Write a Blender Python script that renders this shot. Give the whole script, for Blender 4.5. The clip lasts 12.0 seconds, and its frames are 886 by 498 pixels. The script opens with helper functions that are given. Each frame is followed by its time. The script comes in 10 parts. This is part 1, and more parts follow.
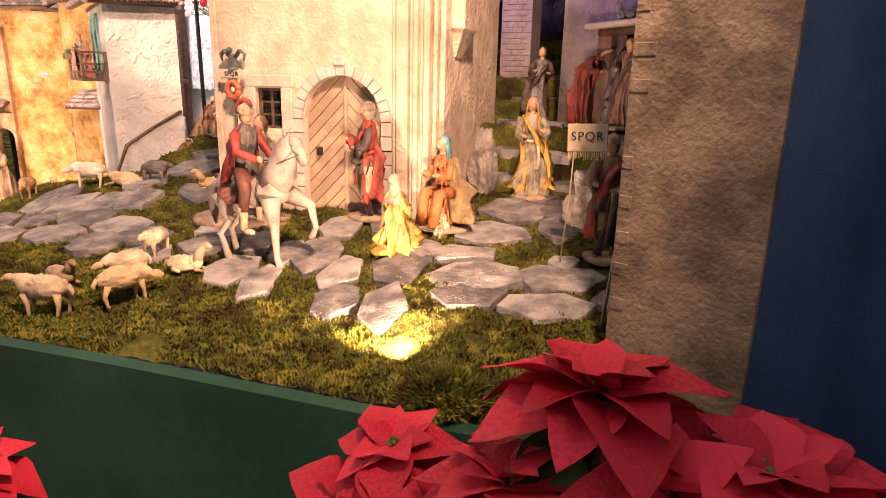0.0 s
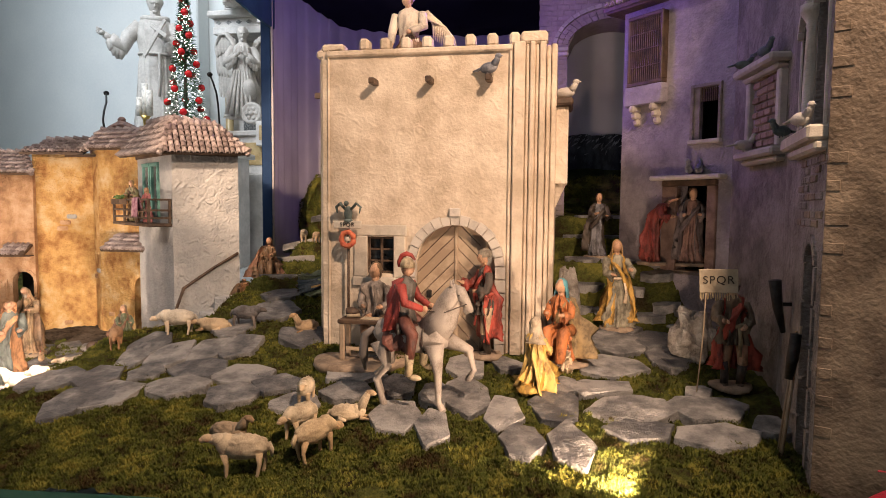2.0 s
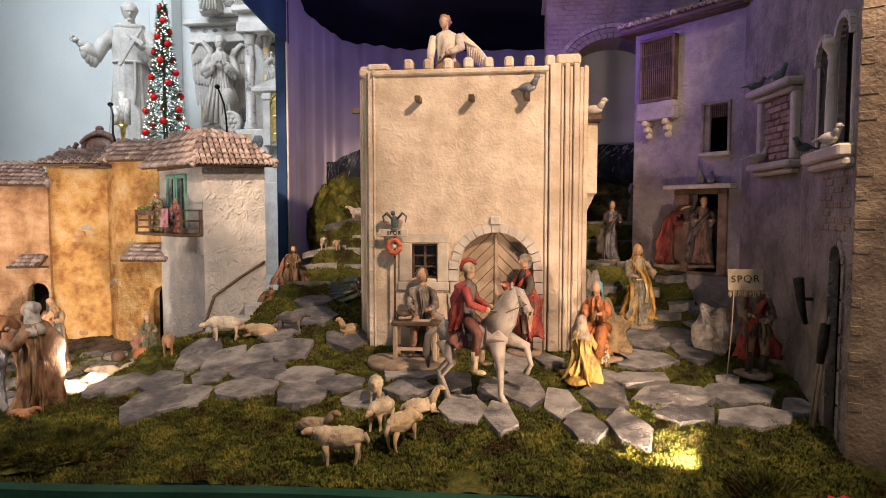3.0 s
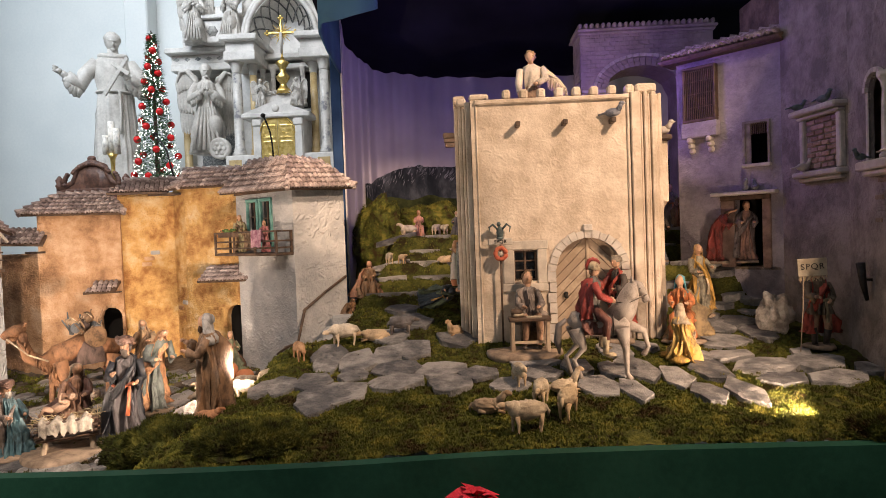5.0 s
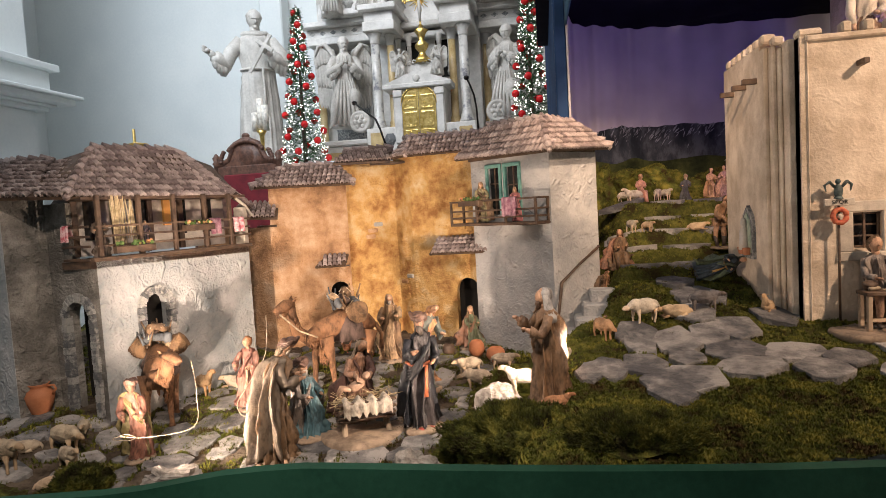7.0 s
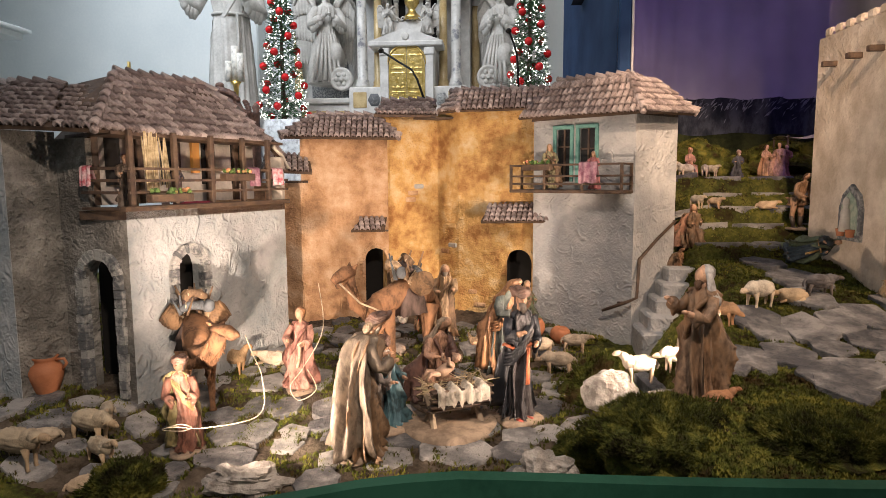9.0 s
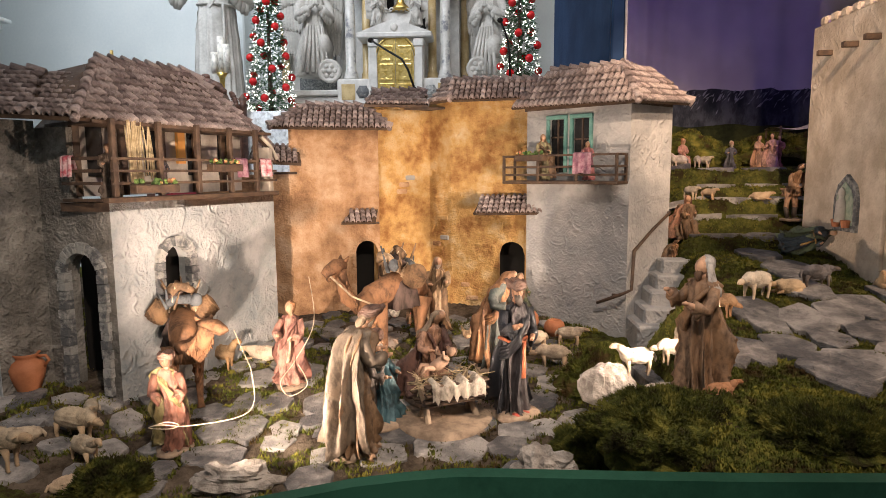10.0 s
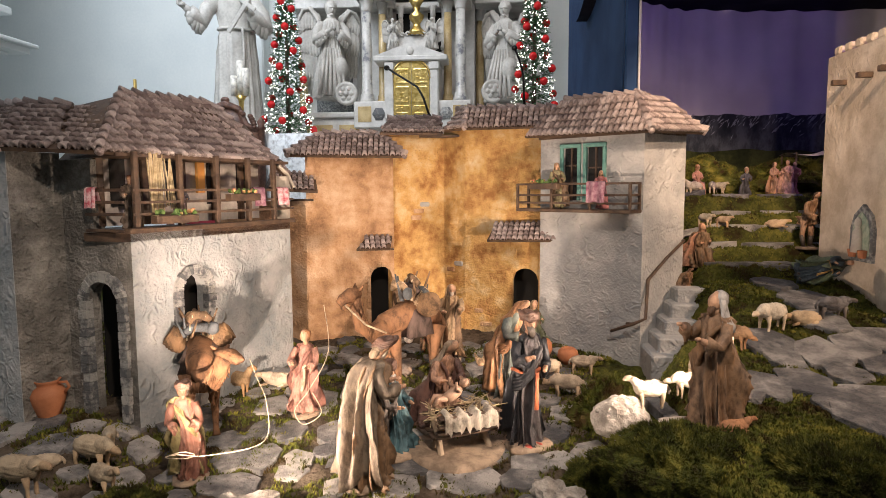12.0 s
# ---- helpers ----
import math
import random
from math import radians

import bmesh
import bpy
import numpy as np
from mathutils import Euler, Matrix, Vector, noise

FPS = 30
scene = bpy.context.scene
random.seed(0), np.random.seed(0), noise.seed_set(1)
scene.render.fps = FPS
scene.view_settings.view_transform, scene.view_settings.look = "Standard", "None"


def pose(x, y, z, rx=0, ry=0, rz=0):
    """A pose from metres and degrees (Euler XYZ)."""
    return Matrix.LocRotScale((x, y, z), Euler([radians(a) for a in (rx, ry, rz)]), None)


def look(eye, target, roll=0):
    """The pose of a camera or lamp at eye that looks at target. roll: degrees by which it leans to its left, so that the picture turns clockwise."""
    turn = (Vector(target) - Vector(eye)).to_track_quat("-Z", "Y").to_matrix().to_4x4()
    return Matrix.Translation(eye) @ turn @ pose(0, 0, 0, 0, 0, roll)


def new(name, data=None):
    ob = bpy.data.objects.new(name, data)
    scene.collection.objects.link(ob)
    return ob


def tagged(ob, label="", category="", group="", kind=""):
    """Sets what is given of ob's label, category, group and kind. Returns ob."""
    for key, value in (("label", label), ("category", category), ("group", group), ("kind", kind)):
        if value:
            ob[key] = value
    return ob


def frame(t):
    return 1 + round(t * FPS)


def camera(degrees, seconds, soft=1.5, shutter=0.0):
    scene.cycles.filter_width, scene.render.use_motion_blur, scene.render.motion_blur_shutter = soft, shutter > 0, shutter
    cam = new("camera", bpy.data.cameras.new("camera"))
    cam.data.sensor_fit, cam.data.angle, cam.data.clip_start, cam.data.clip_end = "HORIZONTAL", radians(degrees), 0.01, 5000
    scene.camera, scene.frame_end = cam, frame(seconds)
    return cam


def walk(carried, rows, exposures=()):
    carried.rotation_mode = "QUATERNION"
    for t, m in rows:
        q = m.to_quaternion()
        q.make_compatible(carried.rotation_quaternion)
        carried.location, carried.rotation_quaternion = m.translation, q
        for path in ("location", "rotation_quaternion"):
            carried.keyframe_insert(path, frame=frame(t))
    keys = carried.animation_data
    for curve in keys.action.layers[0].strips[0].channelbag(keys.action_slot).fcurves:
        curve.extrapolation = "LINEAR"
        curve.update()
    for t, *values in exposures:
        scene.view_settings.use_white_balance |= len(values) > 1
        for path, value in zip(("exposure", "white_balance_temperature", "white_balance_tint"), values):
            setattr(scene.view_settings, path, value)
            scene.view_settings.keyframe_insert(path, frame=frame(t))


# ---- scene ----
cam = camera(71.2, 12.0, soft=0.45)
PATH = [
    (0, (0.169, 0.138, 1.475), (-0.426, 1.976, 0.96), 1.3),
    (0.5, (0.017, 0.121, 1.489), (-0.609, 1.983, 1.112), 0.2),
    (1, (-0.127, 0.101, 1.523), (-0.675, 2.001, 1.223), -1.3),
    (1.5, (-0.209, 0.045, 1.543), (-0.72, 1.968, 1.348), 0.6),
    (2, (-0.347, -0.112, 1.552), (-0.724, 1.847, 1.412), 0.5),
    (2.5, (-0.46, -0.239, 1.56), (-0.789, 1.73, 1.432), 0.4),
    (4.5, (-1.008, -0.476, 1.548), (-0.971, 1.522, 1.471), -2.1),
    (5, (-1.132, -0.614, 1.537), (-1.209, 1.383, 1.48), -2.1),
    (5.5, (-1.328, -0.58, 1.523), (-1.534, 1.408, 1.471), -0.5),
    (6, (-1.526, -0.512, 1.542), (-1.776, 1.471, 1.477), -2.6),
    (6.5, (-1.706, -0.465, 1.527), (-2.031, 1.506, 1.42), -1.1),
    (7, (-1.921, -0.449, 1.543), (-2.266, 1.517, 1.412), -3.3),
    (7.5, (-2.103, -0.402, 1.516), (-2.452, 1.561, 1.367), -0.8),
    (9.5, (-2.481, -0.194, 1.514), (-2.606, 1.787, 1.272), -0.5),
    (10, (-2.471, -0.187, 1.504), (-2.59, 1.794, 1.258), -0.4),
    (10.5, (-2.462, -0.184, 1.508), (-2.595, 1.795, 1.249), -1.1),
    (11, (-2.467, -0.19, 1.515), (-2.611, 1.787, 1.248), -0.6),
    (11.5, (-2.47, -0.194, 1.525), (-2.623, 1.784, 1.273), -0.3),
    (12, (-2.466, -0.2, 1.545), (-2.633, 1.784, 1.355), -0.3),
]
EXPOSURE = [(0, 0.9, 7500, 36), (0.5, 0.6, 7200, 30), (1, 0.3, 6700, 21), (1.5, 0.1, 6350, 16), (2.5, 0, 6300, 14), (12, 0, 6300, 14)]
walk(cam, [(t, look(eye, target, roll)) for t, eye, target, roll in PATH], EXPOSURE)

# ---- world and lamps ----
world = bpy.data.worlds.new("church_daylight")
world.use_nodes = True
scene.world = world
bg = world.node_tree.nodes["Background"]
bg.inputs[0].default_value, bg.inputs[1].default_value = (0.76, 0.74, 0.72, 1), 0.46


def lamp(name, kind, eye, target, watts, colour, size=0.03, cone=60, blend=0.6):
    data = bpy.data.lights.new(name, kind)
    data.energy, data.color = watts, colour
    if kind == "SPOT":
        data.spot_size, data.spot_blend, data.shadow_soft_size = radians(cone), blend, size
    elif kind == "AREA":
        data.shape, data.size = "DISK", size
    else:
        data.shadow_soft_size = size
    ob = new(name, data)
    ob.matrix_basis = look(eye, target)
    return ob


WARM = (1.0, 0.69, 0.45)
YARD = (1.0, 0.76, 0.56)
lamp("spot_tower", "SPOT", (0.33, 0.30, 3.1), (-0.85, 1.70, 1.42), 310, WARM, 0.05, 74, 1.0)
lamp("spot_ground", "SPOT", (-0.20, 1.06, 1.024), (-0.62, 1.75, 1.30), 21, WARM, 0.012, 110, 0.5)
lamp("spot_yard_right", "SPOT", (-1.80, 1.345, 1.10), (-2.75, 1.85, 1.40), 62, YARD, 0.012, 100, 0.6)
lamp("spot_yard_left", "SPOT", (-3.14, 0.93, 0.97), (-2.74, 1.95, 1.42), 80, YARD, 0.012, 114, 0.6)
# added overhead warm fill for roofs and upper walls, no known lamp
lamp("spot_village", "SPOT", (-2.1, -0.3, 3.0), (-2.85, 1.55, 1.0), 208, (1.0, 0.80, 0.62), 0.05, 64, 0.9)
# added spot that brightens alley and hill figures; its position is assumed
lamp("spot_alley", "SPOT", (-1.75, 0.2, 3.0), (-1.50, 3.05, 1.50), 430, WARM, 0.05, 27, 0.7)
lamp("violet_house", "POINT", (-0.60, 2.18, 2.26), (0, 2, 2), 8, (0.34, 0.15, 1.0), 0.06)
lamp("violet_drape", "POINT", (-1.4, 3.15, 2.5), (0, 2, 2), 0.72, (0.46, 0.36, 1.0), 0.06)
# unseen area lamp added to lift the church wall; no window stands here
window = lamp("church_window", "AREA", (-6.5, 2.5, 7.5), (-6.5, 8, 3), 205, (0.84, 0.94, 1.0), 4)
window.data.spread = radians(120)
# second added area lamp, a soft frontal fill for the altar
nave = lamp("nave_window", "AREA", (-3.5, 1.2, 8.4), (-3.6, 7.5, 3.3), 50, (1.0, 0.95, 0.88), 5)
nave.data.spread = radians(70)


# ---- materials ----
def mat(name, a, b, scale=8.0, rough=0.8, bump=0.25, grain=60.0, c=None, metal=0.0, dist=0.004, spread=0.0, contrast=(0.35, 0.65), stretch=1.0):
    m = bpy.data.materials.new(name)
    m.use_nodes = True
    n, l = m.node_tree.nodes, m.node_tree.links
    p = n["Principled BSDF"]
    co = n.new("ShaderNodeTexCoord")
    big, fine = n.new("ShaderNodeTexNoise"), n.new("ShaderNodeTexNoise")
    big.inputs["Scale"].default_value, big.inputs["Detail"].default_value = scale, 5
    fine.inputs["Scale"].default_value, fine.inputs["Detail"].default_value = grain, 4
    micro = n.new("ShaderNodeTexNoise")
    micro.inputs["Scale"].default_value, micro.inputs["Detail"].default_value = grain * 4.5, 3
    place = n.new("ShaderNodeMapping")
    place.inputs["Scale"].default_value = (1, 1, stretch)
    l.new(co.outputs["Object"], place.inputs["Vector"])
    for t in (big, fine, micro):
        l.new(place.outputs[0], t.inputs["Vector"])
    both = n.new("ShaderNodeMath")
    both.operation = "MULTIPLY_ADD"
    l.new(micro.outputs["Fac"], both.inputs[0])
    both.inputs[1].default_value = 0.55
    l.new(fine.outputs["Fac"], both.inputs[2])
    ramp = n.new("ShaderNodeValToRGB")
    e = ramp.color_ramp.elements
    e[0].position, e[1].position = contrast
    e[0].color, e[1].color = (*a, 1), (*b, 1)
    if c:
        mid = e.new(0.5 * sum(contrast))
        mid.color = (*c, 1)
    mix = n.new("ShaderNodeMath")
    mix.operation = "MULTIPLY_ADD"
    l.new(both.outputs[0], mix.inputs[0])
    mix.inputs[1].default_value = 0.35
    off = n.new("ShaderNodeMath")
    off.operation = "SUBTRACT"
    l.new(big.outputs["Fac"], off.inputs[0])
    off.inputs[1].default_value = 0.271
    l.new(off.outputs[0], mix.inputs[2])
    fac = mix.outputs[0]
    if spread:
        info, add = n.new("ShaderNodeObjectInfo"), n.new("ShaderNodeMath")
        add.operation = "MULTIPLY_ADD"
        l.new(info.outputs["Random"], add.inputs[0])
        add.inputs[1].default_value = spread
        l.new(fac, add.inputs[2])
        sub = n.new("ShaderNodeMath")
        sub.operation = "SUBTRACT"
        l.new(add.outputs[0], sub.inputs[0])
        sub.inputs[1].default_value = spread / 2
        fac = sub.outputs[0]
    l.new(fac, ramp.inputs[0])
    l.new(ramp.outputs[0], p.inputs["Base Color"])
    p.inputs["Roughness"].default_value, p.inputs["Metallic"].default_value = rough, metal
    if bump:
        bm_ = n.new("ShaderNodeBump")
        bm_.inputs["Strength"].default_value, bm_.inputs["Distance"].default_value = bump, dist
        l.new(both.outputs[0], bm_.inputs["Height"])
        l.new(bm_.outputs[0], p.inputs["Normal"])
    return m


def glow(name, colour, strength):
    m = bpy.data.materials.new(name)
    m.use_nodes = True
    p = m.node_tree.nodes["Principled BSDF"]
    p.inputs["Base Color"].default_value = (*colour, 1)
    p.inputs["Emission Color"].default_value, p.inputs["Emission Strength"].default_value = (*colour, 1), strength
    return m


PL_TOWER = mat("cream_plaster", (0.47, 0.38, 0.28), (0.70, 0.60, 0.48), 9, 0.85, 0.7, 24, c=(0.58, 0.48, 0.37), dist=0.007)
PL_PURPLE = mat("lilac_plaster", (0.19, 0.17, 0.195), (0.36, 0.32, 0.35), 7, 0.85, 0.8, 40, dist=0.008)
PL_BROWN = mat("brown_plaster", (0.11, 0.078, 0.05), (0.30, 0.225, 0.15), 9, 0.6, 0.8, 26, c=(0.19, 0.138, 0.092), dist=0.007)
PL_SIDE = mat("blue_grey_plaster", (0.15, 0.13, 0.12), (0.31, 0.27, 0.25), 9, 0.85, 0.9, 40, dist=0.008)
PL_GREY = mat("grey_plaster", (0.33, 0.335, 0.34), (0.52, 0.515, 0.50), 9, 0.75, 0.8, 26, c=(0.42, 0.42, 0.415), dist=0.009, contrast=(0.30, 0.70))
PL_BLUE = mat("blue_plaster", (0.28, 0.315, 0.325), (0.50, 0.505, 0.50), 8, 0.8, 0.8, 28, c=(0.38, 0.395, 0.395), dist=0.008, contrast=(0.30, 0.70))
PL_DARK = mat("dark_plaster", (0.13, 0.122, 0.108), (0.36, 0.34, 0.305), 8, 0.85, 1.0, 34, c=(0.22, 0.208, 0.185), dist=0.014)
PL_ORANGE = mat("orange_plaster", (0.24, 0.125, 0.06), (0.62, 0.43, 0.28), 9, 0.8, 1.0, 34, c=(0.46, 0.27, 0.14), dist=0.011, contrast=(0.30, 0.70))
PL_YELLOW = mat("yellow_plaster", (0.30, 0.13, 0.035), (0.68, 0.52, 0.30), 11, 0.8, 1.0, 38, c=(0.58, 0.35, 0.12), dist=0.012, contrast=(0.30, 0.72))
PL_GATE = mat("gate_plaster", (0.26, 0.22, 0.20), (0.42, 0.35, 0.32), 7, 0.85, 0.5, 50)
MOSS = mat("moss", (0.038, 0.028, 0.012), (0.17, 0.16, 0.035), 11, 1.0, 1.0, 90, c=(0.075, 0.084, 0.020), dist=0.012)
MOSSDARK = mat("dark_moss", (0.028, 0.026, 0.010), (0.18, 0.17, 0.035), 18, 1.0, 1.0, 90, c=(0.070, 0.082, 0.018), dist=0.012)
EARTH = mat("earth", (0.04, 0.030, 0.020), (0.15, 0.12, 0.09), 14, 1.0, 1.0, 80, dist=0.01)
SLATE = mat("slate", (0.08, 0.08, 0.085), (0.35, 0.335, 0.32), 16, 0.6, 1.0, 55, c=(0.19, 0.185, 0.18), spread=0.30, dist=0.008, contrast=(0.32, 0.68))
TILE = mat("clay_tile", (0.23, 0.18, 0.170), (0.60, 0.51, 0.485), 60, 0.7, 0.8, 160, c=(0.38, 0.305, 0.285), spread=0.4)
WOOD = mat("door_wood", (0.30, 0.22, 0.15), (0.44, 0.34, 0.24), 25, 0.7, 0.3, 80, spread=0.4)
DARKWOOD = mat("dark_wood", (0.05, 0.03, 0.02), (0.12, 0.075, 0.045), 30, 0.6, 0.3, 90)
TRIM = mat("stone_trim", (0.42, 0.37, 0.31), (0.60, 0.54, 0.45), 14, 0.8, 0.4, 60)
GREENBOARD = mat("green_board", (0.010, 0.045, 0.028), (0.018, 0.070, 0.045), 4, 0.5, 0.1, 60)
BLUECLOTH = mat("blue_cloth", (0.022, 0.05, 0.12), (0.034, 0.075, 0.17), 5, 0.8, 0.2, 300)
VIOLET = mat("pale_drape", (0.50, 0.46, 0.52), (0.64, 0.60, 0.65), 3, 0.9, 0.2, 300)
NAVY = mat("navy_canopy", (0.006, 0.006, 0.012), (0.012, 0.012, 0.022), 4, 0.9, 0.1, 200)
MOUNT = mat("painted_mountain", (0.016, 0.020, 0.027), (0.075, 0.085, 0.10), 9, 0.9, 0.1, 40, c=(0.032, 0.038, 0.048), stretch=0.5)
MEADOW = mat("painted_meadow", (0.010, 0.014, 0.006), (0.045, 0.055, 0.018), 7, 0.9, 0.1, 40, c=(0.022, 0.028, 0.010))
SNOW = mat("painted_snow", (0.10, 0.11, 0.13), (0.25, 0.27, 0.31), 12, 0.9, 0.0, 60)
CHURCHWALL = mat("church_wall", (0.62, 0.66, 0.66), (0.70, 0.73, 0.72), 1.0, 0.7, 0.05, 30)
MARBLE = mat("white_marble", (0.52, 0.505, 0.475), (0.72, 0.70, 0.665), 5, 0.4, 0.1, 30)
VEINED = mat("veined_marble", (0.20, 0.20, 0.22), (0.60, 0.585, 0.55), 9, 0.3, 0.0, 30, c=(0.50, 0.49, 0.46), contrast=(0.34, 0.58))
STATUE = mat("statue_marble", (0.44, 0.42, 0.385), (0.63, 0.605, 0.56), 5, 0.5, 0.25, 40)
GOLD = mat("gilt_metal", (0.60, 0.40, 0.10), (0.85, 0.65, 0.25), 20, 0.3, 0.3, 60, metal=0.9)
YMARBLE = mat("yellow_marble", (0.40, 0.28, 0.12), (0.60, 0.46, 0.24), 8, 0.3, 0.0)
FLOORM = mat("church_floor", (0.34, 0.36, 0.35), (0.46, 0.48, 0.46), 3, 0.25, 0.0)
# near-black colour that stands in for the shade inside rooms and openings
BLACK = mat("painted_dark_inside", (0.006, 0.005, 0.004), (0.012, 0.010, 0.008), 5, 0.9, 0.0)

for m in (MOSS, MOSSDARK, EARTH, GREENBOARD, BLUECLOTH, VIOLET, NAVY, MOUNT, MEADOW):
    m.node_tree.nodes["Principled BSDF"].inputs["Specular IOR Level"].default_value = 0.12


def troweled(m, scale, strength, dist):
    """Raised, wandering strokes of the trowel over the fine grain of a plaster."""
    n, l = m.node_tree.nodes, m.node_tree.links
    p = n["Principled BSDF"]
    stroke, relief, co = n.new("ShaderNodeTexNoise"), n.new("ShaderNodeBump"), n.new("ShaderNodeTexCoord")
    stroke.noise_type = "RIDGED_MULTIFRACTAL"
    stroke.inputs["Scale"].default_value, stroke.inputs["Detail"].default_value, stroke.inputs["Distortion"].default_value = scale, 2.0, 1.6
    relief.inputs["Strength"].default_value, relief.inputs["Distance"].default_value = strength, dist
    l.new(co.outputs["Object"], stroke.inputs["Vector"])
    l.new(stroke.outputs["Fac"], relief.inputs["Height"])
    l.new(p.inputs["Normal"].links[0].from_socket, relief.inputs["Normal"])
    l.new(relief.outputs[0], p.inputs["Normal"])


for m, k in ((PL_GREY, 0.8), (PL_BLUE, 0.9), (PL_DARK, 0.9), (PL_ORANGE, 0.6), (PL_YELLOW, 0.7), (PL_PURPLE, 0.6), (PL_SIDE, 0.7), (PL_TOWER, 0.35)):
    troweled(m, 24, k, 0.010)


# ---- mesh building ----
class Geo:
    """Collects vertices and faces for one mesh; each face has a material slot."""

    def __init__(self):
        self.v, self.f, self.m, self.weld = [], [], [], False

    def add(self, verts, faces, slot=0, at=None):
        k = len(self.v)
        self.v += [tuple(at @ Vector(p)) for p in verts] if at else [tuple(p) for p in verts]
        self.f += [tuple(k + i for i in face) for face in faces]
        self.m += [slot] * len(faces)
        return self

    def box(self, x0, y0, z0, x1, y1, z1, slot=0, at=None, c=0.0):
        """A box, with its edges chamfered by c."""
        if c <= 0:
            v = [(x, y, z) for z in (z0, z1) for y in (y0, y1) for x in (x0, x1)]
            f = [(0, 2, 3, 1), (4, 5, 7, 6), (0, 1, 5, 4), (2, 6, 7, 3), (0, 4, 6, 2), (1, 3, 7, 5)]
            return self.add(v, f, slot, at)
        v = []
        for sx in (0, 1):
            for sy in (0, 1):
                for sz in (0, 1):
                    x, y, z = (x0, x1)[sx], (y0, y1)[sy], (z0, z1)[sz]
                    dx, dy, dz = c * (1 - 2 * sx), c * (1 - 2 * sy), c * (1 - 2 * sz)
                    v += [(x, y + dy, z + dz), (x + dx, y, z + dz), (x + dx, y + dy, z)]
        i = lambda sx, sy, sz, k: (sx * 4 + sy * 2 + sz) * 3 + k
        f = [(i(0, 0, 0, 0), i(0, 0, 1, 0), i(0, 1, 1, 0), i(0, 1, 0, 0)), (i(1, 0, 0, 0), i(1, 1, 0, 0), i(1, 1, 1, 0), i(1, 0, 1, 0))]
        f += [(i(0, 0, 0, 1), i(1, 0, 0, 1), i(1, 0, 1, 1), i(0, 0, 1, 1)), (i(0, 1, 0, 1), i(0, 1, 1, 1), i(1, 1, 1, 1), i(1, 1, 0, 1))]
        f += [(i(0, 0, 0, 2), i(0, 1, 0, 2), i(1, 1, 0, 2), i(1, 0, 0, 2)), (i(0, 0, 1, 2), i(1, 0, 1, 2), i(1, 1, 1, 2), i(0, 1, 1, 2))]
        for s in (0, 1):
            for q in (0, 1):
                f.append((i(s, q, 0, 0), i(s, q, 0, 1), i(s, q, 1, 1), i(s, q, 1, 0)))
                f.append((i(s, 0, q, 0), i(s, 0, q, 2), i(s, 1, q, 2), i(s, 1, q, 0)))
                f.append((i(0, s, q, 1), i(0, s, q, 2), i(1, s, q, 2), i(1, s, q, 1)))
                for r in (0, 1):
                    f.append((i(s, q, r, 0), i(s, q, r, 1), i(s, q, r, 2)))
        return self.add(v, f, slot, at)

    def prism(self, outline, z0, z1, slot=0, at=None, top=None):
        """A polygon in plan, drawn up from z0 to z1; top: its own outline at z1."""
        n, top = len(outline), top or outline
        v = [(x, y, z0) for x, y in outline] + [(x, y, z1) for x, y in top]
        f = [tuple(range(n))[::-1], tuple(range(n, 2 * n))] + [(k, (k + 1) % n, n + (k + 1) % n, n + k) for k in range(n)]
        return self.add(v, f, slot, at)

    def lathe(self, profile, n=16, slot=0, at=None, wave=None, squash=(1, 1)):
        """A profile of (radius, z) turned round z. wave(angle, share) scales the radius."""
        v, f = [], []
        for k, (r, z) in enumerate(profile):
            s = k / max(1, len(profile) - 1)
            for j in range(n):
                a = 2 * math.pi * j / n
                q = r * (wave(a, s) if wave else 1)
                v.append((q * math.cos(a) * squash[0], q * math.sin(a) * squash[1], z))
        for k in range(len(profile) - 1):
            f += [(k * n + j, k * n + (j + 1) % n, (k + 1) * n + (j + 1) % n, (k + 1) * n + j) for j in range(n)]
        f += [tuple(range(n))[::-1], tuple(range((len(profile) - 1) * n, len(profile) * n))]
        return self.add(v, f, slot, at)

    def tube(self, points, radii, n=8, slot=0, at=None, flat=1.0):
        """A limb along points, with a radius at each; flat: its height against its width."""
        pts = [Vector(p) for p in points]
        if not isinstance(radii, (list, tuple)):
            radii = [radii] * len(pts)
        v, f, side = [], [], None
        for k, p in enumerate(pts):
            way = (pts[min(k + 1, len(pts) - 1)] - pts[max(k - 1, 0)]).normalized()
            if side is None:
                side = way.cross(Vector((0, 0, 1)) if abs(way.z) < 0.9 else Vector((0, 1, 0))).normalized()
            side = (side - way * side.dot(way)).normalized()
            up = side.cross(way)
            for j in range(n):
                a = 2 * math.pi * j / n
                v.append(p + radii[k] * (math.cos(a) * side + math.sin(a) * up * flat))
        for k in range(len(pts) - 1):
            f += [(k * n + j, k * n + (j + 1) % n, (k + 1) * n + (j + 1) % n, (k + 1) * n + j) for j in range(n)]
        f += [tuple(range(n))[::-1], tuple(range((len(pts) - 1) * n, len(pts) * n))]
        return self.add(v, f, slot, at)

    def ball(self, c, r, n=12, m=8, slot=0, at=None, rough=0.0, freq=6.0):
        """An ellipsoid of radii r round c, with an uneven skin."""
        rx, ry, rz = (r, r, r) if isinstance(r, (int, float)) else r
        v, f = [], []
        for k in range(1, m):
            t = math.pi * k / m
            for j in range(n):
                a = 2 * math.pi * j / n
                d = Vector((math.sin(t) * math.cos(a), math.sin(t) * math.sin(a), math.cos(t)))
                q = 1 + (rough * noise.noise(d * freq + Vector(c) * 31) if rough else 0)
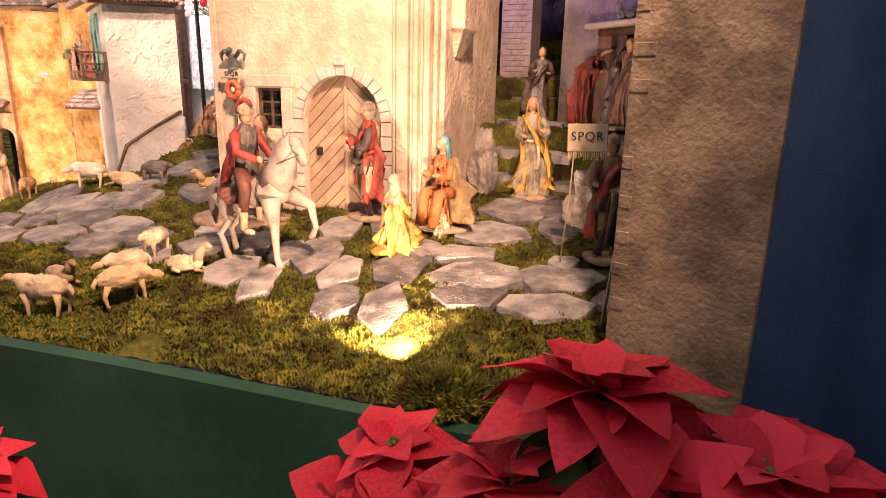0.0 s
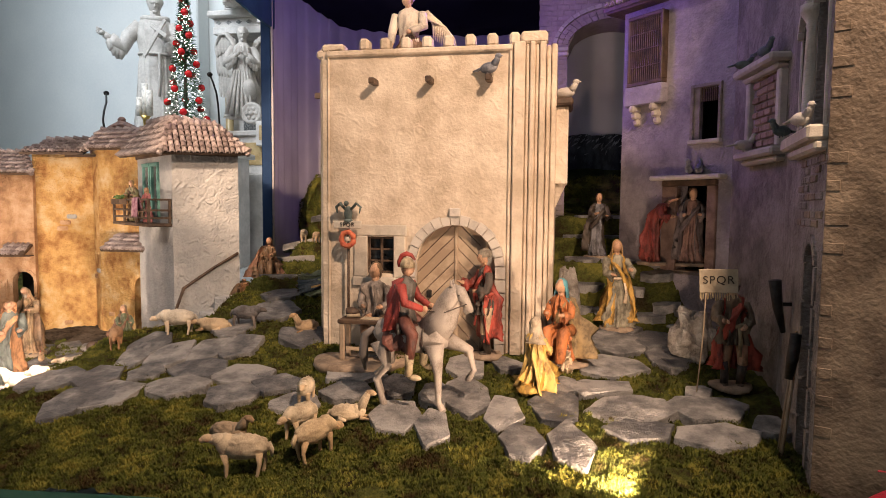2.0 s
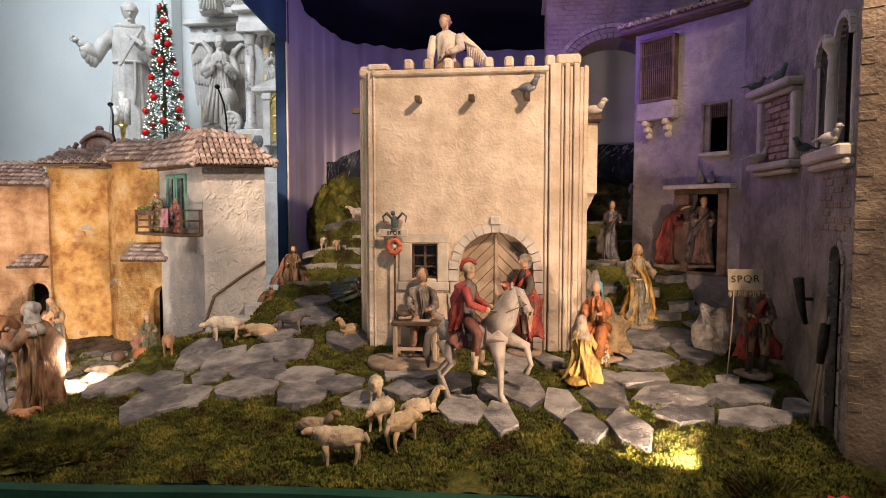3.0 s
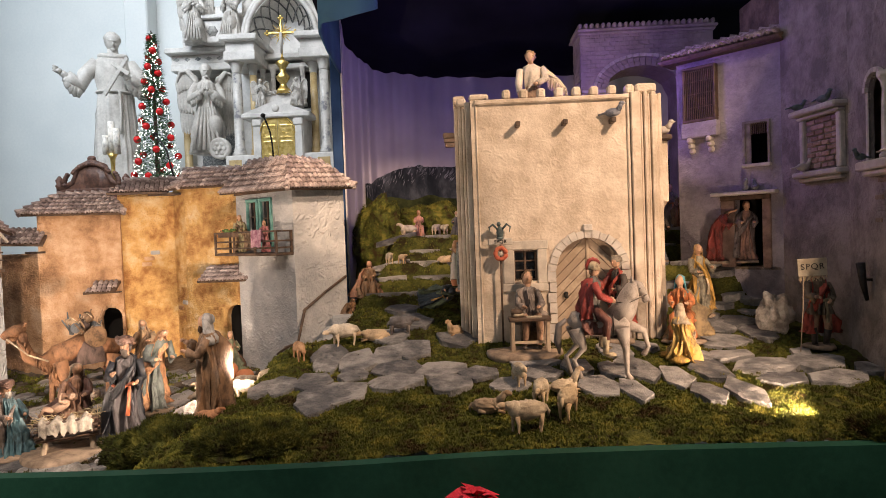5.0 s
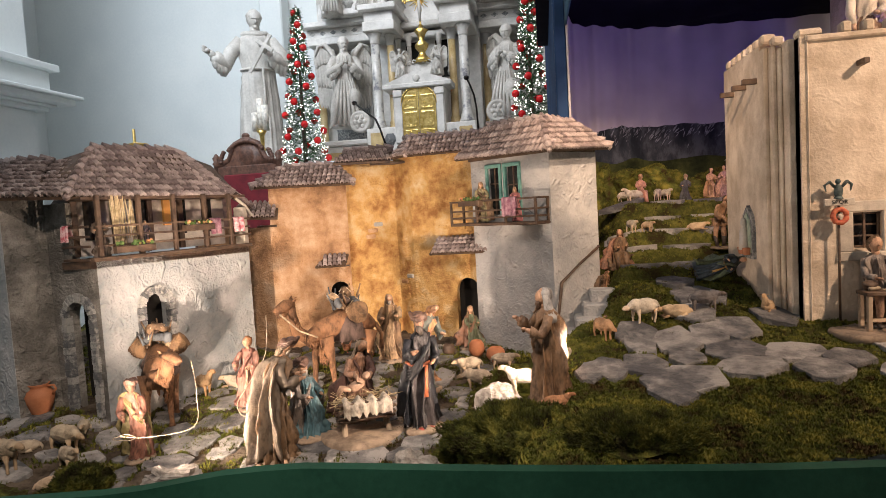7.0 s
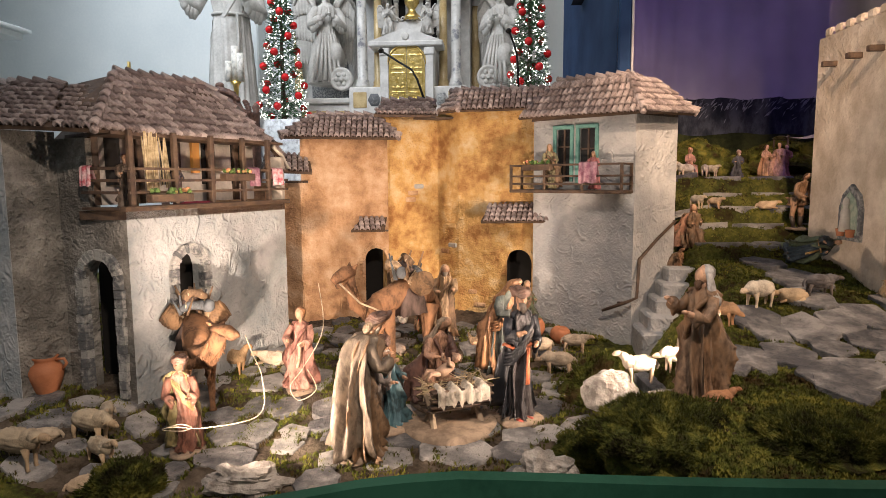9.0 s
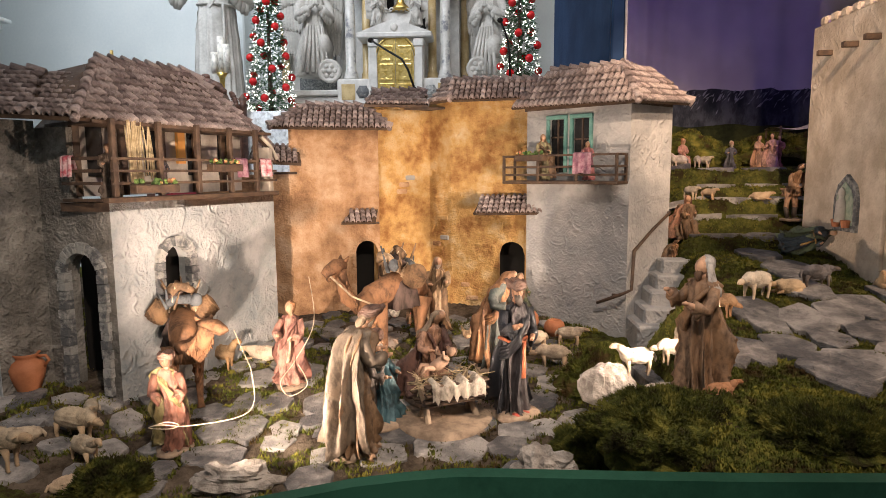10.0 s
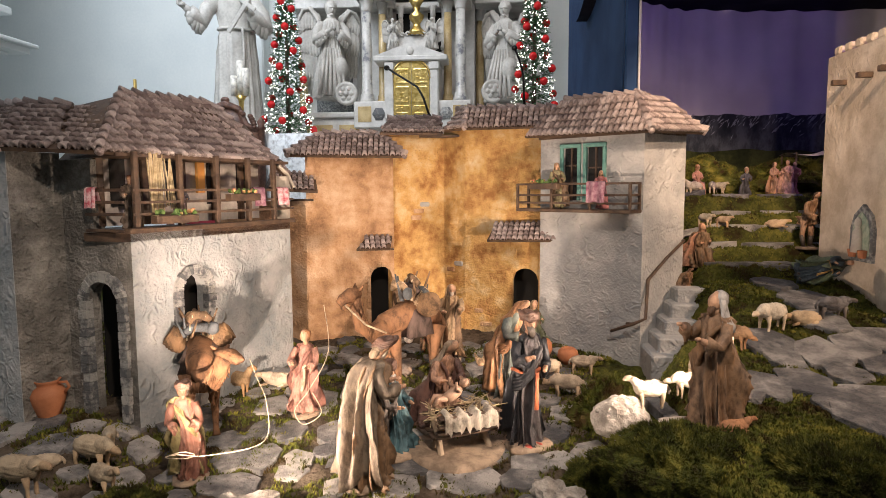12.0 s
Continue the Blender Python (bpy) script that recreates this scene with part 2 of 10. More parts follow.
                v.append((c[0] + rx * d.x * q, c[1] + ry * d.y * q, c[2] + rz * d.z * q))
        top, bot = len(v), len(v) + 1
        v += [(c[0], c[1], c[2] + rz), (c[0], c[1], c[2] - rz)]
        for k in range(m - 2):
            f += [(k * n + j, (k + 1) * n + j, (k + 1) * n + (j + 1) % n, k * n + (j + 1) % n) for j in range(n)]
        f += [(top, j, (j + 1) % n) for j in range(n)] + [(bot, (m - 2) * n + (j + 1) % n, (m - 2) * n + j) for j in range(n)]
        return self.add(v, f, slot, at)

    def mesh(self, name, mats, smooth=False, base=(0, 0, 0)):
        me = bpy.data.meshes.new(name)
        b = Vector(base)
        me.from_pydata([tuple(Vector(p) - b) for p in self.v], [], self.f)
        for m in mats if isinstance(mats, (list, tuple)) else [mats]:
            me.materials.append(m)
        me.polygons.foreach_set("material_index", self.m)
        if smooth:
            me.polygons.foreach_set("use_smooth", [True] * len(self.f))
        me.update()
        if self.weld:
            b2 = bmesh.new()
            b2.from_mesh(me)
            bmesh.ops.remove_doubles(b2, verts=b2.verts, dist=0.0004)
            b2.to_mesh(me)
            b2.free()
        return me


def thing(name, base, label, category, group="", kind=""):
    """An Empty at the base of a thing that has parts."""
    ob = new(name)
    ob.location = base
    ob.empty_display_size = 0.05
    return tagged(ob, label, category, group, kind)


def solid(name, geo, mats, label, category, base=(0, 0, 0), group="", kind="", smooth=False):
    """A thing that is one mesh."""
    ob = new(name, geo.mesh(name, mats, smooth, base))
    ob.location = base
    return tagged(ob, label, category, group, kind)


def part(name, geo, mats, parent, label="", smooth=False, kind=""):
    """A mesh of its own under a thing or a part; geo is in world places."""
    base, up = Vector(), parent
    while up:
        base, up = base + up.location, up.parent
    ob = new(name, geo.mesh(name, mats, smooth, base))
    ob.parent = parent
    return tagged(ob, label, kind=kind)


def frame_of(a, b, out=0.0):
    """A matrix whose x runs from a to b in plan, y inwards (away from the front), z up, with its origin at a."""
    d = Vector((b[0] - a[0], b[1] - a[1], 0)).normalized()
    n = Vector((-d.y, d.x, 0))
    m = Matrix(((d.x, n.x, 0, a[0] - n.x * out), (d.y, n.y, 0, a[1] - n.y * out), (0, 0, 1, 0), (0, 0, 0, 1)))
    return m, math.hypot(b[0] - a[0], b[1] - a[1])


def arch_top(u, u0, u1, spring, rise=1.0):
    """Height of an arch over an opening from u0 to u1; rise 1 is a half circle."""
    r, c = (u1 - u0) / 2, (u0 + u1) / 2
    return spring + rise * math.sqrt(max(0.0, r * r - (u - c) ** 2))


def wall(geo, a, b, z0, z1, thick, openings=(), slot=0):
    """A wall from a to b in plan, its front along the line; openings: (u0, u1, sill, head, arched)."""
    at, length = frame_of(a, b)
    geo.weld = True
    cuts = {0.0, length}
    for u0, u1, _, _, arched in openings:
        cuts |= {u0 + (u1 - u0) * k / 12 for k in range(13)} if arched else {u0, u1}
    cuts = sorted(cuts)
    for p, q in zip(cuts, cuts[1:]):
        spans, lo_p, lo_q = [], z0, z0
        for u0, u1, s, h, arched in sorted(openings, key=lambda o: o[2]):
            if u0 - 1e-6 <= p and q <= u1 + 1e-6:
                if s > z0 + 1e-4:
                    spans.append((lo_p, lo_q, s, s))
                lo_p, lo_q = (arch_top(p, u0, u1, h, arched), arch_top(q, u0, u1, h, arched)) if arched else (h, h)
        spans.append((lo_p, lo_q, z1, z1))
        for bp, bq, tp, tq in spans:
            v = [(p, 0, bp), (q, 0, bq), (q, thick, bq), (p, thick, bp), (p, 0, tp), (q, 0, tq), (q, thick, tq), (p, thick, tp)]
            geo.add(v, [(0, 3, 2, 1), (4, 5, 6, 7), (0, 1, 5, 4), (1, 2, 6, 5), (2, 3, 7, 6), (3, 0, 4, 7)], slot, at)
    return geo


# ---- ground ----
def smooth01(x, a, b):
    t = min(1, max(0, (x - a) / (b - a)))
    return t * t * (3 - 2 * t)


def ground(x, y):
    """Height of the ground of the landscape."""
    main = 1.03 + 0.15 * (y - 1.32) - 0.012 * smooth01(x, -1.3, -1.7)
    main += 0.022 * smooth01(y, 1.5, 1.8) * (1 - smooth01(x, -1.3, -1.1))
    alley = 1.185 + 0.050 * smooth01(y, 2.27, 2.31) + 0.065 * smooth01(y, 2.44, 2.48) + 0.07 * smooth01(y, 2.56, 2.60) + 0.055 * smooth01(y, 2.72, 2.76) + 0.075 * smooth01(y, 2.89, 2.93) + 0.04 * max(0, y - 2.93)
    q = y + 0.45 * max(0, x + 0.1)
    steps = 1.125 + 0.075 * smooth01(q, 2.075, 2.095) + 0.07 * smooth01(q, 2.125, 2.145) + 0.075 * smooth01(q, 2.175, 2.195) + 0.075 * smooth01(y, 2.46, 2.48) + 0.08 * smooth01(y, 2.58, 2.60) + 0.05 * max(0, y - 2.8)
    w = smooth01(x, -0.9, -0.6)
    back = alley * (1 - w) + steps * w
    k = smooth01(y, 2.0, 2.2)
    high = main * (1 - k) + back * k
    low = 0.775 + 0.10 * (y - 1.28) + 0.07 * smooth01(x, -3.35, -3.7)
    edge = -2.02 + 0.06 * math.sin(5 * y) + 0.33 * smooth01(y, 1.68, 2.0)
    s = smooth01(x, edge - 0.10, edge + 0.12)
    return low * (1 - s) + high * s


def board_y(x):
    return 0.948 - 0.065 * smooth01(x, -0.6, -2.2) - max(0, -2.5 - x) * 0.21


def sheet(x0, x1, y0, y1, nx, ny, hgt):
    g = Geo()
    for j in range(ny + 1):
        for i in range(nx + 1):
            x = x0 + (x1 - x0) * i / nx
            a = board_y(x) + 0.012 if y0 is None else y0
            y = a + (y1 - a) * j / ny
            g.v.append((x, y, hgt(x, y)))
    g.f = [(j * (nx + 1) + i, j * (nx + 1) + i + 1, (j + 1) * (nx + 1) + i + 1, (j + 1) * (nx + 1) + i) for j in range(ny) for i in range(nx)]
    g.m = [0] * len(g.f)
    return g


def mossy(x, y):
    p = Vector((x, y, 0))
    return ground(x, y) + 0.010 * noise.noise(p * 9) + 0.010 * noise.noise(p * 28) + 0.008 * noise.noise(p * 70)


solid("ground", sheet(-4.6, 0.45, None, 3.75, 420, 240, mossy), MOSS, "mossy ground of the miniature landscape, uneven and green", "ground", kind="structure", smooth=True)

solid("yard_floor", sheet(-4.5, -1.98, None, 2.75, 200, 130, lambda x, y: mossy(x, y) + 0.005 - 0.03 * smooth01(x, -2.14, -2.0) - 0.02 * smooth01(y, 1.12, 1.0)), EARTH, "dark trodden earth between the yard slabs", "ground", kind="structure", smooth=True)

# front board of the stage
g = Geo()
N = 60
for k in range(N):
    xa, xb = 0.55 - 5.4 * k / N, 0.55 - 5.4 * (k + 1) / N
    ya, yb = board_y(xa), board_y(xb)
    za, zb = (0.980 - 0.010 * smooth01(x, -1.0, -1.6) - 0.03 * smooth01(x, -2.62, -2.95) for x in (xa, xb))
    g.add([(xb, yb - 0.025, 0), (xa, ya - 0.025, 0), (xa, ya, 0), (xb, yb, 0), (xb, yb - 0.025, zb - 0.004), (xa, ya - 0.025, za - 0.004), (xa, ya, za), (xb, yb, zb)],
          [(0, 1, 5, 4), (4, 5, 6, 7), (2, 3, 7, 6)])
g.weld = True
solid("stage_front", g, GREENBOARD, "dark green cloth-covered board along the front of the stage", "board", kind="structure")

# ---- church ----
g = Geo().box(-16, -6, -0.1, 8, 3.8, 0.0)
solid("nave_floor", g, FLOORM, "grey marble church floor", "floor", kind="structure")
g = Geo().box(-16, 0.2, -0.1, -4.62, 12, 0.80)
g.box(-4.62, 3.8, -0.1, 8, 12, 0.80)
solid("floor", g, FLOORM, "polished grey marble floor of the raised chancel", "floor", kind="structure")
g = Geo().box(-16, 8.6, 0.8, 8, 8.9, 9)
solid("wall_north", g, CHURCHWALL, "smooth pale blue-white plastered church wall", "wall", kind="structure")
g = Geo().box(-10.3, 3, 0.8, -10, 9, 9)
solid("wall_west", g, CHURCHWALL, "smooth pale blue-white plastered church wall", "wall", kind="structure")

# ---- drape and canopy ----
def drape_line(s):
    """The plan of the hanging cloth, s from 0 (front edge beside the grey house) to 1."""
    pts = [(-1.80, 2.85), (-1.86, 3.3), (-1.72, 3.62), (-1.3, 3.78), (-0.6, 3.85), (0.2, 3.85), (0.9, 3.8)]
    k = min(len(pts) - 2, int(s * (len(pts) - 1)))
    t = s * (len(pts) - 1) - k
    return pts[k][0] * (1 - t) + pts[k + 1][0] * t, pts[k][1] * (1 - t) + pts[k + 1][1] * t


g = Geo()
N = 260
for k in range(N + 1):
    x, y = drape_line(k / N)
    fold = 0.012 * math.sin(k * 0.55) + 0.008 * math.sin(k * 0.21 + 1)
    for z in (0.9, 1.4, 2.0, 2.7, 3.2):
        g.v.append((x, y + fold * (0.6 + 0.3 * (z - 0.9)), z))
g.f = [(k * 5 + j, (k + 1) * 5 + j, (k + 1) * 5 + j + 1, k * 5 + j + 1) for k in range(N) for j in range(4)]
g.m = [0] * len(g.f)
solid("backdrop_cloth", g, VIOLET, "pale cloth backdrop in soft folds under violet light", "backdrop", kind="structure", smooth=True)
g = sheet(-1.95, 1.2, 2.5, 3.95, 30, 12, lambda x, y: 2.615 + 0.27 * max(0, 3.8 - y) ** 1.2)
solid("canopy", g, NAVY, "dark navy cloth canopy stretched over the scene", "canopy", kind="structure")
g = Geo().box(-1.86, 2.83, 0.9, -1.80, 2.86, 3.6, c=0.008)
g.add([(-1.86, 2.86, 0.8), (-1.90, 4.8, 0.8), (-1.90, 4.8, 3.6), (-1.86, 2.86, 3.6)], [(0, 1, 2, 3)])
solid("side_curtain", g, BLUECLOTH, "dark blue cloth curtain hanging beside the backdrop", "curtain", kind="structure")
g = Geo()
rnd = random.Random(8)
hem = [(-1.50, 2.13, 2.525), (-1.60, 2.125, 2.505), (-1.68, 2.13, 2.485), (-1.745, 2.13, 2.476), (-1.775, 2.22, 2.47), (-1.79, 2.42, 2.455), (-1.80, 2.65, 2.44), (-1.805, 2.86, 2.43)]
for k, (x, y, z) in enumerate(hem):
    for dx, dz in ((0, 0), (0.012, 0.004), (0.012, 0.30), (0, 0.30)):
        g.v.append((x + dx, y + dx * (1 if k < 4 else 0), z + dz + rnd.uniform(-0.003, 0.003)))
g.f = [(k * 4 + j, (k + 1) * 4 + j, (k + 1) * 4 + (j + 1) % 4, k * 4 + (j + 1) % 4) for k in range(len(hem) - 1) for j in range(4)] + [(0, 1, 2, 3), (31, 30, 29, 28)]
g.m = [0] * len(g.f)
solid("valance", g, mat("teal_cloth", (0.03, 0.10, 0.19), (0.05, 0.15, 0.26), 6, 0.8, 0.2, 200), "teal blue cloth valance round the canopy edge", "valance", kind="structure", smooth=True)
# ---- shared building pieces ----
def clip(poly, strip):
    """The part of a convex outline inside another convex outline that runs anticlockwise."""
    out = list(poly)
    for k in range(len(strip)):
        (ax, ay), (bx, by) = strip[k], strip[(k + 1) % len(strip)]
        side = lambda p: (bx - ax) * (p[1] - ay) - (by - ay) * (p[0] - ax)
        kept = []
        for i, p in enumerate(out):
            q = out[(i + 1) % len(out)]
            sp, sq = side(p), side(q)
            if sp >= 0:
                kept.append(p)
            if sp * sq < 0:
                t = sp / (sp - sq)
                kept.append((p[0] + t * (q[0] - p[0]), p[1] + t * (q[1] - p[1])))
        out = kept
        if len(out) < 3:
            return []
    return out


def slab_uv(geo, outline, y0, y1, at, slot=0, shrink=0.0):
    """An outline in the plane of a wall (u, z), drawn from y0 (front) to y1."""
    n = len(outline)
    cu, cz = sum(p[0] for p in outline) / n, sum(p[1] for p in outline) / n
    front = [(cu + (u - cu) * (1 - shrink), cz + (z - cz) * (1 - shrink)) for u, z in outline]
    v = [(u, y0, z) for u, z in front] + [(u, y1, z) for u, z in outline]
    f = [tuple(range(n)), tuple(range(n, 2 * n))[::-1]] + [(k, n + k, n + (k + 1) % n, (k + 1) % n) for k in range(n)]
    return geo.add(v, f, slot, at)


def arch_stones(parent, a, b, u0, u1, base, spring, width, proud, material, n=13, courses=6, name="arch_stone"):
    """Single stones round an arched opening: wedges over it and blocks down both jambs."""
    at, _ = frame_of(a, b)
    r, c = (u1 - u0) / 2, (u0 + u1) / 2
    rnd = random.Random(int(abs(a[0]) * 977) + n)
    for k in range(n):
        p, q = math.pi * (k + 0.02) / n, math.pi * (k + 0.98) / n
        w, s = width * rnd.uniform(0.9, 1.1), proud * rnd.uniform(0.8, 1.2)
        outline = [(c + m * math.cos(x), spring + m * math.sin(x)) for m, x in ((r - 0.001, p), (r + w, p), (r + w, q), (r - 0.001, q))]
        part(name, slab_uv(Geo(), outline, -s, 0.012, at, 0, 0.05), material, parent)
    for side in (0, 1):
        for k in range(courses):
            z0, z1 = base + (spring - base) * (k + 0.02) / courses, base + (spring - base) * (k + 0.98) / courses
            w, s = width * rnd.uniform(0.85, 1.15), proud * rnd.uniform(0.8, 1.2)
            e0, e1 = (u0 - w, u0 + 0.001) if side == 0 else (u1 - 0.001, u1 + w)
            part(name, slab_uv(Geo(), [(e0, z0), (e1, z0), (e1, z1), (e0, z1)], -s, 0.012, at, 0, 0.05), material, parent)


def wall_box(parent, name, a, b, u0, u1, z0, z1, out, inn, material, c=0.003, label=""):
    """A box on a wall: from out in front of it to inn behind its face."""
    at, _ = frame_of(a, b)
    return part(name, Geo().box(u0, -out, z0, u1, inn, z1, 0, at, c), material, parent, label)


def tile_mesh():
    """One barrel tile, 1 long and 1 wide, thicker at its lower lip."""
    g, n = Geo(), 6
    for y, r, lift in ((0, 0.46, 0.22), (0, 0.32, 0.05), (1, 0.36, -0.06), (1, 0.28, -0.12)):
        for k in range(n + 1):
            t = math.pi * k / n
            g.v.append((r * math.cos(t), y, r * math.sin(t) * 0.95 + lift))
    row = lambda i, k: i * (n + 1) + k
    for i, j in ((0, 2), (3, 1), (1, 0), (2, 3)):
        g.f += [(row(i, k), row(i, k + 1), row(j, k + 1), row(j, k)) for k in range(n)]
    g.m = [0] * len(g.f)
    return g.mesh("roof_tile", TILE, True)


TILE_MESH = tile_mesh()


def lay_tile(parent, origin, across, up, normal, w, length):
    ob = new("roof_tile", TILE_MESH)
    ob.parent = parent
    m = Matrix.Identity(4)
    for k, vec in enumerate((across * w, up * length, normal * w * 1.4)):
        m[0][k], m[1][k], m[2][k] = vec
    base, top = Vector(), parent
    while top:
        base, top = base + top.location, top.parent
    m.translation = origin - base
    ob.matrix_basis = m


def tiled(parent, a, b, c, d, w=0.0235, row=0.034, ridge=True, hips=(True, True), seed=3):
    """A roof plane with eave a-b and upper edge d-c, covered with single barrel tiles."""
    rnd = random.Random(seed)
    a, b, c, d = (Vector(p) for p in (a, b, c, d))
    U = (b - a).normalized()
    full = d - a
    V = full - U * full.dot(U)
    height = V.length
    V.normalize()
    N = U.cross(V)
    L = (b - a).length
    dl, dr = (d - a).dot(U), (c - a).dot(U)
    g = Geo()
    dn = N * -0.012
    g.add([a, b, c, d, a + dn, b + dn, c + dn, d + dn], [(0, 1, 2, 3), (7, 6, 5, 4), (0, 4, 5, 1), (1, 5, 6, 2), (2, 6, 7, 3), (3, 7, 4, 0)])
    part("roof_deck", g, DARKWOOD, parent)
    rows = max(1, round(height / row))
    for r in range(rows):
        s = r / rows
        lo, hi = dl * s, L + (dr - L) * s
        u = math.ceil((lo + w * 0.25) / w) * w
        while u < hi - w * 0.2:
            p = a + U * (u + rnd.uniform(-0.0005, 0.0005)) + V * (s * height - 0.004 + rnd.uniform(-0.0008, 0.0008)) + N * rnd.uniform(0, 0.0006)
            tilt = V * math.cos(0.05) + N * 0.03 * rnd.uniform(0.2, 1)
            lay_tile(parent, p, U, tilt.normalized(), N, w * 0.98, height / rows * 1.18)
            u += w
    edges = ([(d, c)] if ridge else []) + ([(a, d)] if hips[0] else []) + ([(b, c)] if hips[1] else [])
    for p, q in edges:
        span = (q - p)
        n = max(1, round(span.length / 0.042))
        part("ridge_mortar", Geo().tube([p + Vector((0, 0, -0.004)), q + Vector((0, 0, -0.004))], w * 0.48, 8), TILE, parent, "", True)
        way = span.normalized()
        side = way.cross(Vector((0, 0, 1))).normalized()
        for k in range(n):
            lay_tile(parent, p + span * (k / n) + Vector((0, 0, 0.004)), side, way, side.cross(way), w * 1.12, span.length / n * 1.12)


def tube_part(name, points, radius, material, parent, n=7, label=""):
    return part(name, Geo().tube(points, radius, n), material, parent, label, True)


PALE = mat("pale_stone", (0.42, 0.38, 0.34), (0.58, 0.53, 0.47), 25, 0.8, 0.5, 80, spread=0.3)
GREYSTONE = mat("grey_arch_stone", (0.14, 0.145, 0.15), (0.44, 0.435, 0.41), 40, 0.8, 1.0, 80, spread=0.5, dist=0.008)
BRICK = mat("thin_brick", (0.20, 0.13, 0.10), (0.36, 0.25, 0.20), 30, 0.85, 0.5, 80, spread=0.5)
IRON = mat("black_iron", (0.012, 0.012, 0.012), (0.04, 0.037, 0.035), 30, 0.5, 0.3, 80, metal=0.6)
TURQ = mat("turquoise_paint", (0.10, 0.26, 0.23), (0.18, 0.38, 0.33), 30, 0.6, 0.2, 80)
GLASSY = mat("dark_pane", (0.012, 0.013, 0.015), (0.03, 0.03, 0.03), 10, 0.15, 0.0)
BRONZE = mat("verdigris", (0.05, 0.07, 0.07), (0.12, 0.16, 0.15), 30, 0.6, 0.4, 80)
PIGEON = mat("pigeon_grey", (0.12, 0.13, 0.16), (0.30, 0.30, 0.32), 40, 0.7, 0.2, 80)
LEAF = mat("pot_greenery", (0.04, 0.09, 0.02), (0.14, 0.22, 0.05), 60, 0.7, 0.2, 90)
PETAL = mat("mixed_flowers", (0.55, 0.12, 0.10), (0.70, 0.55, 0.20), 90, 0.7, 0.0)
CHECK = mat("red_white_cloth", (0.50, 0.10, 0.13), (0.72, 0.55, 0.55), 60, 0.9, 0.2, 200)
PLUM = mat("plum_cloth", (0.22, 0.08, 0.12), (0.42, 0.25, 0.28), 60, 0.9, 0.2, 200)
STRAW = mat("straw", (0.34, 0.26, 0.14), (0.56, 0.45, 0.28), 60, 0.9, 0.3, 200)
CLAY = mat("terracotta", (0.36, 0.13, 0.055), (0.50, 0.20, 0.09), 12, 0.7, 0.2, 60)
SIGN = mat("parchment", (0.32, 0.26, 0.18), (0.46, 0.39, 0.28), 20, 0.8, 0.2, 80)
INK = mat("ink", (0.02, 0.015, 0.01), (0.03, 0.02, 0.015), 20, 0.8, 0)


def lettering(text, at, size, parent):
    """Letters standing on the plane of at (x along the line, y up)."""
    cu = bpy.data.curves.new("lettering", "FONT")
    cu.body, cu.size, cu.align_x, cu.align_y, cu.extrude = text, size, "CENTER", "CENTER", 0.0006
    cu.space_character = 1.15
    cu.materials.append(INK)
    ob = new("lettering", cu)
    ob.parent = parent
    base, up = Vector(), parent
    while up:
        base, up = base + up.location, up.parent
    ob.matrix_basis = Matrix.Translation(-base) @ at
    return ob


def pigeon(x, y, z, turn, s=1.0, material=None, label="small grey pigeon figure perched on a ledge"):
    at = pose(x, y, z, 0, 0, turn) @ Matrix.Scale(s, 4)
    g = Geo()
    g.ball((0, 0, 0.018), (0.014, 0.028, 0.015), 10, 8)
    g.tube([(0, -0.018, 0.024), (0, -0.028, 0.038), (0, -0.030, 0.043)], [0.011, 0.008, 0.007], 8)
    g.ball((0, -0.031, 0.045), (0.008, 0.010, 0.008), 8, 6)
    g.tube([(0, -0.039, 0.045), (0, -0.046, 0.043)], [0.003, 0.0008], 5)
    g.tube([(0, 0.020, 0.020), (0, 0.050, 0.014)], [0.011, 0.007], 6, flat=0.35)
    g.tube([(0.006, 0, 0.008), (0.006, -0.002, 0)], 0.002, 5)
    g.tube([(-0.006, 0, 0.008), (-0.006, -0.002, 0)], 0.002, 5)
    v = [at @ Vector(p) for p in g.v]
    g.v = [tuple(p) for p in v]
    return solid("pigeon_figure", g, material or PIGEON, label, "figurine", (x, y, z), "pigeons", smooth=True)


# ---- tower ----
TA, TB = (-1.10, 1.765), (-0.42, 1.765)


